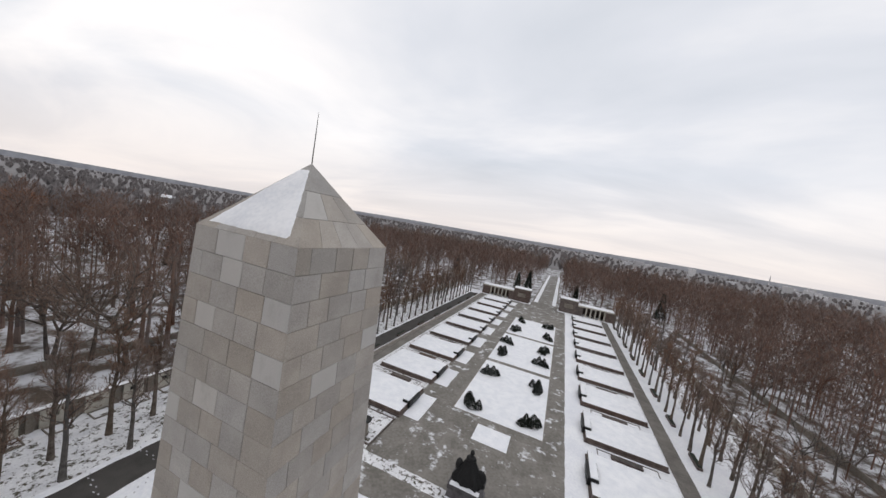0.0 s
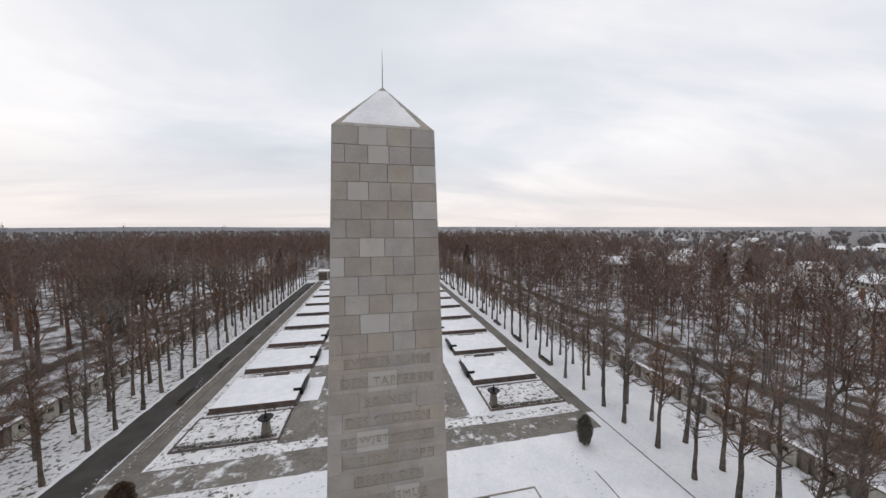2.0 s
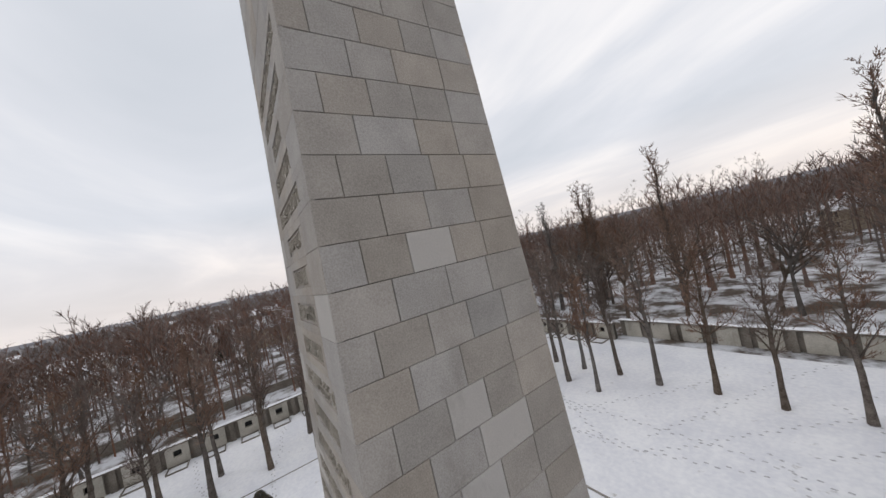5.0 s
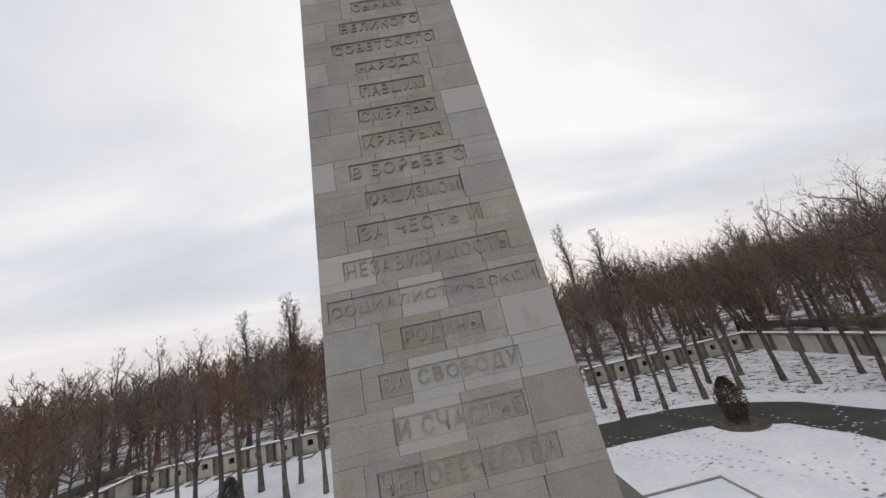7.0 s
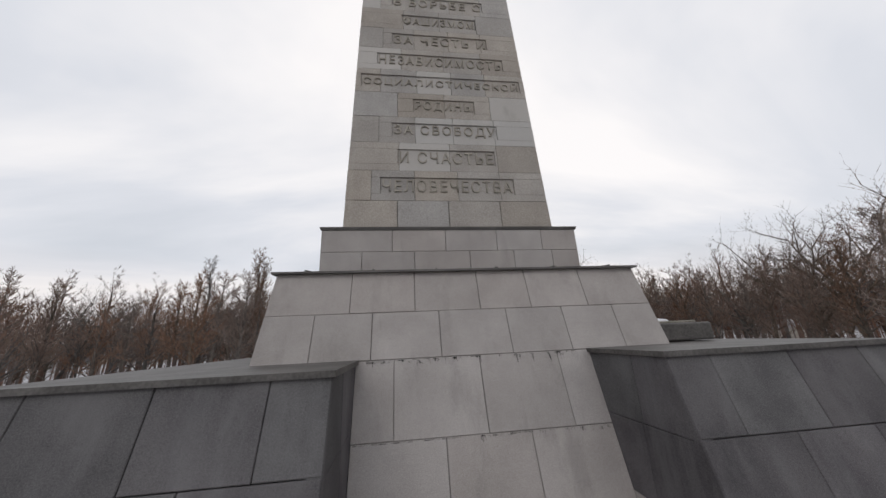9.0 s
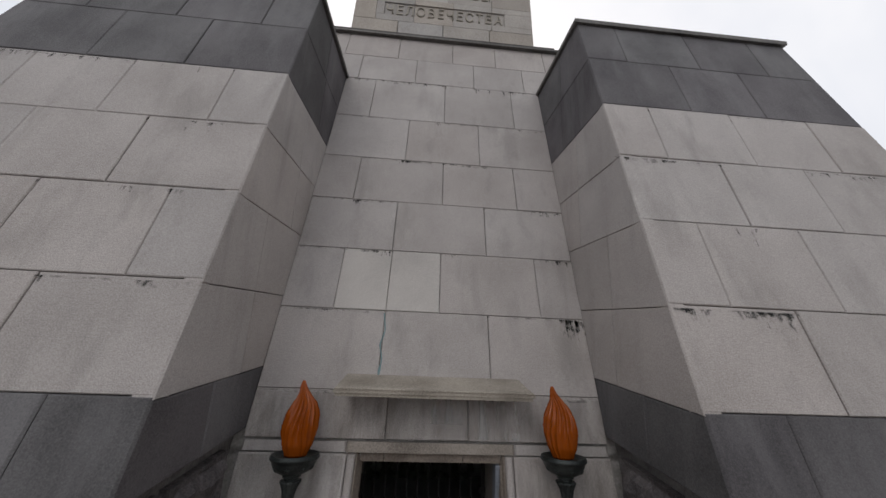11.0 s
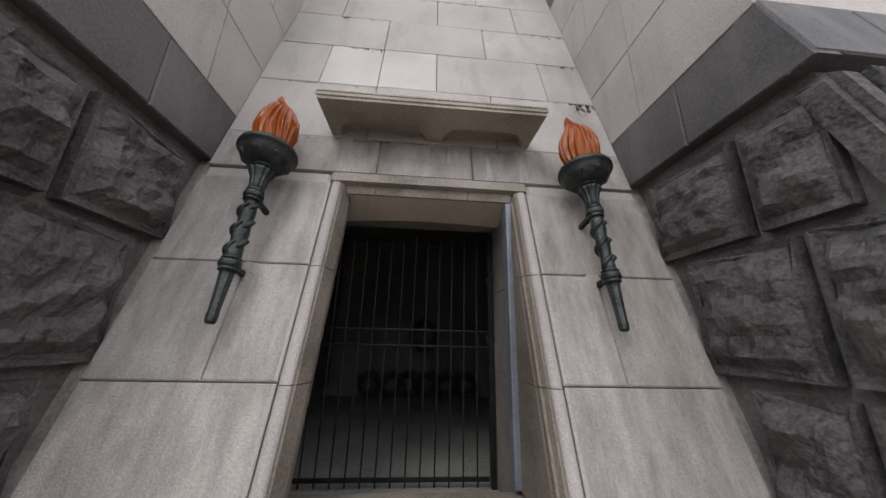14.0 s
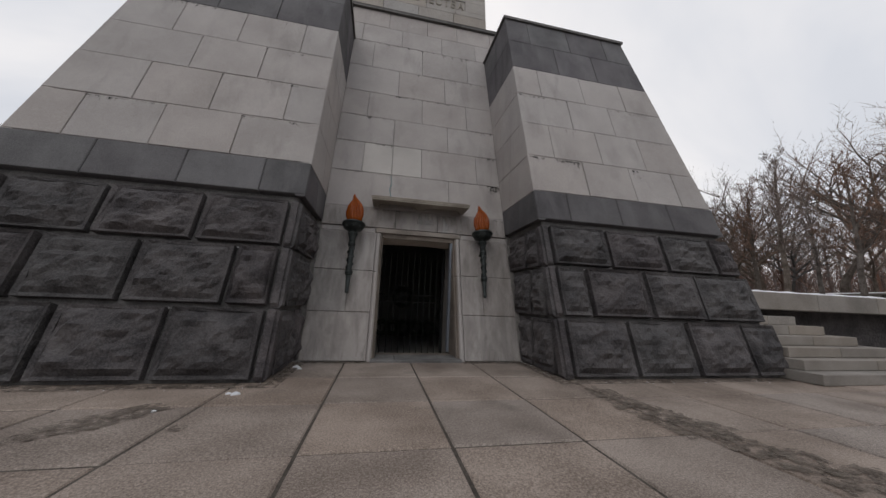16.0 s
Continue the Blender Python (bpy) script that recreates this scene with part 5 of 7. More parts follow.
def urn_plot(sx):
    pl = empty("urn_plot", label="hedged plot of rough snowy ground with a dark hedge", category="plot")
    x0, x1 = AX + sx * 14.6, AX + sx * 26.6
    xa, xb = min(x0, x1), max(x0, x1)
    part("bed", box_bm(xa, xb, 29.4, 36.0, G, G + 0.12), m_thin, pl)
    for a, b, c, d in ((xa, xb, 29.2, 29.4), (xa, xb, 36.0, 36.2), (xa - 0.2, xa, 29.2, 36.2), (xb, xb + 0.2, 29.2, 36.2)):
        part("edging", box_bm(a, b, c, d, G, G + 0.22, 0.02), m_brown, pl)
    hd = Heap()
    hr = random.Random(9)
    for i in range(1500):
        x, y, z = hr.uniform(xa + 0.3, xb - 0.3), 29.75 + hr.uniform(-0.22, 0.22), G + hr.uniform(0.1, 0.5)
        d = Vector((hr.uniform(-1, 1), hr.uniform(-1, 1), hr.uniform(-0.3, 1))).normalized()
        s = d.orthogonal().normalized() * 0.05
        p = Vector((x, y, z))
        hd.add([p - s, p + s, p + d * 0.16], [(0, 1, 2)])
    hd.done("hedge", m_yew, pl)


def urn(sx):
    u = empty("fire_bowl", label="dark bronze fire bowl with a flame on a brown stone pedestal", category="fire bowl", group="fire bowls by the avenue")
    part("pedestal", box_bm(-0.55, 0.55, -0.55, 0.55, 0, 0.35, 0.03), m_brown, u)
    bm = bmesh.new()
    bmesh.ops.create_cone(bm, cap_ends=True, segments=4, radius1=0.68, radius2=0.52, depth=1.75, matrix=Matrix.Translation((0, 0, 1.2)) @ Matrix.Rotation(math.pi / 4, 4, "Z"))
    part("pillar", bm, m_wall_brown, u)
    v, f = lathe_lists([(0.2, 2.08), (0.25, 2.15), (0.7, 2.3), (0.92, 2.5), (0.95, 2.56), (0.8, 2.55), (0.1, 2.5)], 24)
    from_lists("bowl", v, f, m_iron, u, smooth=True)
    v, f = lathe_lists([(0.16, 2.5), (0.2, 2.7), (0.14, 3.0), (0.06, 3.4), (0.01, 3.7)], 14, twist=6, lobes=3, depth=0.2)
    from_lists("flame", v, f, m_bronze, u, smooth=True)
    return u


u0 = urn(1)
u0.matrix_basis = pose(AX + 15.3, 30.4, G)
copy_thing(u0, pose(AX - 16.3, 30.4, G))
for sx in (1, -1):
    urn_plot(sx)


def bench():
    b = empty("low_hedge_box", label="long dark low planter box beside the path", category="planter box", group="planter boxes along the lawn")
    part("box", box_bm(-0.4, 0.4, -2.0, 2.0, 0, 0.45, 0.04), m_brown, b)
    part("planting", box_bm(-0.33, 0.33, -1.9, 1.9, 0.452, 0.62, 0.08), m_conifer, b)
    return b


b0 = bench()
for i in range(9):
    for sx in (1, -1):
        m = pose(33.0 if sx > 0 else -30.4, 43.2 + 12.9 * i, G)
        if i == 0 and sx > 0:
            b0.matrix_basis = m
        else:
            copy_thing(b0, m)


# ---------------------------------------------------------------- shrubs
def leaf_heap(count, place, size, seed):
    h = Heap()
    r = random.Random(seed)
    for i in range(count):
        p, out = place(r)
        d = (out + Vector((r.gauss(0, 0.5), r.gauss(0, 0.5), r.gauss(0.25, 0.5)))).normalized()
        s = d.orthogonal().normalized()
        s = (Matrix.Rotation(r.uniform(0, 6.28), 3, d) @ s) * size * 0.5
        h.add([p - s, p + s, p + d * size * 1.7], [(0, 1, 2)])
    return h


def yew(height, width, mat, seed, label, count=7000):
    y = empty("yew", label=label, category="yew", group="clipped yews round the court")

    def place(r):
        t = r.random() ** 0.8
        prof = min(1.0, 0.66 + 0.9 * t) * (1 - max(0.0, t - 0.5) ** 2 * 3.2)
        a = r.uniform(0, 6.283)
        q = width / 2 * prof * (0.3 + 0.7 * r.random() ** 0.5) * (1 + 0.14 * math.sin(3 * a + seed) + 0.1 * math.sin(7 * a + 9 * t))
        return Vector((q * math.cos(a), q * math.sin(a), 0.1 + t * height * 0.97)), Vector((math.cos(a), math.sin(a), 0.5))

    h = leaf_heap(count, place, 0.085, seed)
    h.done("foliage", mat, y)
    if mat is m_yew:
        leaf_heap(260, place, 0.07, seed + 70).done("snow_dust", m_snow, y)
    v, f = lathe_lists([(0.12, 0), (0.09, height * 0.4), (0.02, height * 0.8)], 7)
    from_lists("trunk", v, f, m_bark, y)
    return y


ylab = "dark columnar clipped yew on the snowy lawn"
y0 = yew(3.7, 1.75, m_yew, 1, ylab)
y0.matrix_basis = pose(22.6, 4.6, G)
for i, (x, y) in enumerate(((25.0, 20.2), (22.5, -7.6), (22.3, -25.2), (-5.7, -21.6))):
    copy_thing(y0, pose(x, y, G, 0, 0, 57 * i))
yb = yew(3.3, 2.1, m_yew_brown, 4, "rusty brown clipped yew beside the drive")
yb.matrix_basis = pose(-24.2, 20.7, G)
# thin leafless shrub in a round earth bed
rb = tagged(new("round_bed", None), label="round bare-earth bed in the snow", category="bed")
v, f = lathe_lists([(2.0, 0), (1.9, 0.06), (0.05, 0.12)], 28)
from_lists("earth", v, f, m_bark, rb)
rb.matrix_basis = pose(-22.9, -20.6, G)
yt = yew(3.6, 1.9, m_yew_brown, 8, "sparse brownish yew in a round earth bed", 5200)
yt.matrix_basis = pose(-22.9, -20.6, G + 0.08)


def cluster(seed):
    c = empty("juniper_clump", label="clump of dark junipers dusted with snow", category="juniper", group="juniper clumps on the bed")
    r0 = random.Random(seed)
    for k in range(5):
        cx, cy = -1.5 + 0.75 * k + r0.uniform(-0.25, 0.25), r0.uniform(-0.6, 0.6)
        hh, ww = r0.uniform(0.9, 1.5) + (0.7 if k in (1, 3) else 0.0), r0.uniform(0.75, 1.05)

        def place(r):
            t = r.random() ** 1.3
            a = r.uniform(0, 6.283)
            q = ww * (1 - t) ** 0.7 * (0.6 + 0.4 * r.random())
            return Vector((cx + q * math.cos(a), cy + q * math.sin(a), 0.05 + t * hh)), Vector((math.cos(a), math.sin(a), 0.4))

        leaf_heap(700, place, 0.15, seed * 10 + k).done("shrub", m_conifer, c, kind="")
        leaf_heap(70, place, 0.13, seed * 10 + k + 500).done("snow_dust", m_snow, c, kind="")
    return c


c0, c1 = cluster(1), cluster(2)
for i, y in enumerate((48.3, 62.8, 77.8, 87.5, 102.3, 116.5)):
    for sx in (-1, 1):
        src = (c0, c1)[(i + (sx > 0)) % 2]
        m = pose(AX + sx * 5.2, y, G + 0.06, 0, 0, 70 * i + 40 * sx)
        if i == 0:
            src.matrix_basis = m
        else:
            copy_thing(src, m)
sq = empty("shrub", label="small clipped square shrub in a snowy bed", category="shrub", group="four clipped shrubs")


def cube_place(r):
    p = Vector((r.uniform(-0.42, 0.42), r.uniform(-0.42, 0.42), r.uniform(0, 0.6)))
    return p, Vector((p.x, p.y, p.z - 0.2))


leaf_heap(1000, cube_place, 0.08, 3).done("foliage", m_yew_brown, sq)
sq.matrix_basis = pose(18.7, -2.45, G)
for x, y in ((18.7, -0.55), (20.2, -2.4), (20.2, -0.6)):
    copy_thing(sq, pose(x, y, G, 0, 0, 90))

# ---------------------------------------------------------------- statue before the avenue
st = Heap()
prof = [(1.75, 0), (1.7, 0.5), (1.45, 1.0), (1.15, 1.5), (0.92, 1.9), (0.72, 2.3), (0.55, 2.7), (0.42, 3.05), (0.26, 3.25)]
n = 48
vs, fs = [], []
for i, (r, z) in enumerate(prof):
    for k in range(n):
        a = 2 * math.pi * k / n
        q = r * (1 + (0.10 * math.cos(7 * a + z) + 0.06 * math.cos(13 * a - 2 * z)) * (1 - z / 3.6)) * (1.05 if abs(math.cos(a)) > 0.6 else 0.92)
        vs.append((q * math.cos(a), 0.75 * q * math.sin(a), z))
for i in range(len(prof) - 1):
    for k in range(n):
        k2 = (k + 1) % n
        fs.append((i * n + k, i * n + k2, (i + 1) * n + k2, (i + 1) * n + k))
fs.append(tuple((len(prof) - 1) * n + k for k in range(n)))
st.add(vs, fs)


def blob(c, s, seed):
    bm = bmesh.new()
    bmesh.ops.create_icosphere(bm, subdivisions=3, radius=1.0)
    vs = [Vector((c[0] + v.co.x * s[0] * (1 + 0.1 * noise.noise(v.co * 2 + Vector((seed, 0, 0)))), c[1] + v.co.y * s[1], c[2] + v.co.z * s[2])) for v in bm.verts]
    fs = [tuple(v.index for v in f.verts) for f in bm.faces]
    bm.free()
    st.add(vs, fs)


blob((0, 0, 3.55), (0.26, 0.28, 0.34), 1)
blob((0, -0.05, 2.9), (0.62, 0.4, 0.3), 2)
blob((-1.35, 0.1, 1.5), (0.45, 0.5, 0.75), 3)
blob((1.35, 0.0, 1.0), (0.75, 0.35, 0.95), 4)
blob((0.3, 0.75, 0.7), (1.3, 0.8, 0.5), 5)
statue = tagged(st.done("statue", m_iron, kind="", smooth=True), label="dark bronze draped memorial statue on a stepped plinth", category="statue")
statue.matrix_basis = pose(1.3, 28.4, G + 2.35)
pd = empty("statue_plinth", label="dark stone statue plinth with snow on its ledges", category="plinth")
part("base_step", box_bm(-2.1, 2.1, -1.7, 1.7, 0, 0.6, 0.05), m_dark, pd)
part("block", box_bm(-1.9, 1.9, -1.45, 1.45, 0.6, 1.75, 0.05), m_dark, pd)
part("top", box_bm(-2.0, 2.0, -1.6, 1.6, 1.75, 2.33, 0.05), m_dark, pd)
part("ledge_snow", box_bm(-1.75, 1.75, -1.58, -0.95, 2.332, 2.42, 0.03), m_snow, pd)
part("ledge_snow", box_bm(-2.05, 2.05, -1.68, -1.47, 0.602, 0.68, 0.02), m_snow, pd)
pd.matrix_basis = pose(1.3, 28.4, G)


# ---------------------------------------------------------------- enclosing walls
def wall_run(name, p0, p1, niche=True, label="pale cemetery wall with small dark windows between brown piers"):
    """A wall from p0 to p1, its face to the left of that way; bays with a small window, brown piers between, snow on top."""
    a, b = Vector((*p0, 0)), Vector((*p1, 0))
    L = (b - a).length
    d = (b - a).normalized()
    at = Matrix.Translation((a.x, a.y, G)) @ Matrix(((d.x, -d.y, 0), (d.y, d.x, 0), (0, 0, 1))).to_4x4()
    w = empty(name, at, label=label, category="wall", kind="structure")
    bays = max(1, round(L / 3.75))
    pitch = L / bays
    pale, brown, holes, beds_ = Heap(), Heap(), Heap(), Heap()
    for i in range(bays):
        x = i * pitch
        x0, x1 = x + 0.75, x + pitch - 0.75
        if niche:
            cx = (x0 + x1) / 2
            pale.box(x0, cx - 0.42, -0.5, 0.12, 0, 2.3)
            pale.box(cx + 0.42, x1, -0.5, 0.12, 0, 2.3)
            pale.box(cx - 0.42, cx + 0.42, -0.5, 0.12, 0, 1.0)
            pale.box(cx - 0.42, cx + 0.42, -0.5, 0.12, 1.75, 2.3)
            holes.box(cx - 0.42, cx + 0.42, -0.5, -0.35, 1.0, 1.75)
            holes.box(cx - 0.03, cx + 0.03, -0.35, -0.3, 1.0, 1.75)
            for q in ((x0 + 0.1, x1 - 0.1, 2.2, 2.32), (x0 + 0.1, x1 - 0.1, 0.35, 0.45), (x0 + 0.1, x0 + 0.2, 0.4, 2.3), (x1 - 0.2, x1 - 0.1, 0.4, 2.3)):
                beds_.box(q[0], q[1], q[2], q[3], 0, 0.16)
        else:
            pale.box(x0, x1, -0.4, 0.0, 0, 2.2)
        brown.box(x - 0.75 + (0.75 if i == 0 else 0), x0, -0.5, -0.15, 0, 2.2)
        brown.box(x - 0.3 + (0.3 if i == 0 else 0), x + 0.3, -0.6, 0.22, 0, 2.35)
    brown.box(L - 0.75, L, -0.5, -0.15, 0, 2.2)
    pale.done("panels", m_wall_pale, w, kind="")
    brown.done("piers", m_wall_brown, w, kind="")
    if niche:
        holes.done("window_openings", m_hole, w, kind="")
        beds_.done("bed_edgings", m_wall_brown, w, kind="")
    cop = part("coping", box_bm(0, L, -0.62, 0.3, 2.35, 2.5), m_wall_brown, w)
    v, f = [], []
    C = int(L / 0.8)
    for j, (y, h) in enumerate(((-0.6, 0.005), (-0.35, 0.1), (0.05, 0.1), (0.28, 0.005))):
        for i in range(C + 1):
            v.append((L * i / C, y, 2.5 + h * (1 + 0.35 * noise.noise((i * 0.7, j, L)))))
    f = [(j * (C + 1) + i, j * (C + 1) + i + 1, (j + 1) * (C + 1) + i + 1, (j + 1) * (C + 1) + i) for j in range(3) for i in range(C)]
    from_lists("snow_cap", v, f, m_snow, w, smooth=True)
    return w


PLAIN = "plain pale cemetery wall with brown piers"
wall_run("wall_east", (46, -30.5), (46, 158))
wall_run("wall_east", (46, -42), (46, -30.5), niche=False, label=PLAIN)
wall_run("wall_west", (-46, 158), (-46, -24.5))
wall_run("wall_west", (-46, -24.5), (-46, -42), niche=False, label=PLAIN)
wall_run("wall_south", (-46, -42), (-20, -42))
wall_run("wall_south", (20, -42), (46, -42))
wall_run("wall_south", (-20, -44), (20, -44), niche=False, label=PLAIN)
# an outer fence line on a bank behind the side walls
for x in (62.0, -62.0):
    fence = tagged(part("bank", box_bm(x - 0.15, x + 0.15, -60, 170, G, G + 1.3), m_wall_brown), label="brown boundary wall in the woods", category="wall", kind="structure")


# ---------------------------------------------------------------- gate buildings at the avenue's end
def gatehouse(sx):
    cx = AX + 0.8
    g = empty("gate_building", label="brown stone gate pylon with a pillared side hall", category="gate building")

    def bx(name, x0, x1, y0, y1, z0, z1, mat, bev=0.0):
        a, b = cx + sx * x0, cx + sx * x1
        return part(name, box_bm(min(a, b), max(a, b), y0, y1, G + z0, G + z1, bev), mat, g)

    bx("pylon", 7.2, 15.5, 156, 163, 0, 6.0, m_brown, 0.05)
    bx("pylon_cornice", 7.0, 15.7, 155.8, 163.2, 6.0, 6.5, m_wall_brown, 0.05)
    bx("pylon_snow", 7.1, 15.6, 156, 163.1, 6.5, 6.62, m_snow)
    bx("relief", 9.4, 13.4, 155.85, 156.02, 2.4, 4.4, m_wall_brown, 0.03)
    bx("hall_back", 15.5, 31, 162, 162.8, 0, 4.3, m_brown)
    bx("hall_end", 28, 32, 156.5, 162.8, 0, 4.3, m_brown, 0.05)
    bx("hall_side", 15.5, 18, 156.5, 162.8, 0, 4.3, m_brown, 0.05)
    bx("hall_roof", 15.4, 32.3, 156.2, 163, 4.3, 4.9, m_wall_pale, 0.04)
    bx("hall_snow", 15.6, 32.1, 156.3, 162.9, 4.9, 5.02, m_snow)
    for i in range(5):
        x = 19.2 + i * 2.0
        bx("pillar", x, x + 0.6, 156.6, 157.2, 0, 4.3, m_wall_pale, 0.03)


gatehouse(1)
gatehouse(-1)
sheet("avenue", rect(AX - 5.5, AX + 7.5, 154, 330), G + 0.01, m_plaza, "straight approach road beyond the gate", "road", 0.2)
for x in (AX - 3.6, AX + 5.6):
    sheet("snow_strip", rect(x - 1.0, x + 1.0, 165, 330), G + 0.02, m_snow, "snowy verge of the approach road", "snow", 0.3)


# ---------------------------------------------------------------- trees
def tube(vs, fs, p0, p1, r0, r1, k):
    d = p1 - p0
    if d.length < 1e-6:
        return
    d = d.normalized()
    u = d.orthogonal().normalized()
    w = d.cross(u)
    o = len(vs)
    for p, r in ((p0, r0), (p1, r1)):
        for i in range(k):
            a = 2 * math.pi * i / k
            vs.append(p + (u * math.cos(a) + w * math.sin(a)) * r)
    for i in range(k):
        fs.append((o + i, o + (i + 1) % k, o + k + (i + 1) % k, o + k + i))


def tree_lists(seed, height, bole, spread, limbs, fine, narrow=False):
    """Bare tree: trunk and limbs as tapered tubes, twigs as thin slivers."""
    r = random.Random(seed)
    tv, tf, cv, cf = [], [], [], []
    segs = 7
    pts_, rad = [Vector((0, 0, -0.1))], [0.016 * height]
    for i in range(1, segs + 1):
        t = i / segs
        pts_.append(Vector((r.gauss(0, 0.012) * height * t, r.gauss(0, 0.012) * height * t, height * 0.9 * t)))
        rad.append(0.016 * height * (1 - t) ** 0.8 + 0.012)
    for i in range(segs):
        tube(tv, tf, pts_[i], pts_[i + 1], rad[i] * (1.35 if i == 0 else 1), rad[i + 1], 7)

    def along(t):
        x = t * segs
        i = min(segs - 1, int(x))
        return pts_[i].lerp(pts_[i + 1], x - i), rad[i] + (rad[i + 1] - rad[i]) * (x - i)

    def twigs(p, d, L, count):
        for _ in range(count):
            q = (d + Vector((r.gauss(0, 0.5), r.gauss(0, 0.5), r.gauss(0.35, 0.35)))).normalized()
            s = q.orthogonal().normalized()
            s = Matrix.Rotation(r.uniform(0, 6.28), 3, q) @ s
            o = len(cv)
            w = 0.0011 * height + 0.008
            l = L * r.uniform(0.5, 1.2)
            b = p + q * (l * 0.5) + Vector((r.gauss(0, 0.05), r.gauss(0, 0.05), 0.03)) * l
            cv.extend([p - s * w, p + s * w, b + s * w * 0.7, b - s * w * 0.7, p + q * l])
            cf.extend([(o, o + 1, o + 2, o + 3), (o + 3, o + 2, o + 4)])

    for i in range(limbs):
        t = bole + (0.98 - bole) * (i + r.random()) / limbs
        p, pr = along(t)
        a = i * 2.4 + r.uniform(-0.5, 0.5)
        up = (0.85 if not narrow else 2.6) + t * 0.9
        d = Vector((math.cos(a), math.sin(a), up * r.uniform(0.6, 1.3))).normalized()
        L = height * spread * (1.15 - 0.75 * (t - bole) / (1 - bole)) * r.uniform(0.75, 1.15)
        q, rr = p, pr * 0.55
        n = 3
        for k in range(n):
            d2 = (d + Vector((r.gauss(0, 0.22), r.gauss(0, 0.22), 0.16 + r.gauss(0, 0.12)))).normalized()
            e = q + d2 * L / n
            tube(tv, tf, q, e, rr, rr * 0.55, 4)
            for b in range(fine):
                f = r.random()
                s0 = q.lerp(e, f)
                bd = (d2 + Vector((r.gauss(0, 0.7), r.gauss(0, 0.7), r.gauss(0.2, 0.4)))).normalized()
                bl = L * r.uniform(0.22, 0.42)
                o = len(cv)
                mid_ = s0 + bd * bl * 0.5
                sd = bd.orthogonal().normalized() * (rr * 0.28 + 0.006)
                cv.extend([s0 - sd, s0 + sd, s0 + bd * bl])
                cf.append((o, o + 1, o + 2))
                twigs(mid_, bd, bl * 0.7, 2)
                twigs(s0 + bd * bl * 0.85, bd, bl * 0.6, 2)
            q, d, rr = e, d2, rr * 0.55
        twigs(q, d, L * 0.4, 4)
    return tv, tf, cv, cf


def broad_lists(seed, height):
    """Old bare tree: a short trunk that forks into wide limbs, branches and fine twigs."""
    r = random.Random(seed)
    tv, tf, cv, cf = [], [], [], []

    def sliver(p, q, w):
        d = (q - p).normalized()
        s = Matrix.Rotation(r.uniform(0, 6.28), 3, d) @ d.orthogonal().normalized() * w
        o_ = len(cv)
        cv.extend([p - s, p + s, q])
        cf.append((o_, o_ + 1, o_ + 2))

    def grow(p, d, L, rad, level):
        pts_ = [p]
        for k in range(3):
            d = (d + Vector((r.gauss(0, 0.16), r.gauss(0, 0.16), 0.05 + r.gauss(0, 0.1)))).normalized()
            pts_.append(pts_[-1] + d * L / 3)
        for k in range(3):
            ra, rb_ = rad * (1 - 0.27 * k), rad * (1 - 0.27 * (k + 1))
            if level < 3:
                tube(tv, tf, pts_[k], pts_[k + 1], ra, rb_, (7, 5, 3)[level])
            else:
                sliver(pts_[k], pts_[k + 1] + (pts_[k + 1] - pts_[k]) * 0.15, ra)
        if level == 4:
            return
        count, lo_ = ((8, 0.55), (6, 0.25), (6, 0.2), (4, 0.2))[level]
        for k in range(count):
            f = (lo_ + (1 - lo_) * (k + r.random()) / count) * 3
            i = min(2, int(f))
            b0 = pts_[i].lerp(pts_[i + 1], f - i)
            a = k * 2.4 + r.uniform(-0.5, 0.5)
            u = d.orthogonal().normalized()
            side_ = Matrix.Rotation(a, 3, d) @ u
            dd = (d * r.uniform(0.5, 1.0) + side_ * r.uniform(0.55, 0.95) + Vector((0, 0, 0.12))).normalized()
            grow(b0, dd, height * (0.46, 0.34, 0.19, 0.105, 0.06)[level + 1] * r.uniform(0.75, 1.15), rad * (0.5, 0.45, 0.5, 0.6)[level], level + 1)

    grow(Vector((0, 0, -0.1)), Vector((0, 0, 1)), height * 0.46, 0.017 * height, 0)
    return tv, tf, cv, cf


def broad_tree(seed, height, label, group):
    t = empty("tree", label=label, category="tree", group=group)
    tv, tf, cv, cf = broad_lists(seed, height)
    from_lists("trunk", tv, tf, m_bark, t)
    from_lists("crown", cv, cf, m_twig, t)
    return t


def tree(seed, height, bole, spread, limbs, fine, label, group, narrow=False, twig=None):
    t = empty("tree", label=label, category="tree", group=group)
    tv, tf, cv, cf = tree_lists(seed, height, bole, spread, limbs, fine, narrow)
    from_lists("trunk", tv, tf, m_bark, t)
    from_lists("crown", cv, cf, twig or m_twig, t)
    return t


ROW_LABEL = "slender bare lime tree rising from the snow"
rows_src = [tree(s, 13.0 + 0.7 * s, 0.33, 0.21, 20, 6, ROW_LABEL, "rows of young trees inside the walls", twig=m_row_twig) for s in (1, 2, 3)]
used = set()
trng = random.Random(21)


def plant(src_list, x, y, z=G, smin=0.9, smax=1.15):
    i = trng.randrange(len(src_list))
    s = trng.uniform(smin, smax)
    m = pose(x, y, z, trng.uniform(-2, 2), trng.uniform(-2, 2), trng.uniform(0, 360)) @ Matrix.Diagonal((s, s, s, 1))
    src = src_list[i]
    if src.name not in used:
        used.add(src.name)
        src.matrix_basis = m
    else:
        c = copy_thing(src, pose(0, 0, 0))
        c.matrix_basis = m


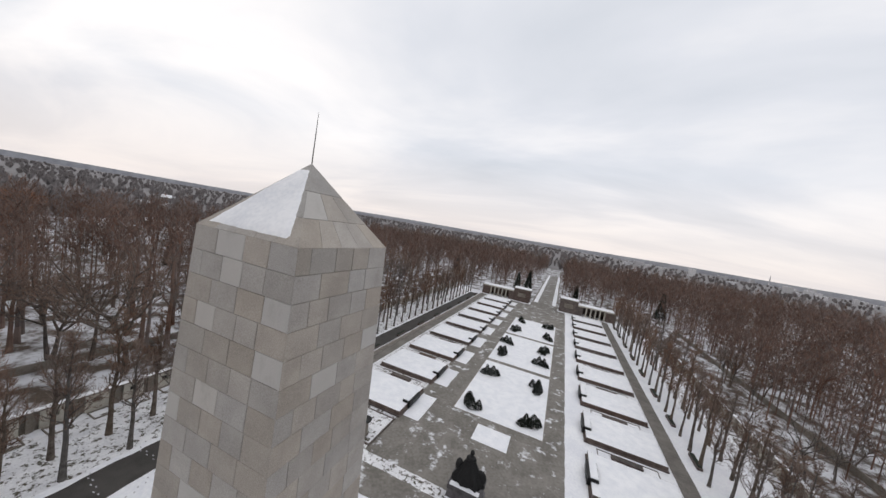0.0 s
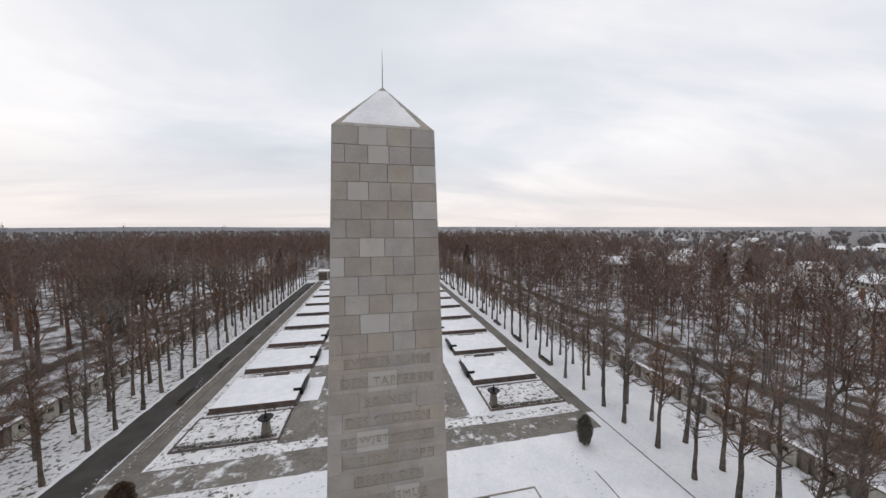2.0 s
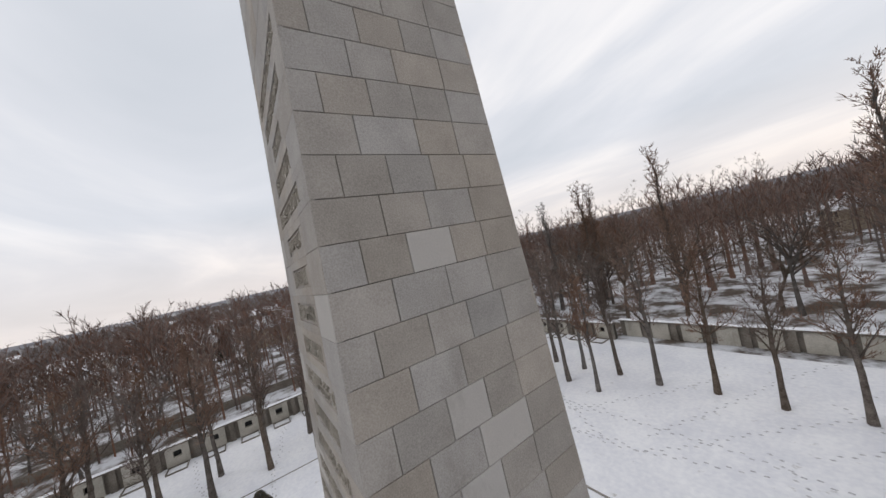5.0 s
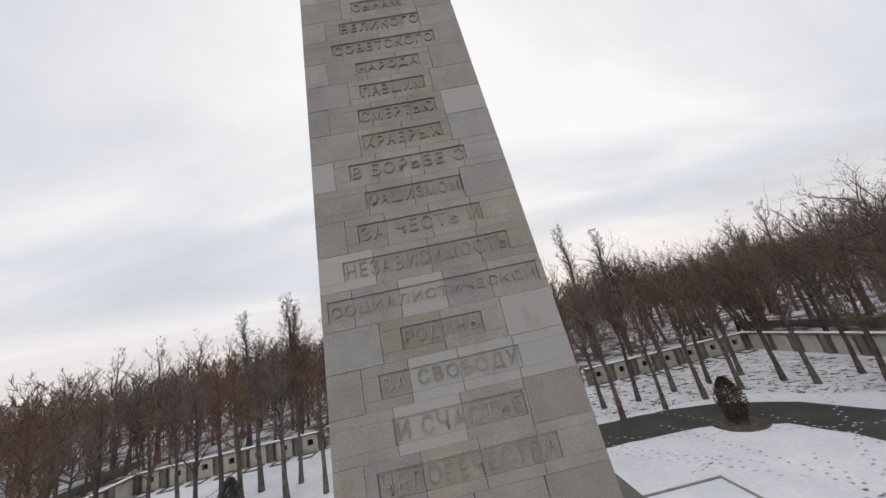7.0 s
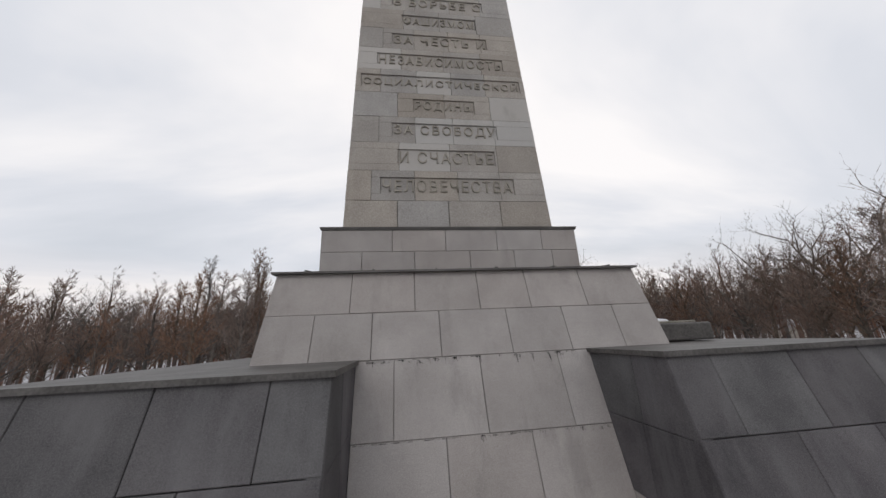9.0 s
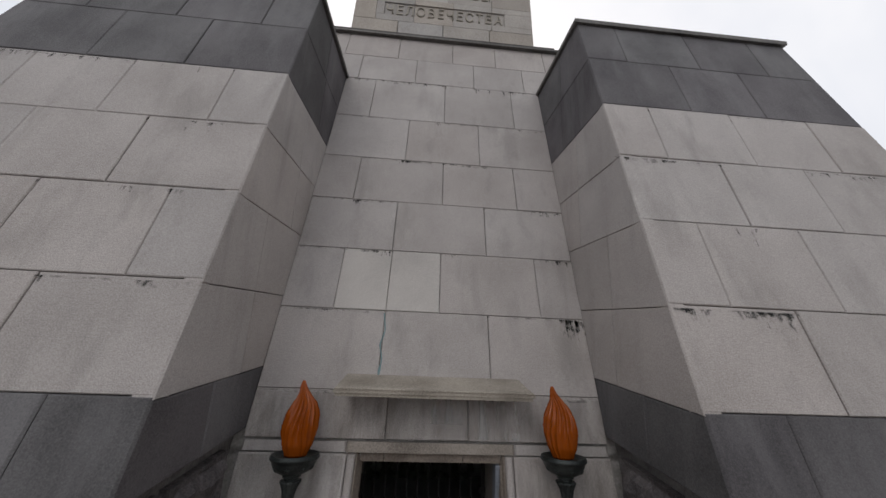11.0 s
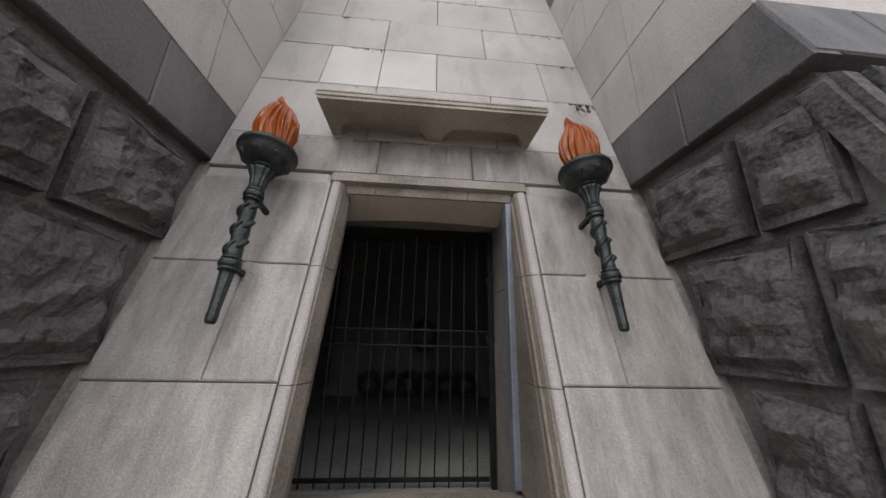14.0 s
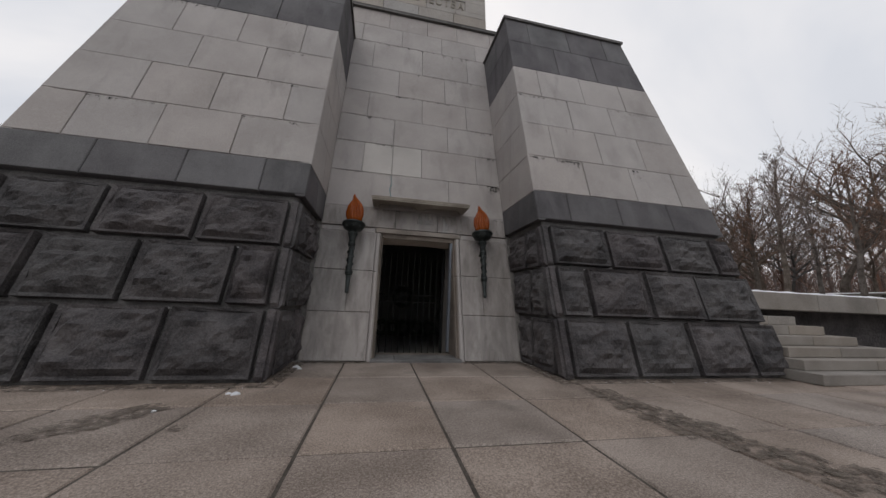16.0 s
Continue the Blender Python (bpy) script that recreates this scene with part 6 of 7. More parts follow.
for y in np.arange(-24, 156, 4.65):
    for x in (33.2, 37.6):
        plant(rows_src, x + trng.uniform(-0.3, 0.3), y + trng.uniform(-0.4, 0.4))
        plant(rows_src, -x - 2.0 + trng.uniform(-0.3, 0.3), y + trng.uniform(-0.4, 0.4))
for x in np.arange(-34.3, 35, 4.4):
    for y in (-27.2, -31.4):
        if abs(x) > 12 or y < -30:
            plant(rows_src, x + trng.uniform(-0.3, 0.3), y + trng.uniform(-0.3, 0.3))

WOOD_LABEL = "tall bare deciduous tree in the woods behind the wall"
big_src = [broad_tree(30 + s, 19.0 + 1.5 * s, WOOD_LABEL, "tall trees behind the walls") for s in (0, 1, 2)]
poplar = [tree(50, 27.0, 0.10, 0.18, 44, 4, "tall narrow bare poplar behind the wall", "poplars behind the wall", narrow=True)]
for x, y, s_ in ((-31, -61.5, 1.2), (-37, -58.7, 1.07), (-6, -67, 1.25), (-14, -66.4, 0.95), (18, -64.4, 1.16), (31.5, -60, 1.07), (39, -56, 0.98), (33, -65, 1.05)):
    plant(poplar, x, y, G, s_ - 0.01, s_ + 0.01)
plant(big_src, -41.3, -56.2, G, 1.28, 1.3)
for k in range(100):
    if k % 5 < 2:
        plant(big_src, trng.uniform(-70, 70), -trng.uniform(47, 66), G, 0.75, 1.08)
    elif k % 5 == 2:
        plant(big_src, trng.uniform(49, 66), trng.uniform(-60, 110), G, 0.52, 0.72)
    else:
        plant(big_src, -trng.uniform(49, 66), trng.uniform(-60, 110), G, 0.8, 1.25)

for x, y, s_ in ((-52, -15, 1.3), (-51, -21.5, 1.15), (-53.5, -9, 1.2), (-55, -27, 1.1), (-50.5, -3, 1.0)):
    plant(big_src, x, y, G, s_, s_ + 0.02)

rusty = empty("beech", label="round beech still holding rusty brown leaves", category="tree")
tv, tf, cv, cf = broad_lists(77, 15.0)
from_lists("trunk", tv, tf, m_bark, rusty)
cl_rng = random.Random(31)
lumps = [Vector((cl_rng.uniform(-4.5, 4.5), cl_rng.uniform(-4.5, 4.5), cl_rng.uniform(6, 14))) for k in range(26)]


def rusty_place(r):
    c = lumps[r.randrange(len(lumps))]
    d = Vector((r.gauss(0, 1), r.gauss(0, 1), r.gauss(0, 1))).normalized()
    return c + d * 1.9 * r.random() ** 0.4, d


leaf_heap(6000, rusty_place, 0.28, 5).done("crown", material("rusty_leaf", (0.22, 0.095, 0.045), (0.36, 0.17, 0.09), 0.5, 5, 0.9, 0.0, "isle", 0.25), rusty)
rusty.matrix_basis = pose(-215, 51, G) @ Matrix.Diagonal((1.15, 1.15, 1.05, 1))

# far woods: simple bare trees in great number, one mesh a belt
def light_tree(seed, height):
    """A bare tree for a wood: four-sided trunk, limbs and twigs as slivers."""
    r = random.Random(seed)
    vs, fs = [], []
    tube(vs, fs, Vector((0, 0, -0.1)), Vector((0, 0, height * 0.45)), 0.0095 * height, 0.007 * height, 4)
    tube(vs, fs, Vector((0, 0, height * 0.45)), Vector((r.gauss(0, 0.3), r.gauss(0, 0.3), height * 0.95)), 0.007 * height, 0.02, 3)

    def sliver(p, q, w):
        d = (q - p).normalized()
        s = Matrix.Rotation(r.uniform(0, 6.28), 3, d) @ d.orthogonal().normalized() * w
        o = len(vs)
        vs.extend([p - s, p + s, q])
        fs.append((o, o + 1, o + 2))

    for i in range(13):
        t = 0.26 + 0.7 * (i + r.random()) / 13
        a = i * 2.4 + r.uniform(-0.5, 0.5)
        d = Vector((math.cos(a), math.sin(a), r.uniform(0.7, 1.7) + t * 0.5)).normalized()
        p = Vector((0, 0, height * t))
        L = height * 0.36 * (1.15 - 0.7 * t) * r.uniform(0.75, 1.15)
        sliver(p, p + d * L, 0.06)
        for k in range(11):
            b = p + d * L * r.uniform(0.3, 1.0)
            e = (d + Vector((r.gauss(0, 0.6), r.gauss(0, 0.6), r.gauss(0.25, 0.4)))).normalized()
            sliver(b, b + e * L * r.uniform(0.35, 0.65), 0.062)
    return np.array([tuple(v) for v in vs]), fs


lib = [light_tree(70 + s, 14.0 + s) for s in range(5)]


def belt(name, places, scale, label, lib=lib):
    V, F, o = [], [], 0
    r = np.random.RandomState(len(places))
    for x, y in places:
        vv, ff = lib[r.randint(len(lib))]
        a, s = r.uniform(0, 6.28), scale * r.uniform(0.75, 1.25)
        c_, s_ = math.cos(a), math.sin(a)
        q = vv * s
        V.append(np.stack([q[:, 0] * c_ - q[:, 1] * s_ + x, q[:, 0] * s_ + q[:, 1] * c_ + y, q[:, 2] + G], 1))
        F.append((ff, o))
        o += len(vv)
    V = np.concatenate(V)
    faces = [tuple(i + off for i in f) for ff, off in F for f in ff]
    me = bpy.data.meshes.new(name)
    me.from_pydata(V.tolist(), [], faces)
    me.update()
    ob = mesh_part(name, me, m_wood_trees)
    return tagged(ob, label=label, category="woods", kind="stuff")


hs_rng = random.Random(44)
HOUSE_SPOTS = [(197, 71), (130, 46), (182, -13), (153, -2), (177, 139), (181, 387), (148, 725), (187, 667)] + [(hs_rng.uniform(125, 300), hs_rng.uniform(-90, 190)) for k in range(15)]
wr = np.random.RandomState(4)
near_w, far_w = [], []
while len(near_w) < 4300:
    x, y = wr.uniform(-250, 250), wr.uniform(-200, 400)
    if (abs(x) > 92 or y > 168 or y < -86) and not (abs(x - AX) < 9 and y > 0) and (abs(x) < 180 and y > -150 or wr.rand() < 0.45) and (x < 90 or y > 190 or wr.rand() < 0.58) and min((x - hx) ** 2 + (y - hy) ** 2 for hx, hy in HOUSE_SPOTS) > 196:
        near_w.append((x, y))
belt("woods", near_w, 1.05, "bare brown woods round the cemetery")
big_lib = []
for s in range(3):
    tv, tf, cv, cf = tree_lists(90 + s, 19.0 + s, 0.26, 0.25, 18, 2)
    big_lib.append((np.array([tuple(v) for v in tv + cv]), list(tf) + [tuple(i + len(tv) for i in f) for f in cf]))
mw = []
for k in range(225):
    if k % 3 == 0:
        mw.append((wr.uniform(-110, 110), -wr.uniform(60, 100)))
    else:
        mw.append((-wr.uniform(58, 105), wr.uniform(-80, 165)))
belt("old_woods", mw, 1.08, "tall bare old trees behind the cemetery wall", big_lib)
ew = [(wr.uniform(56, 105), wr.uniform(-80, 165)) for k in range(560)]
belt("young_woods", ew, 0.85, "bare young woods behind the cemetery wall")


# cone-shaped conifers here and there
def conifer(seed, h):
    c = empty("conifer", label="dark evergreen conifer among bare trees", category="conifer", group="conifers in the woods")

    def place(r):
        t = r.random()
        a = r.uniform(0, 6.283)
        q = h * 0.2 * (1 - t) * (0.5 + 0.5 * r.random())
        return Vector((q * math.cos(a), q * math.sin(a), h * (0.1 + 0.9 * t))), Vector((math.cos(a), math.sin(a), 0.1))

    leaf_heap(1500, place, h * 0.035, seed).done("foliage", m_conifer, c)
    v, f = lathe_lists([(0.25, 0), (0.05, h * 0.8)], 6)
    from_lists("trunk", v, f, m_bark, c)
    return c


cf0 = conifer(1, 14)
cf0.matrix_basis = pose(-9, 182, G)
for x, y, s in ((17, 176, 0.8), (-14, 172, 0.9), (140, 90, 0.9), (148, 84, 1.0), (152, 96, 1.1), (160, 88, 0.9), (133, 60, 0.7), (-120, 60, 0.9), (110, 10, 0.8), (95, -20, 0.7), (-150, 120, 1), (60, 190, 1.1), (-60, 200, 1.0)):
    c = copy_thing(cf0, pose(0, 0, 0))
    c.matrix_basis = pose(x, y, G) @ Matrix.Diagonal((s, s, s, 1))


# ---------------------------------------------------------------- houses beyond the woods
def house(wm, label):
    h = empty("house", label=label, category="house", group="houses beyond the woods")
    part("wall", box_bm(-5, 5, -4, 4, 0, 5.2), wm, h)
    bm = bmesh.new()
    a = [bm.verts.new(p) for p in ((-5.5, -4.6, 5.0), (5.5, -4.6, 5.0), (5.5, 4.6, 5.0), (-5.5, 4.6, 5.0))]
    b = [bm.verts.new(p) for p in ((-5.5, 0, 8.4), (5.5, 0, 8.4))]
    for f in ((a[0], a[1], b[1], b[0]), (a[2], a[3], b[0], b[1]), (a[1], a[2], b[1]), (a[3], a[0], b[0]), (a[3], a[2], a[1], a[0])):
        bm.faces.new(f)
    rf = part("roof", bm, m_snow, h, "snow-covered gable roof")
    part("chimney", box_bm(1.5, 2.3, 0.8, 1.6, 6.5, 9.2), m_brick_house, rf)
    for x in (-3.4, -1.1, 1.2, 3.4):
        for y0, y1 in ((-4.06, -3.98), (3.98, 4.06)):
            for z in (1.0, 3.4):
                part("window", box_bm(x - 0.55, x + 0.55, y0, y1, z, z + 1.3), m_hole, h)
    return h


h0 = house(m_house, "pale rendered house with a snowy gable roof")
h1 = house(m_brick_house, "red brick house with a snowy gable roof")
hr = random.Random(12)
first = {0: True, 1: True}
spots = list(HOUSE_SPOTS)
while len(spots) < 116:
    k = hr.random()
    if k < 0.55:
        x, y = hr.uniform(120, 620), hr.uniform(-260, 420)
    elif k < 0.8:
        x, y = -hr.uniform(130, 560), hr.uniform(-200, 380)
    else:
        x, y = hr.uniform(-300, 300), -hr.uniform(140, 420)
    spots.append((x, y))
for i, (x, y) in enumerate(spots):
    j = 1 if i % 9 == 4 else 0
    m = pose(x, y, G - 0.05, 0, 0, hr.uniform(0, 360))
    src = (h0, h1)[j]
    s = hr.uniform(0.8, 1.25)
    if first[j]:
        first[j] = False
        src.matrix_basis = m
    else:
        c = copy_thing(src, pose(0, 0, 0))
        c.matrix_basis = m @ Matrix.Diagonal((s, s, s, 1))
while len(far_w) < 9000:
    a, d = wr.uniform(0, 6.283), 250 + 2300 * wr.rand() ** 1.7
    x, y = d * math.cos(a), d * math.sin(a)
    if abs(x) > 250 or y > 400 or y < -200:
        if x > 100 and wr.rand() < 0.45:
            continue
        far_w.append((x, y))


def far_belt(places):
    """Distant crowns: each a small sheaf of slivers."""
    V, F = [], []
    r = random.Random(2)
    for x, y in places:
        d = math.hypot(x, y)
        h = r.uniform(9, 16)
        for k in range(22):
            a, q = r.uniform(0, 6.28), h * 0.33 * math.sqrt(r.random())
            z0 = G + h * r.uniform(0.0, 0.45)
            z1 = G + h * (1.0 - 0.5 * (q / (h * 0.33)) ** 2) * r.uniform(0.8, 1.0)
            px_, py_ = x + q * math.cos(a), y + q * math.sin(a)
            w = 0.25 + d * 0.0007
            b = r.uniform(0, 3.14)
            o = len(V)
            V.extend([(px_ * 0.3 + x * 0.7 - w * math.cos(b), py_ * 0.3 + y * 0.7 - w * math.sin(b), z0), (px_ * 0.3 + x * 0.7 + w * math.cos(b), py_ * 0.3 + y * 0.7 + w * math.sin(b), z0),
                      (px_ + w * math.cos(b), py_ + w * math.sin(b), z1), (px_ - w * math.cos(b), py_ - w * math.sin(b), z1 - 0.8)])
            F.append((o, o + 1, o + 2, o + 3))
    ob = from_lists("far_woods", V, F, m_hazy_trees)
    return tagged(ob, label="distant bare brown woods", category="woods", kind="stuff")


far_belt(far_w)
# far town, haze painted into its wall colour: blocks with snowy roofs, and a slim mast
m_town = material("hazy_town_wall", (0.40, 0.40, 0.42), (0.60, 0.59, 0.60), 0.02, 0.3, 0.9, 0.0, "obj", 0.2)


def town_block(w, d, h):
    t = empty("apartment_block", label="pale apartment block far off in the haze", category="apartment block", group="town on the horizon")
    part("wall", box_bm(-w / 2, w / 2, -d / 2, d / 2, -1, h), m_town, t)
    part("roof", box_bm(-w / 2 - 0.4, w / 2 + 0.4, -d / 2 - 0.4, d / 2 + 0.4, h, h + 0.9), m_snow, t)
    return t


town_src = [town_block(46, 13, 17), town_block(24, 18, 26), town_block(60, 14, 12)]
town_rng = random.Random(17)
for i in range(84):
    a = radians(town_rng.uniform(-12, 84))
    d = town_rng.uniform(1300, 3100)
    s_ = town_rng.uniform(0.55, 1.0)
    m = pose(d * math.cos(a), d * math.sin(a), G, 0, 0, town_rng.uniform(0, 180)) @ Matrix.Diagonal((s_, s_, s_ * town_rng.uniform(0.8, 1.3), 1))
    if i < 3:
        town_src[i].matrix_basis = m
    else:
        copy_thing(town_src[i % 3], pose(0, 0, 0)).matrix_basis = m
mast = empty("mast", label="slim tall mast far off above the town", category="mast")
v, f = lathe_lists([(5, 0), (3.4, 40), (2.4, 52), (3.2, 54), (1.4, 58), (0.6, 78)], 10)
from_lists("shaft", v, f, m_town, mast)
mast.matrix_basis = pose(1293, 2706, G)

# low rise at the horizon, its haze mixed into the base colour
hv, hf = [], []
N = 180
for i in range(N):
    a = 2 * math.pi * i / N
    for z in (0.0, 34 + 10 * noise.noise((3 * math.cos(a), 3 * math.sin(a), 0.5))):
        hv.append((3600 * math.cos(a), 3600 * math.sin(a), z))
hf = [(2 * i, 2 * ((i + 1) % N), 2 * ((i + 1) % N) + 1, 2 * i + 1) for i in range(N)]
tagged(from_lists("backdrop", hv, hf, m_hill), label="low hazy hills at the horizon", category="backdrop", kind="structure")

# ---------------------------------------------------------------- dirt on the court, grime on the stones
def dirt_patch(cx, cy, rx, ry, turn, seed):
    h_ = 0.0085 + 0.0004 * seed
    vs = [(cx, cy, h_)]
    for k in range(40):
        a = 2 * math.pi * k / 40
        q = 1 + 0.45 * noise.noise((math.cos(a) * 2.1, math.sin(a) * 2.1, seed)) + 0.2 * noise.noise((math.cos(a) * 7, math.sin(a) * 7, seed))
        x, y = rx * q * math.cos(a), ry * q * math.sin(a)
        vs.append((cx + x * math.cos(turn) - y * math.sin(turn), cy + x * math.sin(turn) + y * math.cos(turn), h_))
    fs = [(0, 1 + k, 1 + (k + 1) % 40) for k in range(40)]
    tagged(from_lists("dirt_patch", vs, fs, m_dirt), label="patch of damp brown dirt on the slabs", category="dirt", kind="stuff")


m_dirt = material("damp_dirt", (0.085, 0.066, 0.052), (0.20, 0.168, 0.138), 5, 60, 0.8, 0.8, grain=0.5, grain_scale=90.0)
dn, dl = m_dirt.node_tree.nodes, m_dirt.node_tree.links
d_noise, d_range = dn.new("ShaderNodeTexNoise"), dn.new("ShaderNodeMapRange")
d_noise.inputs["Scale"].default_value, d_noise.inputs["Detail"].default_value = 11.0, 10.0
d_noise.inputs["Roughness"].default_value = 0.75
d_range.inputs["From Min"].default_value, d_range.inputs["From Max"].default_value = 0.45, 0.53
d_range.inputs["To Max"].default_value = 0.75
dl.new(dn.new("ShaderNodeNewGeometry").outputs["Position"], d_noise.inputs["Vector"])
dl.new(d_noise.outputs[0], d_range.inputs["Value"])
dl.new(d_range.outputs[0], dn["Principled BSDF"].inputs["Alpha"])
dirt_patch(-1.89, 8.30, 0.40, 0.19, 1.52, 1)
dirt_patch(-1.92, 8.78, 0.29, 0.25, 1.79, 2)
dirt_patch(-1.97, 9.14, 0.23, 0.30, 1.63, 3)
dirt_patch(-2.01, 9.46, 0.21, 0.19, 1.81, 4)
dirt_patch(-2.12, 9.70, 0.17, 0.25, 2.18, 5)
dirt_patch(-2.21, 9.89, 0.14, 0.30, 1.83, 6)
dirt_patch(2.55, 8.55, 0.42, 0.16, 0.9, 3)
dirt_patch(1.95, 8.75, 0.06, 0.05, 0.0, 4)
foot_dirt = Heap()
for x0, x1, y0, y1 in ((-1.74, 1.74, 6.36, 6.50), (-1.76, -1.62, 6.50, 7.60), (1.62, 1.76, 6.50, 7.60), (-5.7, -1.62, 7.60, 7.76), (1.62, 5.7, 7.60, 7.76)):
    if not (x0 == -1.74):
        foot_dirt.add([(x0, y0, 0.0075), (x1, y0, 0.0075), (x1, y1, 0.0075), (x0, y1, 0.0075)], [(0, 1, 2, 3)])
    else:
        for xa, xb in ((x0, -0.73), (0.73, x1)):
            foot_dirt.add([(xa, y0, 0.0075), (xb, y0, 0.0075), (xb, y1, 0.0075), (xa, y1, 0.0075)], [(0, 1, 2, 3)])
tagged(foot_dirt.done("foot_dirt", m_dirt), label="damp dirt and grit along the foot of the walls", category="dirt")
crumbs = Heap()
cr = random.Random(6)
for k in range(110):
    if k % 2:
        x, y = cr.choice((-1, 1)) * cr.uniform(NX - 0.05, NX + 0.12), cr.uniform(6.3, 7.6)
    else:
        x, y = cr.choice((-1, 1)) * cr.uniform(1.9, 5.6), 7.68 + abs(cr.gauss(0, 0.07))
    s_ = cr.uniform(0.003, 0.010)
    crumbs.add([(x - s_, y, 0), (x + s_, y - s_ * 0.5, 0), (x, y + s_, 0), (x, y, s_)], [(0, 1, 3), (1, 2, 3), (2, 0, 3)])
for k in range(260):
    z = cr.choice((0.78, 1.54, 1.54))
    x = cr.choice((-1, 1)) * (1.9 + 3.4 * abs(noise.noise((k * 0.37, z, 2.0))) + cr.uniform(0, 0.4))
    y = front_y(z) + cr.uniform(-0.09, -0.02)
    s_ = cr.uniform(0.004, 0.013)
    crumbs.add([(x - s_ * 2, y, z - 0.028), (x + s_ * 2, y - s_ * 0.5, z - 0.028), (x, y + s_, z - 0.028), (x, y, z - 0.028 + s_)], [(0, 1, 3), (1, 2, 3), (2, 0, 3)])
tagged(crumbs.done("snow_crumbs", m_snow), label="crumbs of old snow and grit along the wall foot", category="snow")
for x, y, s_ in ((1.66, 6.75, 0.045), (1.60, 6.84, 0.03), (1.91, 7.95, 0.04), (1.98, 7.93, 0.026), (2.32, 8.38, 0.02)):
    v, f = lathe_lists([(s_, 0), (s_ * 0.9, s_ * 0.35), (s_ * 0.4, s_ * 0.6)], 12, lobes=3, depth=0.2)
    tagged(from_lists("snow_lump", v, f, m_snow, smooth=True, at=pose(x, y, 0.0, 0, 0, x * 90)), label="small lump of old snow on the slabs", category="snow", kind="stuff")

m_grime = material("black_grime", (0.035, 0.035, 0.034), (0.10, 0.098, 0.095), 8, 80, 0.95, 0.0)
gn_, gl_ = m_grime.node_tree.nodes, m_grime.node_tree.links
g_noise, g_range = gn_.new("ShaderNodeTexNoise"), gn_.new("ShaderNodeMapRange")
g_noise.inputs["Scale"].default_value, g_noise.inputs["Detail"].default_value = 14.0, 8.0
g_range.inputs["From Min"].default_value, g_range.inputs["From Max"].default_value = 0.46, 0.70
g_range.inputs["To Max"].default_value = 0.62
gl_.new(gn_.new("ShaderNodeNewGeometry").outputs["Position"], g_noise.inputs["Vector"])
gl_.new(g_noise.outputs[0], g_range.inputs["Value"])
gl_.new(g_range.outputs[0], gn_["Principled BSDF"].inputs["Alpha"])
grime = Heap()
gr = random.Random(8)


def drips(place, n, s0, s1, z, length, count):
    """Runs of soot below a joint: many thin ones, a few long."""
    for k in range(count * 2):
        s_ = s0 + (s1 - s0) * min(1.0, max(0.0, gr.gauss(0.5, 0.22)))
        L = 0.012 + length * gr.random() ** 2.2 * 1.3
        w = gr.uniform(0.004, 0.02)
        e = gr.uniform(-0.01, 0.01)
        q = (place(s_ - w, z - 0.004), place(s_ - w * 0.4 + e, z - L), place(s_ + w * 0.3 + e, z - L * gr.uniform(0.8, 1.05)), place(s_ + w, z - 0.004))
        grime.add([p + n * (0.0025 + 0.00004 * k) for p in q], [(0, 1, 2, 3)])


fp = lambda s, z: Vector((s, front_y(z), z))
bk = lambda s, z: Vector((s, wall_y(z), z))
for place, n, s0, s1, z, L, c in (
        (fp, N_FRONT, -2.95, -2.6, 4.33, 0.15, 30), (fp, N_FRONT, -3.5, -3.1, 4.33, 0.06, 18), (fp, N_FRONT, -2.9, -2.35, 3.56, 0.14, 40), (fp, N_FRONT, -3.52, -3.34, 3.56, 0.34, 34),
        (fp, N_FRONT, -1.98, -1.77, 3.56, 0.12, 18), (fp, N_FRONT, -2.35, -2.1, 5.09, 0.05, 14), (fp, N_FRONT, -4.4, -3.2, 5.09, 0.08, 30), (fp, N_FRONT, -4.1, -3.75, 3.56, 0.16, 24),
        (bk, N_WALL, -1.74, -1.42, 3.44, 0.22, 34), (bk, N_WALL, -1.72, -1.4, 4.19, 0.07, 14), (bk, N_WALL, -1.72, -1.25, 4.93, 0.06, 18), (bk, N_WALL, -1.72, -1.3, 5.69, 0.08, 20),
        (bk, N_WALL, 0.35, 0.75, 5.69, 0.08, 18), (bk, N_WALL, -1.7, -1.2, 6.56, 0.06, 14), (bk, N_WALL, -0.8, 1.6, 7.52, 0.10, 44), (bk, N_WALL, -1.6, -0.4, 7.52, 0.12, 30),
        (fp, N_FRONT, 2.0, 2.6, 5.09, 0.13, 30), (fp, N_FRONT, 2.7, 3.4, 5.09, 0.05, 20), (fp, N_FRONT, 2.2, 2.35, 4.33, 0.10, 10), (fp, N_FRONT, 3.0, 4.8, 5.86, 0.05, 24), (fp, N_FRONT, 1.8, 3.2, 5.86, 0.07, 24)):
    drips(place, n, s0, s1, z, L, c)
for k in range(70):
    if k % 3:
        z = gr.choice((3.56, 4.33, 5.09, 5.86))
        s_ = gr.choice((-1, -1, 1)) * gr.uniform(1.85, 4.9)
        drips(fp, N_FRONT, s_, s_ + gr.uniform(0.1, 0.45), z, gr.uniform(0.03, 0.12), 7)
    else:
        z = gr.choice((2.64, 3.44, 4.19, 4.93, 5.69, 6.56, 7.52))
        s_ = gr.uniform(-1.6, 1.2)
        drips(bk, N_WALL, s_, s_ + gr.uniform(0.1, 0.4), z, gr.uniform(0.03, 0.09), 7)
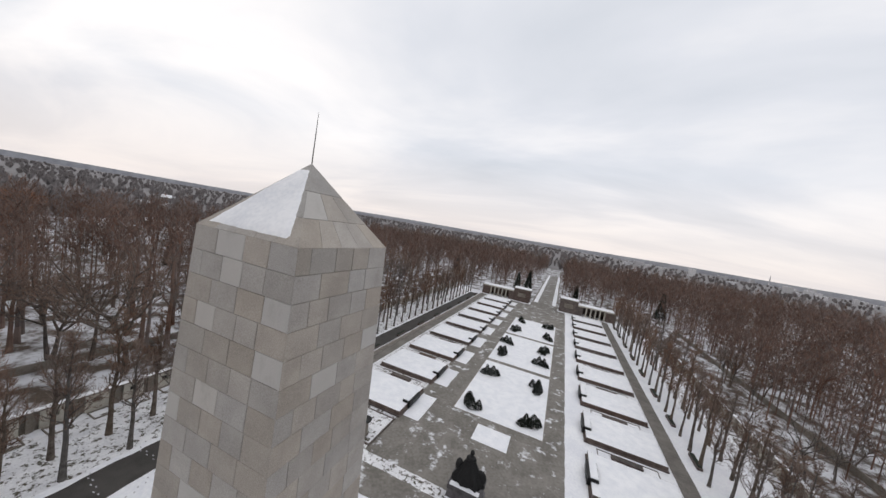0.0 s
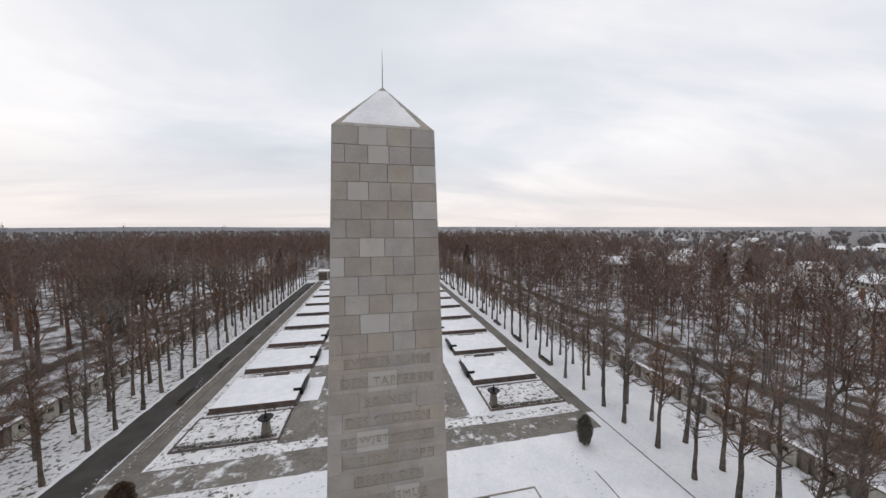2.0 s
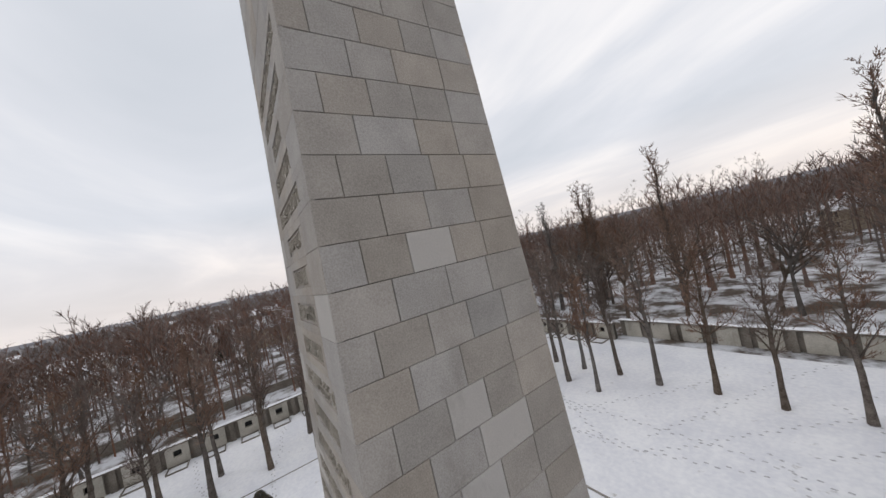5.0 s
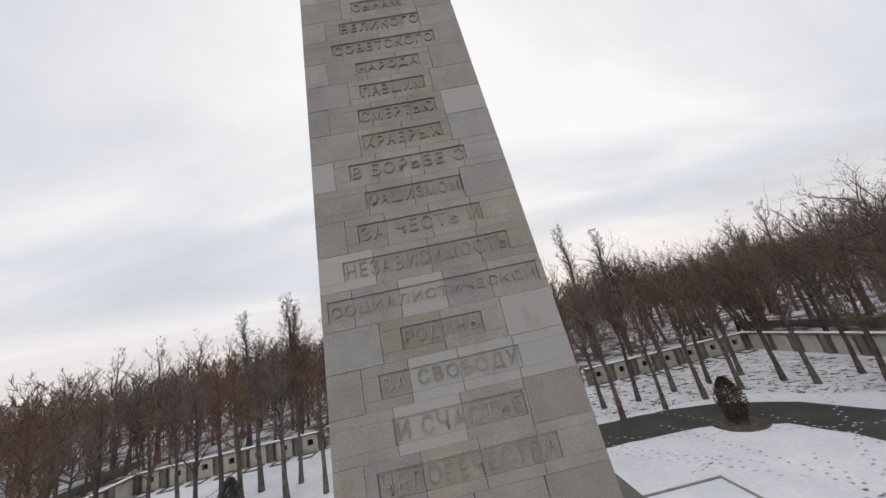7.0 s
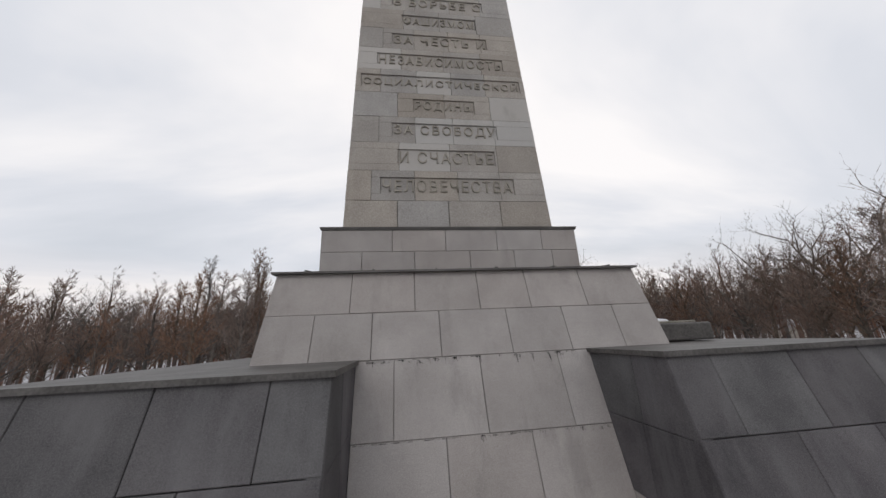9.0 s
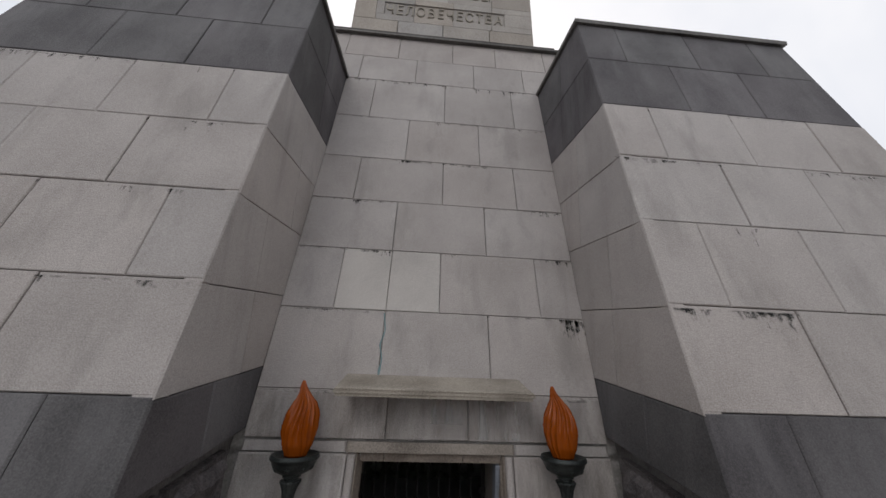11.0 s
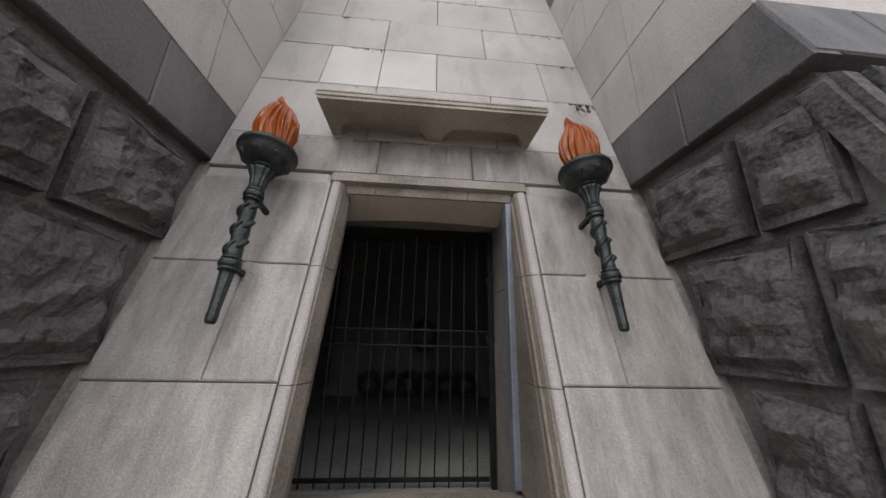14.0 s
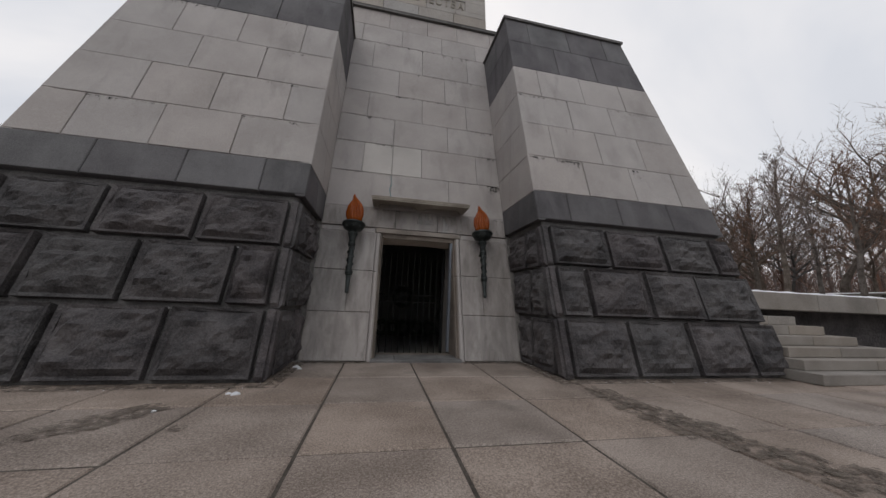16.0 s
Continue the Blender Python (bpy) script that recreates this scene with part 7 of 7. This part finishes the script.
# thin sooty line under every level joint
for place, n, zs, spans in ((fp, N_FRONT, (3.56, 4.33, 5.09, 5.86), ((-4.9, -1.78), (1.78, 4.9))), (bk, N_WALL, (2.64, 3.44, 4.19, 4.93, 5.69, 6.56, 7.52), ((-1.72, 1.72),))):
    for z in zs:
        for s0, s1 in spans:
            s_ = s0
            while s_ < s1:
                e = min(s1, s_ + 0.12)
                d0, d1 = [0.014 + 0.055 * max(0.0, noise.noise((q * 1.7, z * 3.1, 4.0))) for q in (s_, e)]
                grime.add([p + n * 0.0018 for p in (place(s_, z - d0), place(e, z - d1), place(e, z), place(s_, z))], [(0, 1, 2, 3)] if place(1, z).x > 0 else [(3, 2, 1, 0)])
                s_ = e
grime.done("grime", m_grime, base)
m_film = material("weathered_film", (0.12, 0.105, 0.09), (0.22, 0.20, 0.18), 3, 40, 0.95, 0.0)
fn_, fl_ = m_film.node_tree.nodes, m_film.node_tree.links
f_map, f_noise, f_range = fn_.new("ShaderNodeMapping"), fn_.new("ShaderNodeTexNoise"), fn_.new("ShaderNodeMapRange")
f_map.inputs["Scale"].default_value = (2.6, 1.6, 0.45)
f_noise.inputs["Scale"].default_value, f_noise.inputs["Detail"].default_value = 3.4, 10.0
f_noise.inputs["Roughness"].default_value = 0.68
f_range.inputs["From Min"].default_value, f_range.inputs["From Max"].default_value = 0.40, 0.68
f_range.inputs["To Max"].default_value = 0.34
fl_.new(fn_.new("ShaderNodeNewGeometry").outputs["Position"], f_map.inputs[0])
fl_.new(f_map.outputs[0], f_noise.inputs["Vector"])
fl_.new(f_noise.outputs[0], f_range.inputs["Value"])
fl_.new(f_range.outputs[0], fn_["Principled BSDF"].inputs["Alpha"])
film = Heap()
for s0, s1, za, zb in ((-1.74, -0.80, 0.01, 2.12), (0.80, 1.74, 0.01, 2.12), (-1.74, 1.74, 2.245, 2.62)):
    film.add([bk(s, z) + N_WALL * 0.0035 for s, z in ((s0, za), (s1, za), (s1, zb), (s0, zb))], [(3, 2, 1, 0)])
film.done("weathering", m_film, base)
m_lime = material("lime_streak", (0.42, 0.41, 0.40), (0.58, 0.57, 0.56), 8, 80, 0.95, 0.0)
ln_, ll_ = m_lime.node_tree.nodes, m_lime.node_tree.links
l_map, l_noise, l_range = ln_.new("ShaderNodeMapping"), ln_.new("ShaderNodeTexNoise"), ln_.new("ShaderNodeMapRange")
l_map.inputs["Scale"].default_value = (9.0, 1.0, 1.6)
l_noise.inputs["Scale"].default_value, l_noise.inputs["Detail"].default_value = 1.5, 6.0
l_range.inputs["From Min"].default_value, l_range.inputs["From Max"].default_value = 0.46, 0.72
l_range.inputs["To Max"].default_value = 0.8
ll_.new(ln_.new("ShaderNodeNewGeometry").outputs["Position"], l_map.inputs[0])
ll_.new(l_map.outputs[0], l_noise.inputs["Vector"])
ll_.new(l_noise.outputs[0], l_range.inputs["Value"])
ll_.new(l_range.outputs[0], ln_["Principled BSDF"].inputs["Alpha"])
lime = Heap()
for s0, s1, za, zb in ((-0.86, -0.36, 2.26, 2.60), (-0.34, 0.05, 2.38, 2.60)):
    lime.add([bk(s, z) + N_WALL * 0.004 for s, z in ((s0, za), (s0, zb), (s1, zb), (s1, za))], [(0, 1, 2, 3)])
for x0, za, zb in ((-0.345, 2.25, 2.44), (0.452, 2.24, 2.36)):
    pts_ = [(x0 + 0.02 * noise.noise((z * 14, x0, 0)), z) for z in np.linspace(za, zb, 9)]
    for (xa, z0), (xb, z1) in zip(pts_, pts_[1:]):
        lime.add([bk(s, z) + N_WALL * 0.005 for s, z in ((xa - 0.008, z0), (xb - 0.008, z1), (xb + 0.008, z1), (xa + 0.008, z0))], [(0, 1, 2, 3)])
m_verdigris = material("verdigris_streak", (0.12, 0.20, 0.215), (0.22, 0.30, 0.31), 12, 80, 0.95, 0.0)
verdigris = Heap()
pts_ = [(0.575 + 0.035 * noise.noise((z * 6, 1.0, 0)), z, 0.007 + 0.02 * max(0.0, noise.noise((z * 9, 4.0, 0)))) for z in np.linspace(2.70, 3.42, 26)]
for (xa, z0, wa), (xb, z1, wb) in zip(pts_, pts_[1:]):
    verdigris.add([bk(s, z) + N_WALL * 0.004 for s, z in ((xa - wa, z0), (xb - wb, z1), (xb + wb, z1), (xa + wa, z0))], [(0, 1, 2, 3)])
verdigris.done("verdigris_run", m_verdigris, base)
for x0, z0, z1 in ((-2.925, 0.05, 0.74), (-2.41, 0.84, 1.50)):
    lime.add([Vector((x, front_y(z) - 0.088, z)) for x, z in ((x0 - 0.02, z0), (x0 - 0.02, z1), (x0 + 0.02, z1), (x0 + 0.02, z0))], [(0, 1, 2, 3)])
lime.done("lime_run", m_lime, base)
